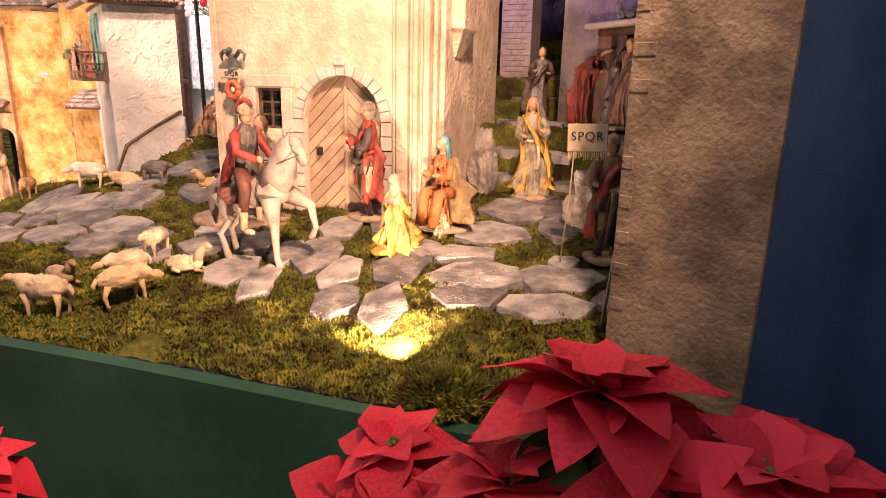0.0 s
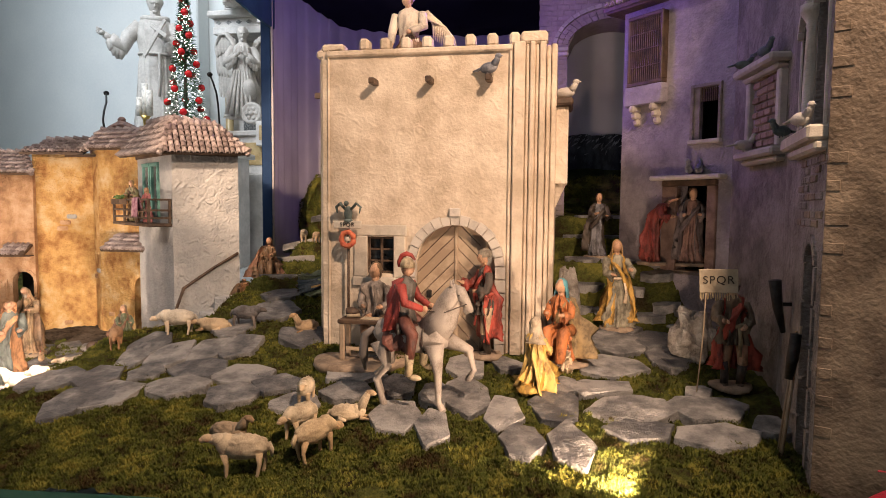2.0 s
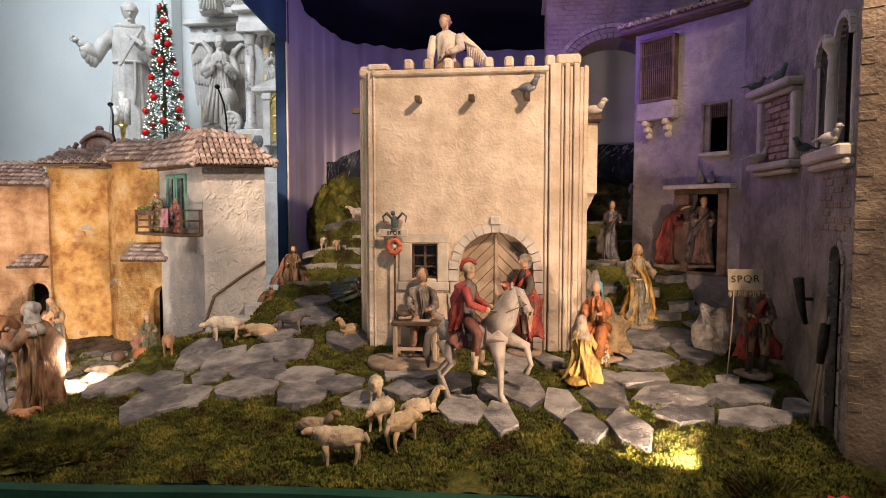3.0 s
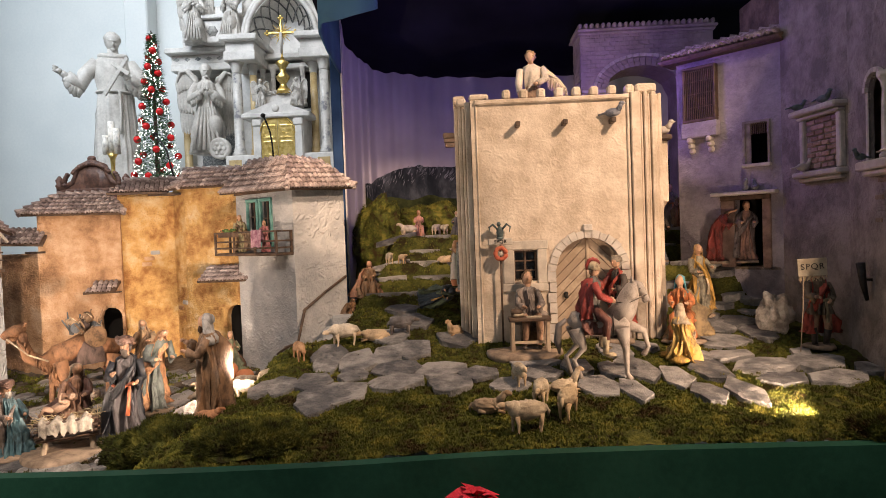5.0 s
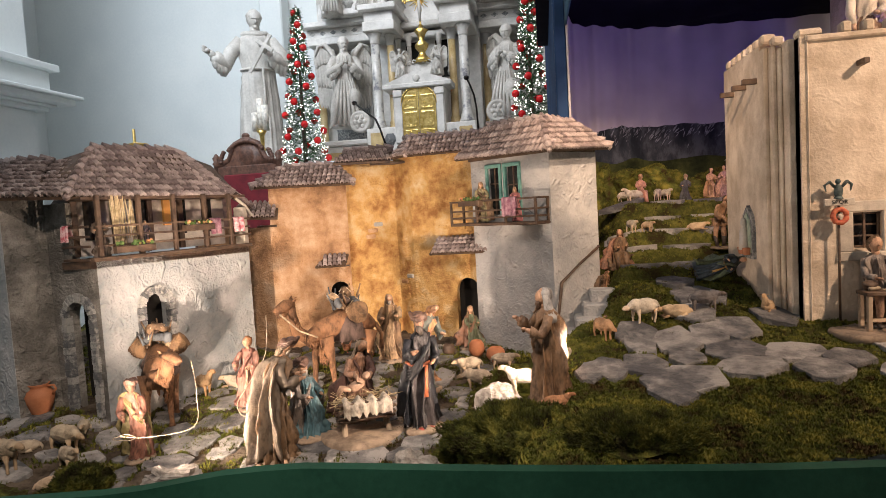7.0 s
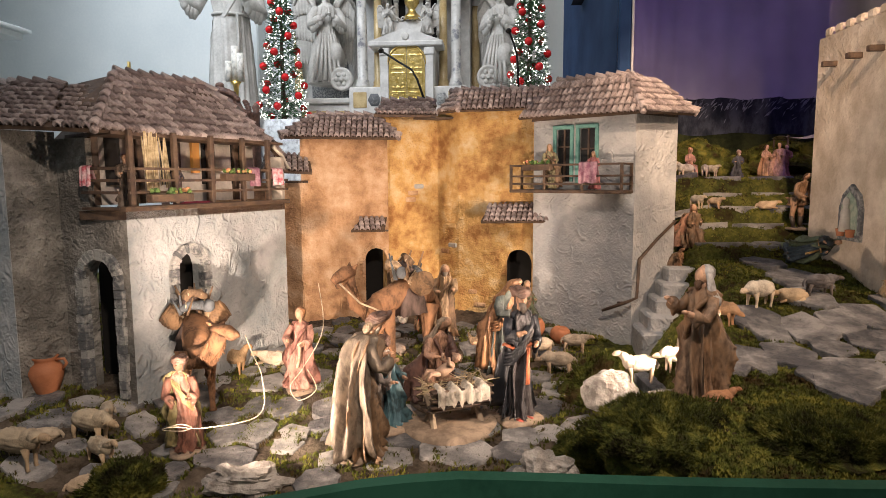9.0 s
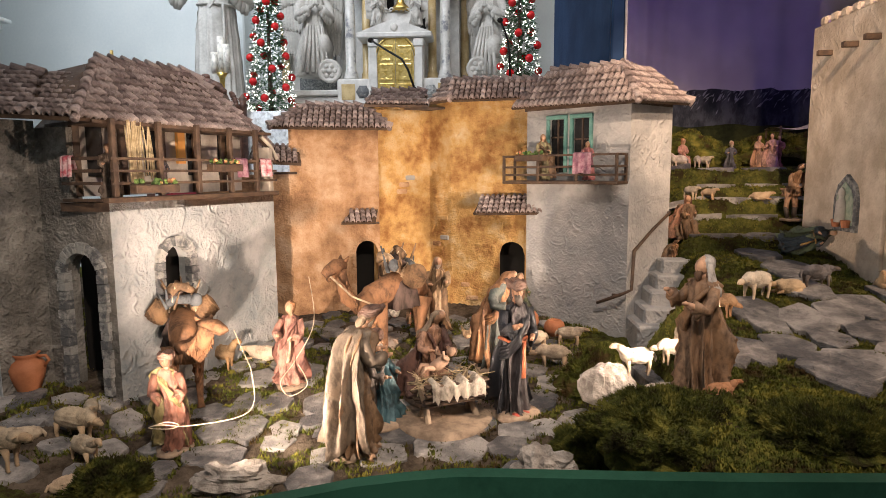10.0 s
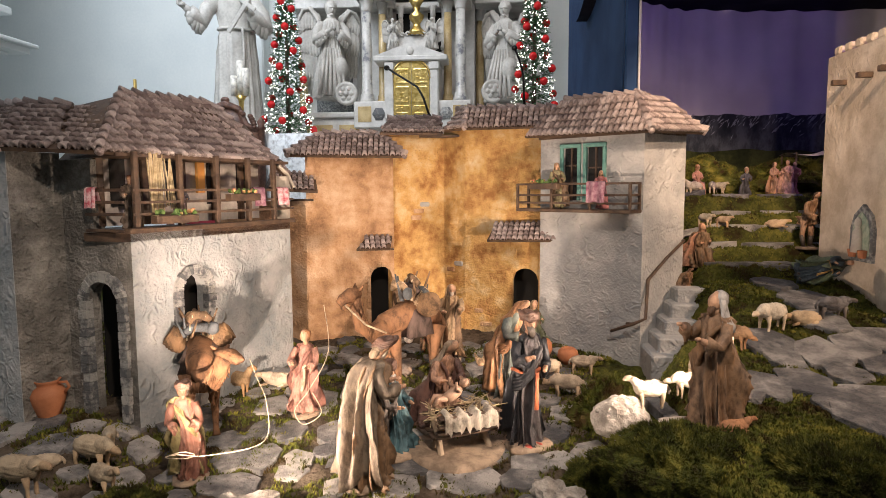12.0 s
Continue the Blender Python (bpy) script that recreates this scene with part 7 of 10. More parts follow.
figurine("man figure in a brown mantle on the hill", -1.07, 3.06, 0.17, 20, (0.44, 0.27, 0.17), (0.36, 0.20, 0.11), base=False)
figurine("woman figure in a mauve dress on the hill", -1.0, 3.08, 0.18, -20, (0.46, 0.28, 0.26), (0.48, 0.28, 0.20), base=False)
figurine("man figure in a dark red robe on the hill", -0.955, 3.10, 0.17, -20, (0.28, 0.11, 0.09), None, base=False)
# dolls on the balconies
figurine("small woman figure on the turquoise-windowed balcony", -2.215, 2.325, 0.185, 0, (0.30, 0.26, 0.14), BROWN, hood=(0.34, 0.22, 0.10), base=False, z=1.468)
figurine("small woman figure leaning over the balcony rail", -2.062, 2.212, 0.15, -20, (0.42, 0.16, 0.16), None, hood=(0.32, 0.20, 0.10), base=False, z=1.468)
figurine("small woman figure in dark dress in the loggia", -3.475, 1.725, 0.125, 50, (0.08, 0.07, 0.08), (0.34, 0.24, 0.26), hood=(0.10, 0.08, 0.07), base=False, z=1.44)
figurine("small figure with brown hair in the loggia corner", -3.568, 1.600, 0.165, 40, (0.16, 0.12, 0.09), None, (0.36, 0.17, 0.07), base=False, z=1.43)

# sheep
WHITE, FAWN = (0.62, 0.56, 0.46), (0.40, 0.24, 0.13)
sheep(-0.985, 1.035, 0.127, -75, colour=(0.48, 0.39, 0.27), look_up=0.25)
sheep(-0.93, 1.20, 0.115, -18, colour=(0.52, 0.43, 0.30), look_up=-0.1)
sheep(-0.865, 1.12, 0.123, 155, colour=(0.50, 0.38, 0.23), look_up=-0.3)
sheep(-0.85, 1.29, 0.102, 105, True, 1.2, (0.52, 0.42, 0.29), label="cream painted sheep figure lying with raised head")
sheep(-0.98, 1.345, 0.107, 10, colour=(0.56, 0.47, 0.34), look_up=0.2)
sheep(-1.09, 1.16, 0.107, 80, True, 0.9, (0.34, 0.25, 0.16), label="brown painted sheep figure lying on the moss")
sheep(-1.615, 1.75, 0.127, -62, colour=WHITE, look_up=-0.2)
sheep(-1.50, 1.785, 0.115, -75, True, 0.1, (0.52, 0.40, 0.26), label="cream sheep figure lying on a slate slab")
sheep(-1.405, 1.82, 0.111, 95, colour=(0.16, 0.15, 0.15), look_up=0.1, label="dark grey sheep figure standing on a slate slab")
sheep(-1.19, 1.84, 0.102, -30, True, 1.1, (0.46, 0.33, 0.20), label="tawny sheep figure lying by the tower corner")
sheep(-1.925, 1.515, 0.107, -95, colour=(0.40, 0.35, 0.28), look_up=-0.3, z=0.965, label="white sheep figure standing under the tall shepherd")
sheep(-2.03, 1.53, 0.115, -80, colour=(0.40, 0.35, 0.28), look_up=0.6, z=0.93, label="white sheep figure with raised head")
sheep(-1.88, 1.62, 0.098, 150, colour=(0.56, 0.48, 0.36), look_up=-0.2, z=0.985)
sheep(-1.765, 1.64, 0.102, 30, colour=FAWN, look_up=-0.4, label="brown lamb figure grazing on the bank")
sheep(-1.93, 1.20, 0.082, 100, True, 0.5, (0.36, 0.18, 0.09), z=0.99, label="russet dog figure lying at the shepherd's feet")
sheep(-3.52, 1.29, 0.139, 75, colour=(0.44, 0.36, 0.25), look_up=-0.2)
sheep(-3.45, 1.22, 0.111, 60, colour=(0.46, 0.38, 0.27), look_up=0.4)
sheep(-3.42, 1.12, 0.107, 120, True, 0.9, (0.48, 0.36, 0.24), label="cream sheep figure lying by a moss tuft")
sheep(-3.60, 1.13, 0.148, 80, colour=(0.36, 0.29, 0.20), look_up=0.1)
sheep(-3.56, 1.42, 0.098, 30, True, 0.2, (0.42, 0.36, 0.27), label="grey-white sheep figure lying by the arch")
sheep(-3.62, 1.24, 0.098, -60, True, 0.3, (0.44, 0.36, 0.26), label="cream sheep figure lying on the slabs")
sheep(-3.24, 1.92, 0.131, -90, True, 0.2, (0.60, 0.50, 0.38), label="white sheep figure lying by the blue wall")
sheep(-3.36, 1.84, 0.123, 70, colour=(0.42, 0.28, 0.15), look_up=0.9, label="tawny goat figure standing by the blue wall")
sheep(-2.27, 2.02, 0.115, -60, colour=(0.46, 0.38, 0.28), look_up=0.1)
sheep(-2.14, 2.08, 0.107, 80, colour=(0.40, 0.33, 0.25), look_up=0.2)
sheep(-2.22, 1.87, 0.123, -100, colour=(0.40, 0.33, 0.25), look_up=-0.3)
sheep(-2.80, 2.05, 0.098, 30, True, 0.3, (0.34, 0.28, 0.24), label="grey donkey-coloured sheep figure lying in the yard")
sheep(-1.47, 3.02, 0.107, -70, colour=WHITE, look_up=0.6, label="white sheep figure on the upper steps")
sheep(-1.50, 3.20, 0.090, 60, colour=WHITE, look_up=0.4, label="white sheep figure on the hill")
sheep(-1.32, 3.20, 0.098, 160, colour=WHITE, look_up=0.2, label="white sheep figure on the hill")
sheep(-1.27, 3.24, 0.090, 30, colour=WHITE, look_up=0.3, label="white sheep figure on the hill")
sheep(-1.54, 2.62, 0.090, 20, colour=(0.48, 0.42, 0.33), look_up=0.2, label="cream lamb figure on the alley steps")
sheep(-1.47, 2.60, 0.074, 40, colour=(0.48, 0.36, 0.24), look_up=0.3, label="tawny lamb figure on the alley steps")
sheep(-1.25, 2.60, 0.090, 60, True, 0.3, (0.46, 0.34, 0.22), label="tawny lamb figure lying on the alley steps")


def hen(x, y, turn, colour):
    g = Geo()
    g.ball((0, 0, 0.026), (0.013, 0.022, 0.016), 10, 8, 0, None, 0.15)
    g.tube([(0, -0.014, 0.032), (0, -0.022, 0.048)], [0.009, 0.006], 8, 0)
    g.ball((0, -0.024, 0.050), 0.007, 8, 6, 0)
    g.tube([(0, 0.015, 0.03), (0, 0.034, 0.052)], [0.011, 0.004], 7, 0, None, 0.5)
    g.ball((0, -0.024, 0.058), (0.002, 0.006, 0.004), 6, 5, 1)
    for s in (-1, 1):
        g.tube([(s * 0.006, 0, 0.015), (s * 0.006, 0, 0)], 0.002, 5, 1)
    at = pose(0, 0, 0, 0, 0, turn)
    g.v = [tuple(at @ Vector(p)) for p in g.v]
    ob = new("hen_figure", g.mesh("hen_figure", [paint(*colour), paint(0.5, 0.08, 0.05)], True))
    ob.location = (x, y, ground(x, y) + 0.004)
    tagged(ob, "small painted hen figure in the yard", "figurine", "hen figures")


hen(-2.83, 2.36, 70, (0.60, 0.54, 0.46))
hen(-2.90, 2.33, -30, (0.36, 0.16, 0.08))
hen(-2.52, 2.12, 40, (0.44, 0.30, 0.18))
hen(-2.76, 2.28, 20, (0.30, 0.18, 0.10))

# ---- clutter ----
def jug(x, y, h, turn, z=None):
    z = ground(x, y) if z is None else z
    t = thing("clay_jug", (x, y, z), "orange terracotta jug with two handles on the slabs", "jug")
    prof = [(0.18, 0.0), (0.22, 0.03), (0.36, 0.45), (0.40, 0.66), (0.33, 0.80), (0.24, 0.86), (0.24, 0.92), (0.30, 1.0), (0.26, 1.0), (0.20, 0.93), (0.18, 0.86)]
    part("body", Geo().lathe([(r * h, z + q * h) for r, q in prof], 24, 0, Matrix.Translation((x, y, 0))), CLAY, t, "", True)
    at = pose(x, y, z, 0, 0, turn)
    for s in (-1, 1):
        part("handle", Geo().tube([at @ Vector((s * 0.25 * h, 0, 0.92 * h)), at @ Vector((s * 0.44 * h, 0, 0.93 * h)), at @ Vector((s * 0.50 * h, 0, 0.82 * h)), at @ Vector((s * 0.38 * h, 0, 0.66 * h))], 0.035 * h, 8), CLAY, t, "", True)


jug(-3.80, 1.50, 0.125, 10, 0.862)


def pot(x, y, r, h, label, m):
    z = ground(x, y)
    g = Geo().lathe([(r * 0.6, 0), (r, h * 0.45), (r * 0.9, h * 0.8), (r * 0.6, h), (r * 0.5, h), (r * 0.45, h * 0.8)], 18)
    ob = new("clay_pot", g.mesh("clay_pot", m, True))
    ob.location = (x, y, z)
    tagged(ob, label, "pot", "clay pots")


pot(-2.18, 2.20, 0.042, 0.062, "round brown clay pot by the grey house", CLAY)
pot(-2.27, 2.26, 0.036, 0.075, "round brown clay pot by the grey house", CLAY)
pot(-2.40, 2.28, 0.030, 0.055, "dark clay pot in the yard", DARKWOOD)
POROUS = mat("porous_rock", (0.18, 0.16, 0.14), (0.44, 0.41, 0.37), 24, 0.9, 1.0, 60, dist=0.008)


def rock(x, y, z, r, label, seed, material=None, rough=0.55):
    g = Geo().ball((0, 0, 0), r, 34, 22)
    for k, p in enumerate(g.v):
        q = Vector(p)
        d = Vector((q.x / r[0], q.y / r[1], q.z / r[2]))
        n = noise.noise(d * 1.6 + Vector((seed, 0, 0))) * rough + noise.noise(d * 4 + Vector((0, seed, 0))) * rough * 0.45 + noise.noise(d * 10) * rough * 0.16
        g.v[k] = tuple(q * (1 + n))
    ob = new("rock", g.mesh("rock", material or POROUS, False))
    ob.location = (x, y, z)
    tagged(ob, label, "rock", "loose rocks")


rock(0.036, 1.79, 1.175, (0.055, 0.045, 0.085), "pale porous rock standing on the slabs", 2)
rock(-0.325, 2.06, 1.22, (0.042, 0.04, 0.12), "tall pale rock beside the tower", 5, None, 0.35)
rock(-2.11, 1.52, 0.90, (0.075, 0.04, 0.065), "pale flat-topped rock in the moss bank", 7, None, 0.3)
rock(-2.32, 1.19, 0.82, (0.075, 0.045, 0.05), "grey weathered rock at the front of the yard", 9)
rock(-3.05, 1.16, 0.79, (0.10, 0.045, 0.035), "grey weathered rock at the front of the yard", 12)
rock(-2.86, 1.10, 0.785, (0.035, 0.025, 0.025), "small grey stone at the front of the yard", 13, None, 0.2)
rock(-1.97, 1.40, 0.93, (0.075, 0.05, 0.02), "flat pale rock in the moss bank", 17, PALE, 0.25)


def wall_arms():
    """Dark quiver and a few lances against the palace wall, and a torch holder."""
    t = thing("lance_bundle", (0.13, 1.40, 1.08), "bundle of lances with a dark quiver leaning on the palace wall", "weapons")
    for k, dy in enumerate((0.0, 0.012, -0.010)):
        tube_part("lance", [(0.118, 1.285 + dy, ground(0.1, 1.28)), (0.142, 1.28 + dy, 1.28 + 0.015 * k)], 0.003, WOOD, t)
    part("quiver", Geo().tube([(0.120, 1.262, 1.20), (0.126, 1.262, 1.245), (0.130, 1.26, 1.295)], [0.008, 0.012, 0.011], 10), IRON, t, "black quiver", True)
    q = thing("wall_torch", (0.15, 1.55, 1.30), "black iron torch holder fixed to the palace wall", "torch")
    part("holder", Geo().tube([(0.168, 1.452, 1.262), (0.152, 1.446, 1.32), (0.142, 1.442, 1.385)], [0.006, 0.011, 0.014], 9), IRON, q, "", True)
    part("bracket", Geo().box(0.15, 1.444, 1.325, 0.19, 1.452, 1.333), IRON, q)


wall_arms()


def rope(pts, r, label):
    P = [Vector(p) for p in pts]
    line = []
    for k in range(len(P) - 1):
        p0, p1, p2, p3 = P[max(0, k - 1)], P[k], P[k + 1], P[min(len(P) - 1, k + 2)]
        for j in range(6):
            t = j / 6
            line.append(0.5 * (2 * p1 + (p2 - p0) * t + (2 * p0 - 5 * p1 + 4 * p2 - p3) * t * t + (3 * p1 - p0 - 3 * p2 + p3) * t ** 3))
    g = Geo().tube(line + [P[-1]], r, 6)
    solid("rope", g, paint(0.62, 0.52, 0.38), label, "rope", pts[0], smooth=True)


rope([(-3.26, 1.20, 0.90), (-3.22, 1.19, 0.915), (-3.20, 1.21, 0.90), (-3.23, 1.22, 0.885), (-3.27, 1.20, 0.895), (-3.23, 1.185, 0.91), (-3.17, 1.22, 0.895), (-3.06, 1.30, 0.90), (-3.06, 1.33, 0.99), (-3.12, 1.42, 1.03), (-3.16, 1.47, 1.07)], 0.0013, "pale rope from the servant figure to the camel")
rope([(-3.02, 1.60, 0.93), (-3.0, 1.62, 0.86), (-3.05, 1.60, 0.83), (-3.08, 1.61, 0.87), (-3.03, 1.60, 0.94), (-2.99, 1.68, 1.04), (-3.035, 1.80, 1.165)], 0.0014, "pale rope from the boy figure to the camel")


# ---- slate paving ----
paving = thing("paving", (-1.5, 1.5, 1.0), "irregular grey slate slabs laid in moss", "paving", kind="structure")
SLABS = [0]


def slab(x, y, rx, ry, turn):
    """One uneven slab, tilted a little, its top worn."""
    SLABS[0] += 1
    if x > -1.3 and y < 1.95:
        x, y = x + 0.012, y + 0.018
    rnd = random.Random(SLABS[0] * 7)
    n = rnd.choice((5, 6, 6, 7))
    a0 = rnd.uniform(0, 1)
    ring = []
    for k in range(n):
        a = a0 + 2 * math.pi * (k + rnd.uniform(-0.22, 0.22)) / n
        q = rnd.uniform(0.95, 1.11)
        ring.append((rx * q * math.cos(a), ry * q * math.sin(a)))
    ring2 = []
    for k in range(n):
        p, q = ring[k], ring[(k + 1) % n]
        for s in (0.05, 0.35, 0.65, 0.95):
            ring2.append((p[0] + (q[0] - p[0]) * s + rnd.uniform(-0.002, 0.002), p[1] + (q[1] - p[1]) * s + rnd.uniform(-0.002, 0.002)))
    m = len(ring2)
    c, s_ = math.cos(radians(turn)), math.sin(radians(turn))
    e = 0.03
    dx, dy = (ground(x + e, y) - ground(x - e, y)) / (2 * e), (ground(x, y + e) - ground(x, y - e)) / (2 * e)
    dx, dy = max(-0.25, min(0.25, dx)) + rnd.uniform(-0.03, 0.03), max(-0.25, min(0.25, dy)) + rnd.uniform(-0.03, 0.03)
    z0 = ground(x, y) + 0.005
    g = Geo()
    for f_, lift in ((1.01, -0.02), (1.0, 0.0075), (0.98, 0.0095), (0.5, 0.0105)):
        for u, v in ring2:
            X, Y = f_ * (u * c - v * s_), f_ * (u * s_ + v * c)
            g.v.append((x + X, y + Y, z0 + lift + dx * X + dy * Y + 0.003 * noise.noise(Vector((x + X, y + Y, 0)) * 25)))
    g.v.append((x, y, z0 + 0.0105))
    for r in range(3):
        g.f += [(r * m + k, r * m + (k + 1) % m, (r + 1) * m + (k + 1) % m, (r + 1) * m + k) for k in range(m)]
    g.f += [(3 * m + k, 3 * m + (k + 1) % m, 4 * m) for k in range(m)]
    g.m = [0] * len(g.f)
    ob = part("paving_slab", g, SLATE, paving)
    ob["place"] = (x, y, max(rx, ry))


slab(-0.745, 1.299, 0.066, 0.096, 11)
slab(-0.648, 1.254, 0.046, 0.091, 11)
slab(-0.591, 1.426, 0.062, 0.115, 10)
slab(-0.492, 1.346, 0.052, 0.095, 10)
slab(-0.436, 1.227, 0.052, 0.073, 10)
slab(-0.328, 1.231, 0.057, 0.100, 11)
slab(-0.360, 1.406, 0.073, 0.092, 11)
slab(-0.250, 1.532, 0.090, 0.053, 11)
slab(-0.179, 1.411, 0.113, 0.076, 11)
slab(-0.172, 1.320, 0.088, 0.056, 11)
slab(-0.006, 1.316, 0.097, 0.053, 10)
slab(0.002, 1.454, 0.102, 0.075, 11)
slab(0.124, 1.380, 0.050, 0.048, 10)
slab(-0.374, 1.530, 0.069, 0.069, 10)
slab(-0.211, 1.677, 0.100, 0.081, 10)
slab(-0.045, 1.761, 0.064, 0.088, 10)
slab(-0.188, 1.872, 0.103, 0.113, 10)
slab(-0.789, 1.463, 0.055, 0.080, 10)
slab(-0.676, 1.427, 0.046, 0.070, 10)
slab(-0.924, 1.518, 0.094, 0.057, 11)
slab(-0.913, 1.412, 0.071, 0.059, 11)
slab(-1.025, 1.328, 0.068, 0.059, 10)
slab(-1.212, 1.351, 0.075, 0.070, 10)
slab(-1.115, 1.427, 0.075, 0.060, 10)
slab(-1.249, 1.469, 0.094, 0.064, 10)
slab(-1.380, 1.397, 0.095, 0.066, 7)
slab(-1.394, 1.514, 0.093, 0.072, 6)
slab(-1.338, 1.667, 0.075, 0.093, 8)
slab(-1.197, 1.768, 0.083, 0.092, 10)
slab(-1.380, 1.974, 0.096, 0.097, 5)
slab(-1.439, 1.808, 0.075, 0.098, 3)
slab(-1.436, 1.636, 0.064, 0.084, 5)
slab(-1.540, 1.600, 0.079, 0.094, 4)
slab(-1.652, 1.607, 0.059, 0.115, 7)
slab(-1.536, 1.481, 0.056, 0.066, 5)
slab(-1.669, 1.437, 0.076, 0.089, 8)
slab(-1.543, 1.332, 0.091, 0.097, 5)
slab(-1.624, 1.269, 0.065, 0.107, 7)
slab(-0.938, 1.607, 0.075, 0.053, 10)
slab(-0.621, 1.616, 0.061, 0.088, 10)
slab(-0.511, 1.650, 0.053, 0.055, 10)
slab(-0.005, 1.537, 0.036, 0.038, 10)
slab(-0.061, 1.909, 0.074, 0.074, 10)
slab(-1.657, 1.660, 0.071, 0.095, 1)
slab(-1.771, 1.415, 0.057, 0.081, 5)
slab(-1.593, 1.322, 0.096, 0.091, 2)
slab(-2.547, 1.359, 0.104, 0.074, 1)
slab(-2.727, 1.306, 0.088, 0.061, 1)
slab(-2.711, 1.410, 0.086, 0.053, 0)
slab(-2.398, 1.356, 0.059, 0.052, 3)
slab(-2.362, 1.444, 0.062, 0.049, 1)
slab(-2.291, 1.456, 0.047, 0.054, 1)
slab(-3.156, 1.285, 0.086, 0.062, 1)
slab(-3.255, 1.515, 0.059, 0.056, 0)
slab(-3.197, 1.411, 0.056, 0.069, 2)
slab(-3.118, 1.423, 0.055, 0.079, 1)
slab(-3.007, 1.356, 0.046, 0.049, 0)
slab(-3.177, 1.577, 0.044, 0.071, 0)
slab(-3.088, 1.582, 0.051, 0.066, 1)
slab(-3.009, 1.421, 0.046, 0.048, -0)
slab(-2.855, 1.301, 0.055, 0.049, 2)
slab(-3.823, 1.391, 0.042, 0.080, 1)
slab(-3.776, 1.440, 0.059, 0.064, 1)
slab(-3.660, 1.333, 0.045, 0.062, 14)
slab(-3.706, 1.259, 0.047, 0.089, 5)
slab(-3.594, 1.361, 0.052, 0.048, 27)
slab(-3.548, 1.486, 0.050, 0.053, 31)
slab(-3.456, 1.419, 0.044, 0.066, 26)
slab(-3.579, 1.134, 0.059, 0.052, 24)
slab(-3.547, 1.249, 0.040, 0.034, 28)
slab(-1.968, 1.553, 0.141, 0.027, -75)
slab(-1.819, 1.393, 0.046, 0.064, -18)
slab(-2.733, 1.743, 0.056, 0.087, 1)
slab(-2.940, 1.581, 0.070, 0.076, 1)
slab(-2.704, 1.558, 0.059, 0.062, 1)
slab(-2.511, 1.746, 0.055, 0.087, 2)
slab(-2.295, 1.628, 0.060, 0.076, 1)
slab(-3.201, 1.749, 0.068, 0.081, -0)
slab(-3.047, 1.785, 0.058, 0.093, 2)
slab(-2.388, 1.987, 0.061, 0.108, 0)
slab(-2.674, 1.946, 0.061, 0.091, 0)
slab(-2.930, 1.881, 0.081, 0.102, -0)
slab(-3.372, 1.615, 0.060, 0.071, 10)
slab(-1.348, 2.325, 0.075, 0.027, 0)
slab(-1.431, 2.173, 0.084, 0.099, -3)
slab(-1.398, 2.024, 0.087, 0.072, -5)
slab(-0.146, 2.016, 0.075, 0.059, 8)
slab(-0.148, 2.212, 0.033, 0.013, 1)
slab(0.006, 2.194, 0.058, 0.022, 1)


# treads of the steps before the lilac house and the gate
for x, y, rx, ry, turn in ((-0.29, 2.125, 0.06, 0.022, 0), (-0.17, 2.12, 0.065, 0.022, 3), (-0.05, 2.095, 0.06, 0.022, -8), (0.06, 2.035, 0.06, 0.02, -22), (-0.26, 2.165, 0.07, 0.022, 2), (-0.12, 2.155, 0.07, 0.022, -4), (0.0, 2.10, 0.055, 0.02, -16), (-0.27, 2.27, 0.07, 0.06, 5), (-0.14, 2.25, 0.06, 0.05, 0), (-0.02, 2.155, 0.06, 0.03, -30), (0.07, 2.085, 0.05, 0.025, -35), (-0.27, 2.53, 0.07, 0.04, 0), (-0.14, 2.53, 0.06, 0.04, 4), (-0.22, 2.66, 0.08, 0.05, 0), (-0.06, 2.66, 0.075, 0.05, 3), (-0.14, 2.78, 0.09, 0.05, 0)):
    slab(x, y, rx, ry, turn)

# long treads on the alley steps
rnd_tread = random.Random(23)
for y in (2.35, 2.52, 2.64, 2.80, 2.98):
    x = -1.66 + rnd_tread.uniform(-0.03, 0.03)
    while x < -0.98:
        w = rnd_tread.uniform(0.075, 0.12)
        slab(x + w, y + rnd_tread.uniform(-0.015, 0.015), w, rnd_tread.uniform(0.035, 0.050), rnd_tread.uniform(-5, 5))
        x += 2 * w * rnd_tread.uniform(1.0, 1.25)

# smaller slabs that close the yard between the large ones
LAID = [tuple(o["place"]) for o in paving.children]
rnd_yard = random.Random(17)
for k in range(1500):
    x, y = rnd_yard.uniform(-4.0, -2.18), rnd_yard.uniform(1.12, 2.42)
    r = rnd_yard.uniform(0.042, 0.078)
    if y > board_y(x) + 0.1 and all(math.hypot(x - p, y - q) > 0.86 * (r + s) for p, q, s in LAID):
        if not (y > 2.44 + 0.2 * (x + 2.9) or (x < -3.2 and (y - 1.475) > 2.4 * (x + 3.54) - 0.06 and x > -3.6) or (x < -3.5 and y > 1.5)):
            slab(x, y, r, r * rnd_yard.uniform(0.7, 1.0), rnd_yard.uniform(0, 180))
            LAID.append((x, y, r))

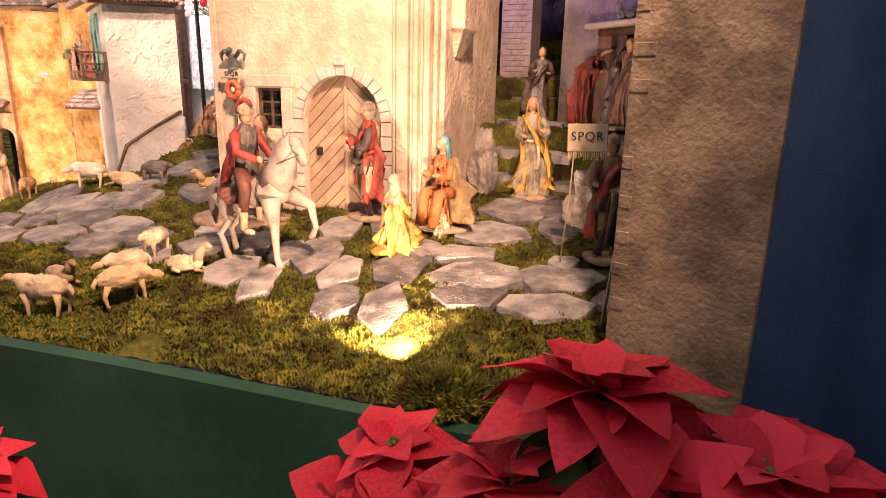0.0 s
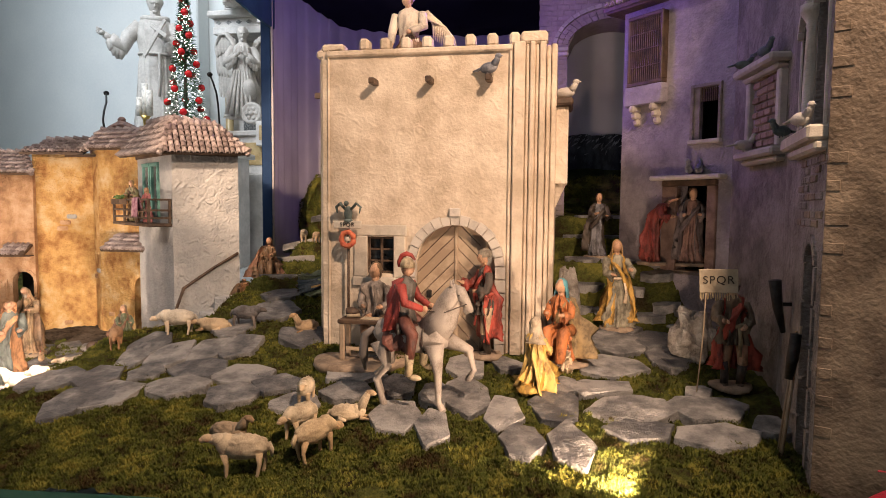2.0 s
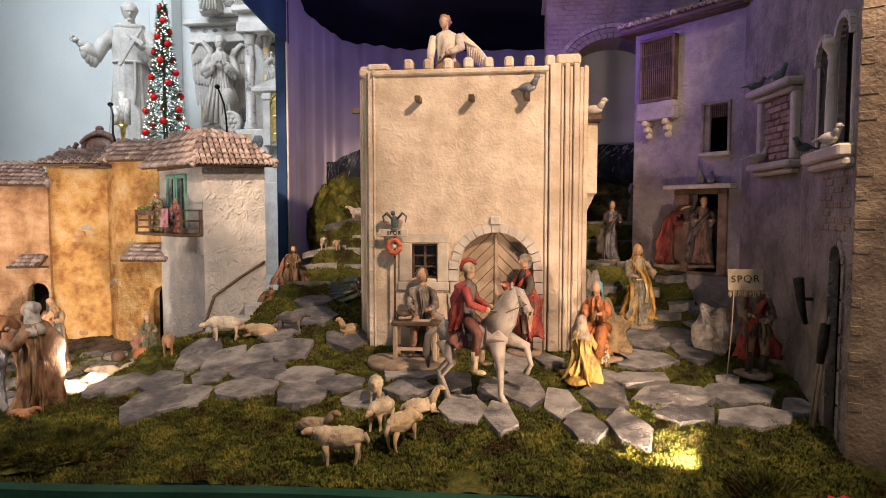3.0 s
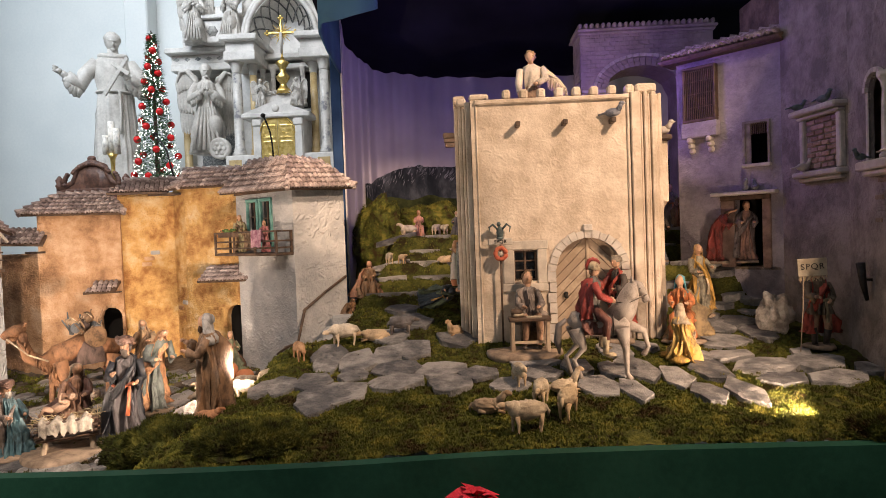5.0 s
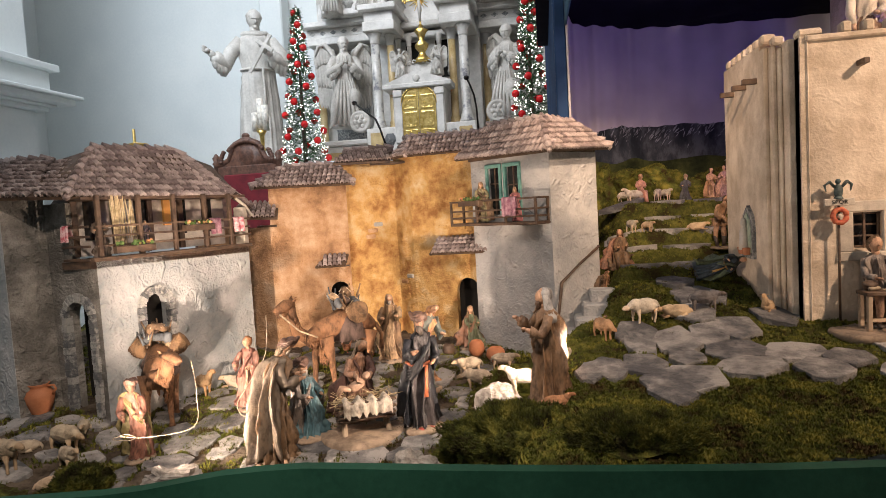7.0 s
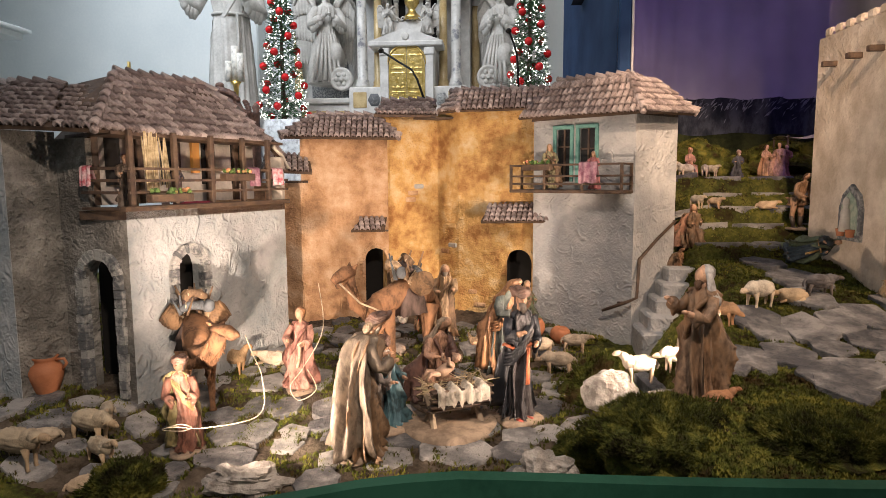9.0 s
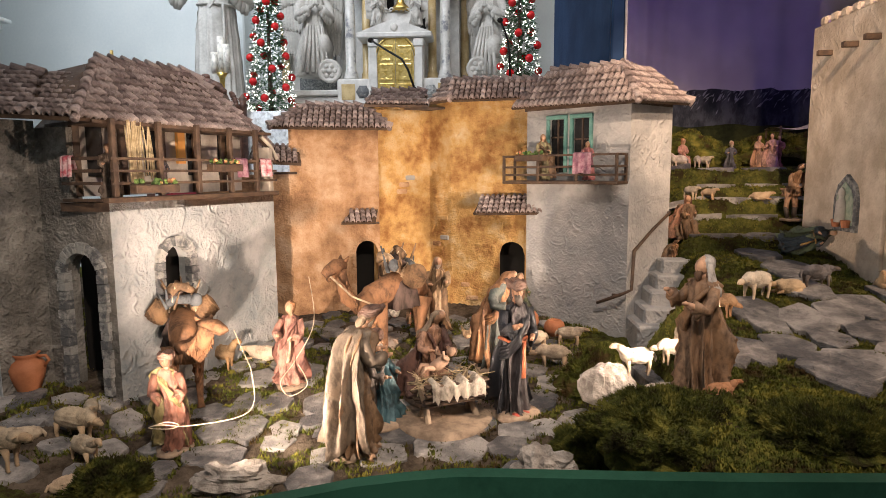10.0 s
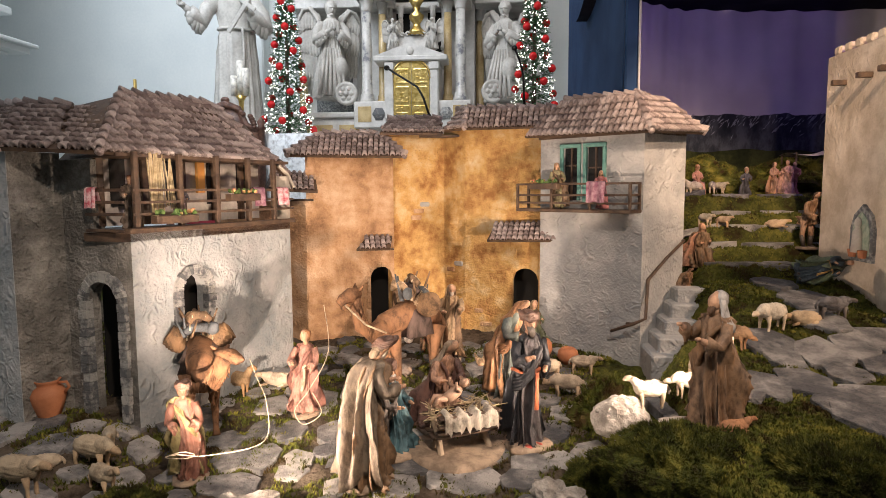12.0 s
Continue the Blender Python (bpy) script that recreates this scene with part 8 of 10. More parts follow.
# ---- moss ----
def tufts(x0, x1, y0, y1, count, seed, size, keep, lift=0.0):
    """Many small moss clumps: short leaning blades in one mesh."""
    rnd = random.Random(seed)
    g = Geo()
    made = 0
    while made < count:
        x, y = rnd.uniform(x0, x1), rnd.uniform(y0, y1)
        if y < board_y(x) + 0.015 or not keep(x, y):
            continue
        made += 1
        z = mossy(x, y) + lift
        for k in range(5):
            a, h = rnd.uniform(0, 6.28), size * rnd.uniform(0.5, 1.3)
            lx, ly = h * 0.8 * math.cos(a), h * 0.8 * math.sin(a)
            wx, wy = -math.sin(a) * h * 0.32, math.cos(a) * h * 0.32
            bx, by = x + rnd.uniform(-1, 1) * size, y + rnd.uniform(-1, 1) * size
            n = len(g.v)
            g.v += [(bx - wx, by - wy, z - 0.002), (bx + wx, by + wy, z - 0.002), (bx + lx * 0.6 + wx * 0.7, by + ly * 0.6 + wy * 0.7, z + h * 0.7), (bx + lx, by + ly, z + h)]
            g.f += [(n, n + 1, n + 2), (n, n + 2, n + 3)]
    g.m = [0] * len(g.f)
    return g


def blade_mat():
    m = mat("moss_blades", (0.055, 0.036, 0.014), (0.22, 0.20, 0.038), 12, 0.9, 0.0, 60, c=(0.085, 0.102, 0.020))
    m.node_tree.nodes["Principled BSDF"].inputs["Specular IOR Level"].default_value = 0.12
    return m


def patch(x, y):
    return noise.noise(Vector((x * 5, y * 5, 3))) > -0.55


BLADES = blade_mat()
solid("moss_front", tufts(-2.35, 0.15, 0.85, 1.35, 42000, 1, 0.0055, patch), BLADES, "short green moss along the front of the stage", "moss", kind="stuff")
solid("moss_middle", tufts(-2.05, 0.1, 1.3, 2.0, 22000, 2, 0.0052, patch), BLADES, "short green moss between the slabs", "moss", kind="stuff")
solid("moss_hill", tufts(-1.85, -0.9, 2.0, 3.6, 18000, 3, 0.0070, patch), BLADES, "short green moss on the alley steps and hill", "moss", kind="stuff")
solid("moss_yard", tufts(-4.3, -2.0, 0.7, 2.4, 17000, 4, 0.008, lambda x, y: noise.noise(Vector((x * 9, y * 9, 9))) > -0.12, 0.007), BLADES, "short green moss between the yard slabs", "moss", kind="stuff")


def cushion(x, y, r, h, seed, label):
    """A thick moss cushion with a ragged skin of blades."""
    rnd = random.Random(seed)
    g = Geo()
    z0 = ground(x, y)
    g.ball((x, y, z0), (r, r * 0.75, h), 22, 14, 0, None, 0.35, 3)
    for k in range(int(5200 * r / 0.1)):
        a, t = rnd.uniform(0, 6.28), math.acos(rnd.uniform(0.05, 1))
        d = Vector((math.sin(t) * math.cos(a), math.sin(t) * math.sin(a), math.cos(t)))
        q = 1 + 0.35 * noise.noise(d * 3 + Vector((x, y, z0)) * 31)
        p = Vector((x + r * d.x * q, y + r * 0.75 * d.y * q, z0 + h * d.z * q))
        w = (d + Vector((rnd.uniform(-1, 1), rnd.uniform(-1, 1), rnd.uniform(-0.5, 1))) * 0.6).normalized()
        s = w.cross(Vector((rnd.uniform(-1, 1), rnd.uniform(-1, 1), rnd.uniform(-1, 1)))).normalized() * 0.0022
        n, L = len(g.v), rnd.uniform(0.008, 0.018)
        g.v += [tuple(p - s), tuple(p + s), tuple(p + w * L)]
        g.f.append((n, n + 1, n + 2))
        g.m.append(0)
    solid("moss_cushion", g, MOSSDARK if y < 1.5 and x < -1.5 else BLADES, label, "moss", (x, y, z0), kind="stuff")


cushion(-0.10, 0.99, 0.075, 0.045, 1, "thick green moss cushion at the stage edge")
cushion(-2.17, 1.31, 0.12, 0.10, 2, "thick dark moss bank beside the yard")
cushion(-2.02, 1.18, 0.20, 0.10, 3, "thick dark moss bank at the stage edge")
cushion(-2.10, 1.72, 0.12, 0.12, 4, "thick moss bank beside the grey house")
cushion(-1.75, 1.05, 0.16, 0.035, 5, "low moss cushion at the stage edge")
cushion(-3.33, 1.13, 0.09, 0.075, 6, "thick moss tuft at the front of the yard")
cushion(-4.02, 1.32, 0.10, 0.06, 7, "moss tuft by the wing of the blue house")
cushion(-1.68, 3.34, 0.17, 0.33, 8, "mossy hillock at the top of the alley")
cushion(-1.32, 3.48, 0.30, 0.19, 9, "mossy hillock at the top of the alley")
cushion(-1.74, 3.10, 0.10, 0.16, 10, "mossy hillock beside the curtain")
cushion(-2.95, 1.03, 0.10, 0.03, 11, "low moss at the front of the yard")
cushion(-0.75, 3.50, 0.35, 0.17, 12, "mossy hillock behind the tower")
cushion(-0.15, 3.45, 0.35, 0.17, 13, "mossy hillock behind the gate")

# painted mountain, its snow strokes, and the painted meadow below it, in front of the cloth
def painted(s, z, off):
    x, y = drape_line(s)
    return (x, y - off - 0.015 * noise.noise(Vector((s * 20, z, 2))), z)


def crest(s):
    return 1.87 + 0.12 * smooth01(s, 0.28, 0.42) + 0.022 * noise.noise(Vector((s * 26, 0, 0))) + 0.010 * noise.noise(Vector((s * 80, 4, 0)))


def strip(n, rows, low, high, off):
    g = Geo()
    for k in range(n + 1):
        u = 0.26 + 0.68 * k / n
        for j in range(rows + 1):
            g.v.append(painted(u, low(u) + (high(u) - low(u)) * j / rows, off))
    w = rows + 1
    g.f = [(k * w + j, (k + 1) * w + j, (k + 1) * w + j + 1, k * w + j + 1) for k in range(n) for j in range(rows)]
    g.m = [0] * len(g.f)
    return g


mountain = thing("mountain_backdrop", (-0.6, 3.8, 1.3), "painted dark mountain range with snowy strokes on the backdrop", "backdrop", kind="structure")
part("mountain", strip(160, 6, lambda u: 1.30, crest, 0.050), MOUNT, mountain, "dark slate-blue painted mountains", True)
part("meadow", strip(120, 5, lambda u: 1.28, lambda u: 1.775 + 0.03 * noise.noise(Vector((u * 18, 7, 0))), 0.058), MEADOW, mountain, "dark green painted meadow", True)
g, rnd = Geo(), random.Random(77)
for k in range(380):
    u = rnd.uniform(0.27, 0.93)
    top = crest(u) + 0.012 - abs(rnd.gauss(0, 0.05))
    L, lean = rnd.uniform(0.012, 0.045), rnd.uniform(-0.009, -0.002)
    w = rnd.uniform(0.0005, 0.0016)
    n = len(g.v)
    g.v += [painted(u, top, 0.062), painted(u + lean * 0.5 + w, top - L * 0.5, 0.062), painted(u + lean, top - L, 0.062), painted(u + lean * 0.5 - w, top - L * 0.45, 0.062)]
    g.f.append((n, n + 1, n + 2, n + 3))
    g.m.append(0)
part("snow_stroke", g, SNOW, mountain, "thin white brush strokes", False, "stuff")

# tent on the hill
t = thing("cloth_tent", (-0.84, 3.2, 1.55), "small white cloth tent on poles on the hill", "tent")
g = Geo()
for k in range(9):
    for j in range(5):
        u, v = k / 8, j / 4
        g.v.append((-0.93 + 0.22 * u, 3.15 + 0.18 * v, 1.72 + 0.02 * u - 0.02 * math.sin(math.pi * u) + 0.012 * math.sin(math.pi * v)))
g.f = [(k * 5 + j, (k + 1) * 5 + j, (k + 1) * 5 + j + 1, k * 5 + j + 1) for k in range(8) for j in range(4)]
g.m = [0] * len(g.f)
part("canopy_cloth", g, paint(0.66, 0.60, 0.52), t, "", True)
for x, y in ((-0.92, 3.16), (-0.92, 3.32), (-0.73, 3.16)):
    tube_part("pole", [(x, y, 1.53), (x, y, 1.73)], 0.005, DARKWOOD, t)


# ---- poinsettias ----
RED_BRACT = mat("poinsettia_red", (0.52, 0.010, 0.030), (0.80, 0.035, 0.07), 22, 0.5, 0.5, 70, spread=0.5)
GREEN_LEAF = mat("poinsettia_leaf", (0.02, 0.05, 0.015), (0.05, 0.10, 0.03), 14, 0.5, 0.2, 60, spread=0.5)


def bract_mesh(name, material):
    """A pointed leaf, 1 long, folded along its midrib and drooping, with a slightly toothed rim."""
    g, n = Geo(), 10
    for k in range(n + 1):
        t = k / n
        w = 0.37 * math.sin(math.pi * min(1, t * 1.02) ** 0.85) ** 0.8 * (1 - 0.22 * t) + (0.02 * math.sin(t * 14) if 0.2 < t < 0.8 else 0)
        z = 0.10 * t - 0.34 * t * t
        for j, s in enumerate((-1, -0.5, 0, 0.5, 1)):
            g.v.append((s * w, t, z + abs(s) * w * 0.28 + 0.018 * math.sin(t * 9 + s * 3)))
    g.f = [(k * 5 + j, k * 5 + j + 1, (k + 1) * 5 + j + 1, (k + 1) * 5 + j) for k in range(n) for j in range(4)]
    g.m = [0] * len(g.f)
    me = g.mesh(name, material, True)
    return me


BRACT, PLAINLEAF = bract_mesh("bract", RED_BRACT), bract_mesh("leaf", GREEN_LEAF)


def poinsettia(x, y, z, heads, seed, label):
    """A potted plant: heads is a list of (dx, dy, dz, size)."""
    rnd = random.Random(seed)
    t = thing("poinsettia", (x, y, 0.0), label, "potted plant", "poinsettias")
    part("pot", Geo().lathe([(0.07, 0.0), (0.095, z * 0.35), (0.10, z * 0.36), (0.09, z * 0.36)], 20, 0, Matrix.Translation((x, y, 0))), CLAY, t, "", True)
    for dx, dy, dz, size in heads:
        c = Vector((x + dx, y + dy, z + dz))
        tube_part("stem", [(x + dx * 0.2, y + dy * 0.2, z * 0.36), (x + dx * 0.7, y + dy * 0.7, z * 0.7), tuple(c)], 0.005, GREEN_LEAF, t)
        lean = Matrix.Rotation(rnd.uniform(-0.25, 0.25), 4, "X") @ Matrix.Rotation(rnd.uniform(-0.25, 0.25), 4, "Y")
        for ring, (n, f, pitch) in enumerate(((5, 0.55, 38), (6, 0.85, 16), (7, 1.0, -6))):
            for k in range(n):
                a = 360 * (k + 0.5 * ring) / n + rnd.uniform(-14, 14)
                ob = new("bract", BRACT)
                ob.parent = t
                s = size * f * rnd.uniform(0.85, 1.12)
                ob.matrix_basis = Matrix.Translation(c - Vector((x, y, 0.006 * ring))) @ lean @ pose(0, 0, 0, 0, 0, a) @ pose(0, 0, 0, pitch + rnd.uniform(-10, 10), rnd.uniform(-12, 12), 0) @ Matrix.Diagonal((s * rnd.uniform(0.9, 1.15), s, s, 1))
        for k in range(5):
            ob = new("leaf", PLAINLEAF)
            ob.parent = t
            s = size * rnd.uniform(0.8, 1.1)
            ob.matrix_basis = Matrix.Translation(c - Vector((x, y, 0.05))) @ pose(0, 0, 0, 0, 0, 72 * k + rnd.uniform(-20, 20)) @ pose(0, 0, 0, -18 + rnd.uniform(-10, 10), 0, 0) @ Matrix.Scale(s, 4)
        g = Geo()
        for k in range(9):
            g.ball(tuple(c + Vector((rnd.uniform(-0.008, 0.008), rnd.uniform(-0.008, 0.008), rnd.uniform(0.002, 0.010)))), 0.003, 6, 5)
        part("flower_eye", g, LEAF, t, "tiny yellow-green true flowers", True)


poinsettia(0.15, 0.69, 1.10, [(0.0, 0.03, 0.085, 0.135), (0.15, -0.02, 0.055, 0.14), (-0.225, 0.03, -0.03, 0.095), (-0.26, 0.0, -0.085, 0.10), (-0.08, -0.03, 0.0, 0.11), (0.07, -0.05, 0.035, 0.13), (-0.15, -0.02, -0.055, 0.10), (0.17, -0.12, 0.0, 0.14), (0.05, -0.13, -0.03, 0.12), (-0.08, -0.12, -0.08, 0.12), (-0.19, -0.10, -0.12, 0.11), (0.27, 0.0, 0.0, 0.12)], 3, "tall red poinsettia in a clay pot before the stage")
poinsettia(-0.79, 0.71, 0.865, [(0.02, 0.0, 0.03, 0.10), (-0.12, 0.03, -0.02, 0.09), (0.08, -0.1, -0.02, 0.10)], 5, "red poinsettia in a clay pot before the stage")
poinsettia(-1.15, 0.77, 0.90, [(0.02, 0.03, 0.02, 0.085), (-0.1, -0.02, -0.04, 0.09)], 8, "red poinsettia in a clay pot before the stage")

# ---- blue skirt beside the palace wall ----
g = Geo()
N = 40
for k in range(N + 1):
    x = 0.337 + 0.6 * k / N
    for z in (0.0, 0.8, 1.6, 2.6):
        g.v.append((x, 1.055 - 0.05 * k / N + 0.006 * math.sin(k * 0.9) + 0.004 * math.sin(k * 2.3 + z), z))
g.f = [(k * 4 + j, (k + 1) * 4 + j, (k + 1) * 4 + j + 1, k * 4 + j + 1) for k in range(N) for j in range(3)]
g.m = [0] * len(g.f)
solid("blue_panel", g, BLUECLOTH, "dark blue cloth hung beside the palace wall", "curtain", kind="structure", smooth=True)
t = thing("wooden_post", (0.52, 0.86, 0.0), "brown wooden post beside the blue cloth", "post")
part("post", Geo().box(0.49, 0.84, 0.0, 0.56, 0.90, 2.2, c=0.004), PL_BROWN, t)

# front valance of the canopy
g = Geo()
for k in range(61):
    s = k / 60
    x = -1.98 + 3.0 * s
    y = 2.62 - 0.10 * math.sin(math.pi * s)
    sag = 0.03 * math.sin(s * 18)
    g.v += [(x, y - 0.12, 3.25), (x, y - 0.14 + 0.01 * math.sin(k), 3.1), (x, y - 0.12 + 0.01 * math.sin(k * 0.7), 2.96 + sag * 0.4)]
g.f = [(3 * k + j, 3 * k + 3 + j, 3 * k + 4 + j, 3 * k + 1 + j) for k in range(60) for j in range(2)]
g.m = [0] * len(g.f)
solid("valance", g, mat("blue_valance", (0.02, 0.08, 0.16), (0.03, 0.12, 0.22), 6, 0.8, 0.2, 200), "blue cloth valance along the canopy edge", "curtain", kind="structure", smooth=True)
solid("curtain_pole", Geo().tube([(-1.795, 2.83, 0.9), (-1.795, 2.83, 3.3)], 0.006, 8), MARBLE, "thin white pole at the curtain edge", "pole", (-1.795, 2.83, 0.9), smooth=True)


# ---- high altar ----
def block(t, name, x0, x1, y0, y1, z0, z1, m=None, c=0.01, label=""):
    return part(name, Geo().box(x0, y0, z0, x1, y1, z1, c=c), m or MARBLE, t, label)


def column(t, x, y, z0, z1, r, shaft, name="column"):
    at = Matrix.Translation((x, y, 0))
    col = part(name, Geo().lathe([(r * 1.45, z0), (r * 1.45, z0 + 0.04), (r * 1.2, z0 + 0.07), (r * 1.3, z0 + 0.09), (r, z0 + 0.12), (r * 0.98, (z0 + z1) / 2), (r * 0.88, z1 - 0.14)], 20, 0, at), shaft, t, "", True)
    part("capital", Geo().lathe([(r * 0.9, z1 - 0.14), (r * 1.0, z1 - 0.12), (r * 1.05, z1 - 0.07), (r * 1.4, z1 - 0.015), (r * 1.45, z1)], 16, 0, at, lambda a, s: 1 + 0.10 * s * math.cos(8 * a)), MARBLE, col, "carved white capital", True)
    return col


def stone_statue(x, y, z, h, turn, kneel, wings, label, arms="pray"):
    """One carved marble figure facing -y before its turn; kneeling ones rest on a knee thrust forward."""
    FIG_COUNT[0] += 1
    seed = FIG_COUNT[0]
    g = Geo()
    if kneel:
        g.lathe(finer([(0.235, 0.0), (0.225, 0.04), (0.20, 0.16), (0.175, 0.30), (0.148, 0.44), (0.122, 0.55), (0.125, 0.62), (0.14, 0.71), (0.125, 0.77), (0.065, 0.81), (0.05, 0.83)], 3), 96, 0, None, folded(17, 0.20, seed), (0.86, 0.80))
        g.ball((0.075, -0.085, 0.29), (0.085, 0.105, 0.13), 20, 14, 0)
        for k in range(6):
            q = -0.10 + 0.036 * k
            g.tube([(q * 0.7, -0.10, 0.50), (q * 1.1, -0.155, 0.26), (q * 1.5, -0.185, 0.02)], [0.010, 0.017, 0.022], 7, 0)
        sh, top, hr = 0.745, 0.905, 0.064
    else:
        g.lathe(finer([(0.150, 0.0), (0.148, 0.03), (0.138, 0.20), (0.126, 0.40), (0.112, 0.56), (0.106, 0.605), (0.116, 0.66), (0.130, 0.74), (0.124, 0.80), (0.085, 0.84), (0.045, 0.865)], 3), 96, 0, None, folded(15, 0.15, seed), (1, 0.74))
        # rope belt with a hanging end, hood collar
        g.tube([(0.112 * math.cos(2 * math.pi * k / 24), 0.084 * math.sin(2 * math.pi * k / 24), 0.597) for k in range(25)], 0.009, 7, 0)
        g.tube([(0.035, -0.086, 0.595), (0.04, -0.100, 0.45), (0.036, -0.108, 0.30)], 0.009, 7, 0)
        g.tube([(0.075 * math.cos(2 * math.pi * k / 20), 0.062 * math.sin(2 * math.pi * k / 20) + 0.005, 0.845 + 0.012 * math.sin(2 * math.pi * k / 20)) for k in range(21)], 0.022, 9, 0)
        sh, top, hr = 0.785, 0.935, 0.052
    # head bowed a little, with brow, nose, chin and cut hair
    head = Matrix.Translation((0, -0.018, top)) @ pose(0, 0, 0, 14, 0, 10)
    g.ball((0, 0, 0), (hr * 0.82, hr * 0.96, hr * 1.18), 20, 14, 0, head)
    g.ball((0, -hr * 0.72, -hr * 0.82), (hr * 0.36, hr * 0.30, hr * 0.26), 10, 8, 0, head)
    g.tube([(0, -hr * 0.90, hr * 0.22), (0, -hr * 1.16, -hr * 0.20), (0, -hr * 0.95, -hr * 0.30)], [hr * 0.10, hr * 0.17, hr * 0.12], 7, 0, head)
    g.tube([(-hr * 0.55, -hr * 0.74, hr * 0.24), (0, -hr * 0.99, hr * 0.32), (hr * 0.55, -hr * 0.74, hr * 0.24)], hr * 0.11, 7, 0, head)
    g.ball((0, hr * 0.30, hr * 0.34), (hr * 1.0, hr * 0.92, hr * 1.02), 24, 16, 0, head, 0.20, 9)
    g.tube([(0, 0.0, sh + 0.03), (0, -0.012, top - 0.6 * hr)], [hr * 0.75, hr * 0.62], 12, 0)
    for s in (-1, 1):
        S = Vector((s * 0.125, 0.0, sh))
        if arms == "open" and s < 0:
            E, H = Vector((-0.205, -0.03, sh - 0.155)), Vector((-0.305, -0.09, sh - 0.085))
        elif arms == "open":
            E, H = Vector((0.185, -0.03, sh - 0.165)), Vector((0.06, -0.13, sh - 0.085))
        else:
            E, H = Vector((s * 0.165, -0.055, sh - 0.165)), Vector((s * 0.022, -0.165, sh - 0.07))
        g.tube([tuple(S - Vector((s * 0.03, 0, -0.01))), tuple(S.lerp(E, 0.5) + Vector((s * 0.008, 0, 0))), tuple(E), tuple(E.lerp(H, 0.45)), tuple(E.lerp(H, 0.72))], [0.050, 0.050, 0.047, 0.046, 0.043], 16, 0)
        # the wide sleeve hangs from the forearm
        for k in range(4):
            p = E.lerp(H, 0.12 + 0.17 * k)
            g.tube([tuple(p), tuple(p + Vector((0, 0.004, -0.055))), tuple(p + Vector((s * 0.004, 0.006, -0.085 - 0.012 * math.sin(k * 1.3))))], [0.034, 0.027, 0.010], 9, 0)
        g.tube([tuple(E.lerp(H, 0.6)), tuple(H)], [0.026, 0.020], 10, 0)
        way = (H - E).normalized()
        g.ball(tuple(H + way * 0.014), (0.020, 0.024, 0.018), 10, 7, 0)
        for k in range(4):
            r = H + way * 0.02 + Vector((0, 0, 0.010 * (k - 1.5)))
            g.tube([tuple(r), tuple(r + way * 0.035 + (Vector((0, 0, 0.02)) if arms == "pray" else Vector((0, 0, -0.004))))], [0.0075, 0.005], 6, 0)
    if wings:
        for s in (-1, 1):
            g.tube([(s * 0.06, 0.11, 0.70), (s * 0.13, 0.15, 0.86), (s * 0.20, 0.17, 0.95), (s * 0.27, 0.18, 0.93), (s * 0.31, 0.19, 0.82)], [0.04, 0.05, 0.048, 0.040, 0.022], 12, 0, None, 0.6)
            for k in range(7):
                u = k / 6
                g.ball((s * (0.115 + 0.185 * u), 0.165 + 0.02 * u, 0.80 + 0.05 * math.sin(math.pi * u)), (0.032, 0.016, 0.11), 10, 8, 0)
                g.ball((s * (0.105 + 0.190 * u), 0.180 + 0.02 * u, 0.63 + 0.03 * u), (0.030, 0.014, 0.17), 10, 8, 0)
                g.ball((s * (0.10 + 0.175 * u), 0.195 + 0.02 * u, 0.42 + 0.06 * u), (0.027, 0.012, 0.22), 10, 8, 0)
    at = pose(0, 0, 0, 0, 0, turn) @ Matrix.Scale(h, 4)
    g.v = [tuple(at @ (Vector(p) + 0.005 * noise.noise_vector(Vector(p) * 10 + Vector((seed, 0, 0))))) for p in g.v]
    ob = new("marble_statue", g.mesh("marble_statue", STATUE, True))
    ob.location = (x, y, z)
    tagged(ob, label, "statue", "altar statues")


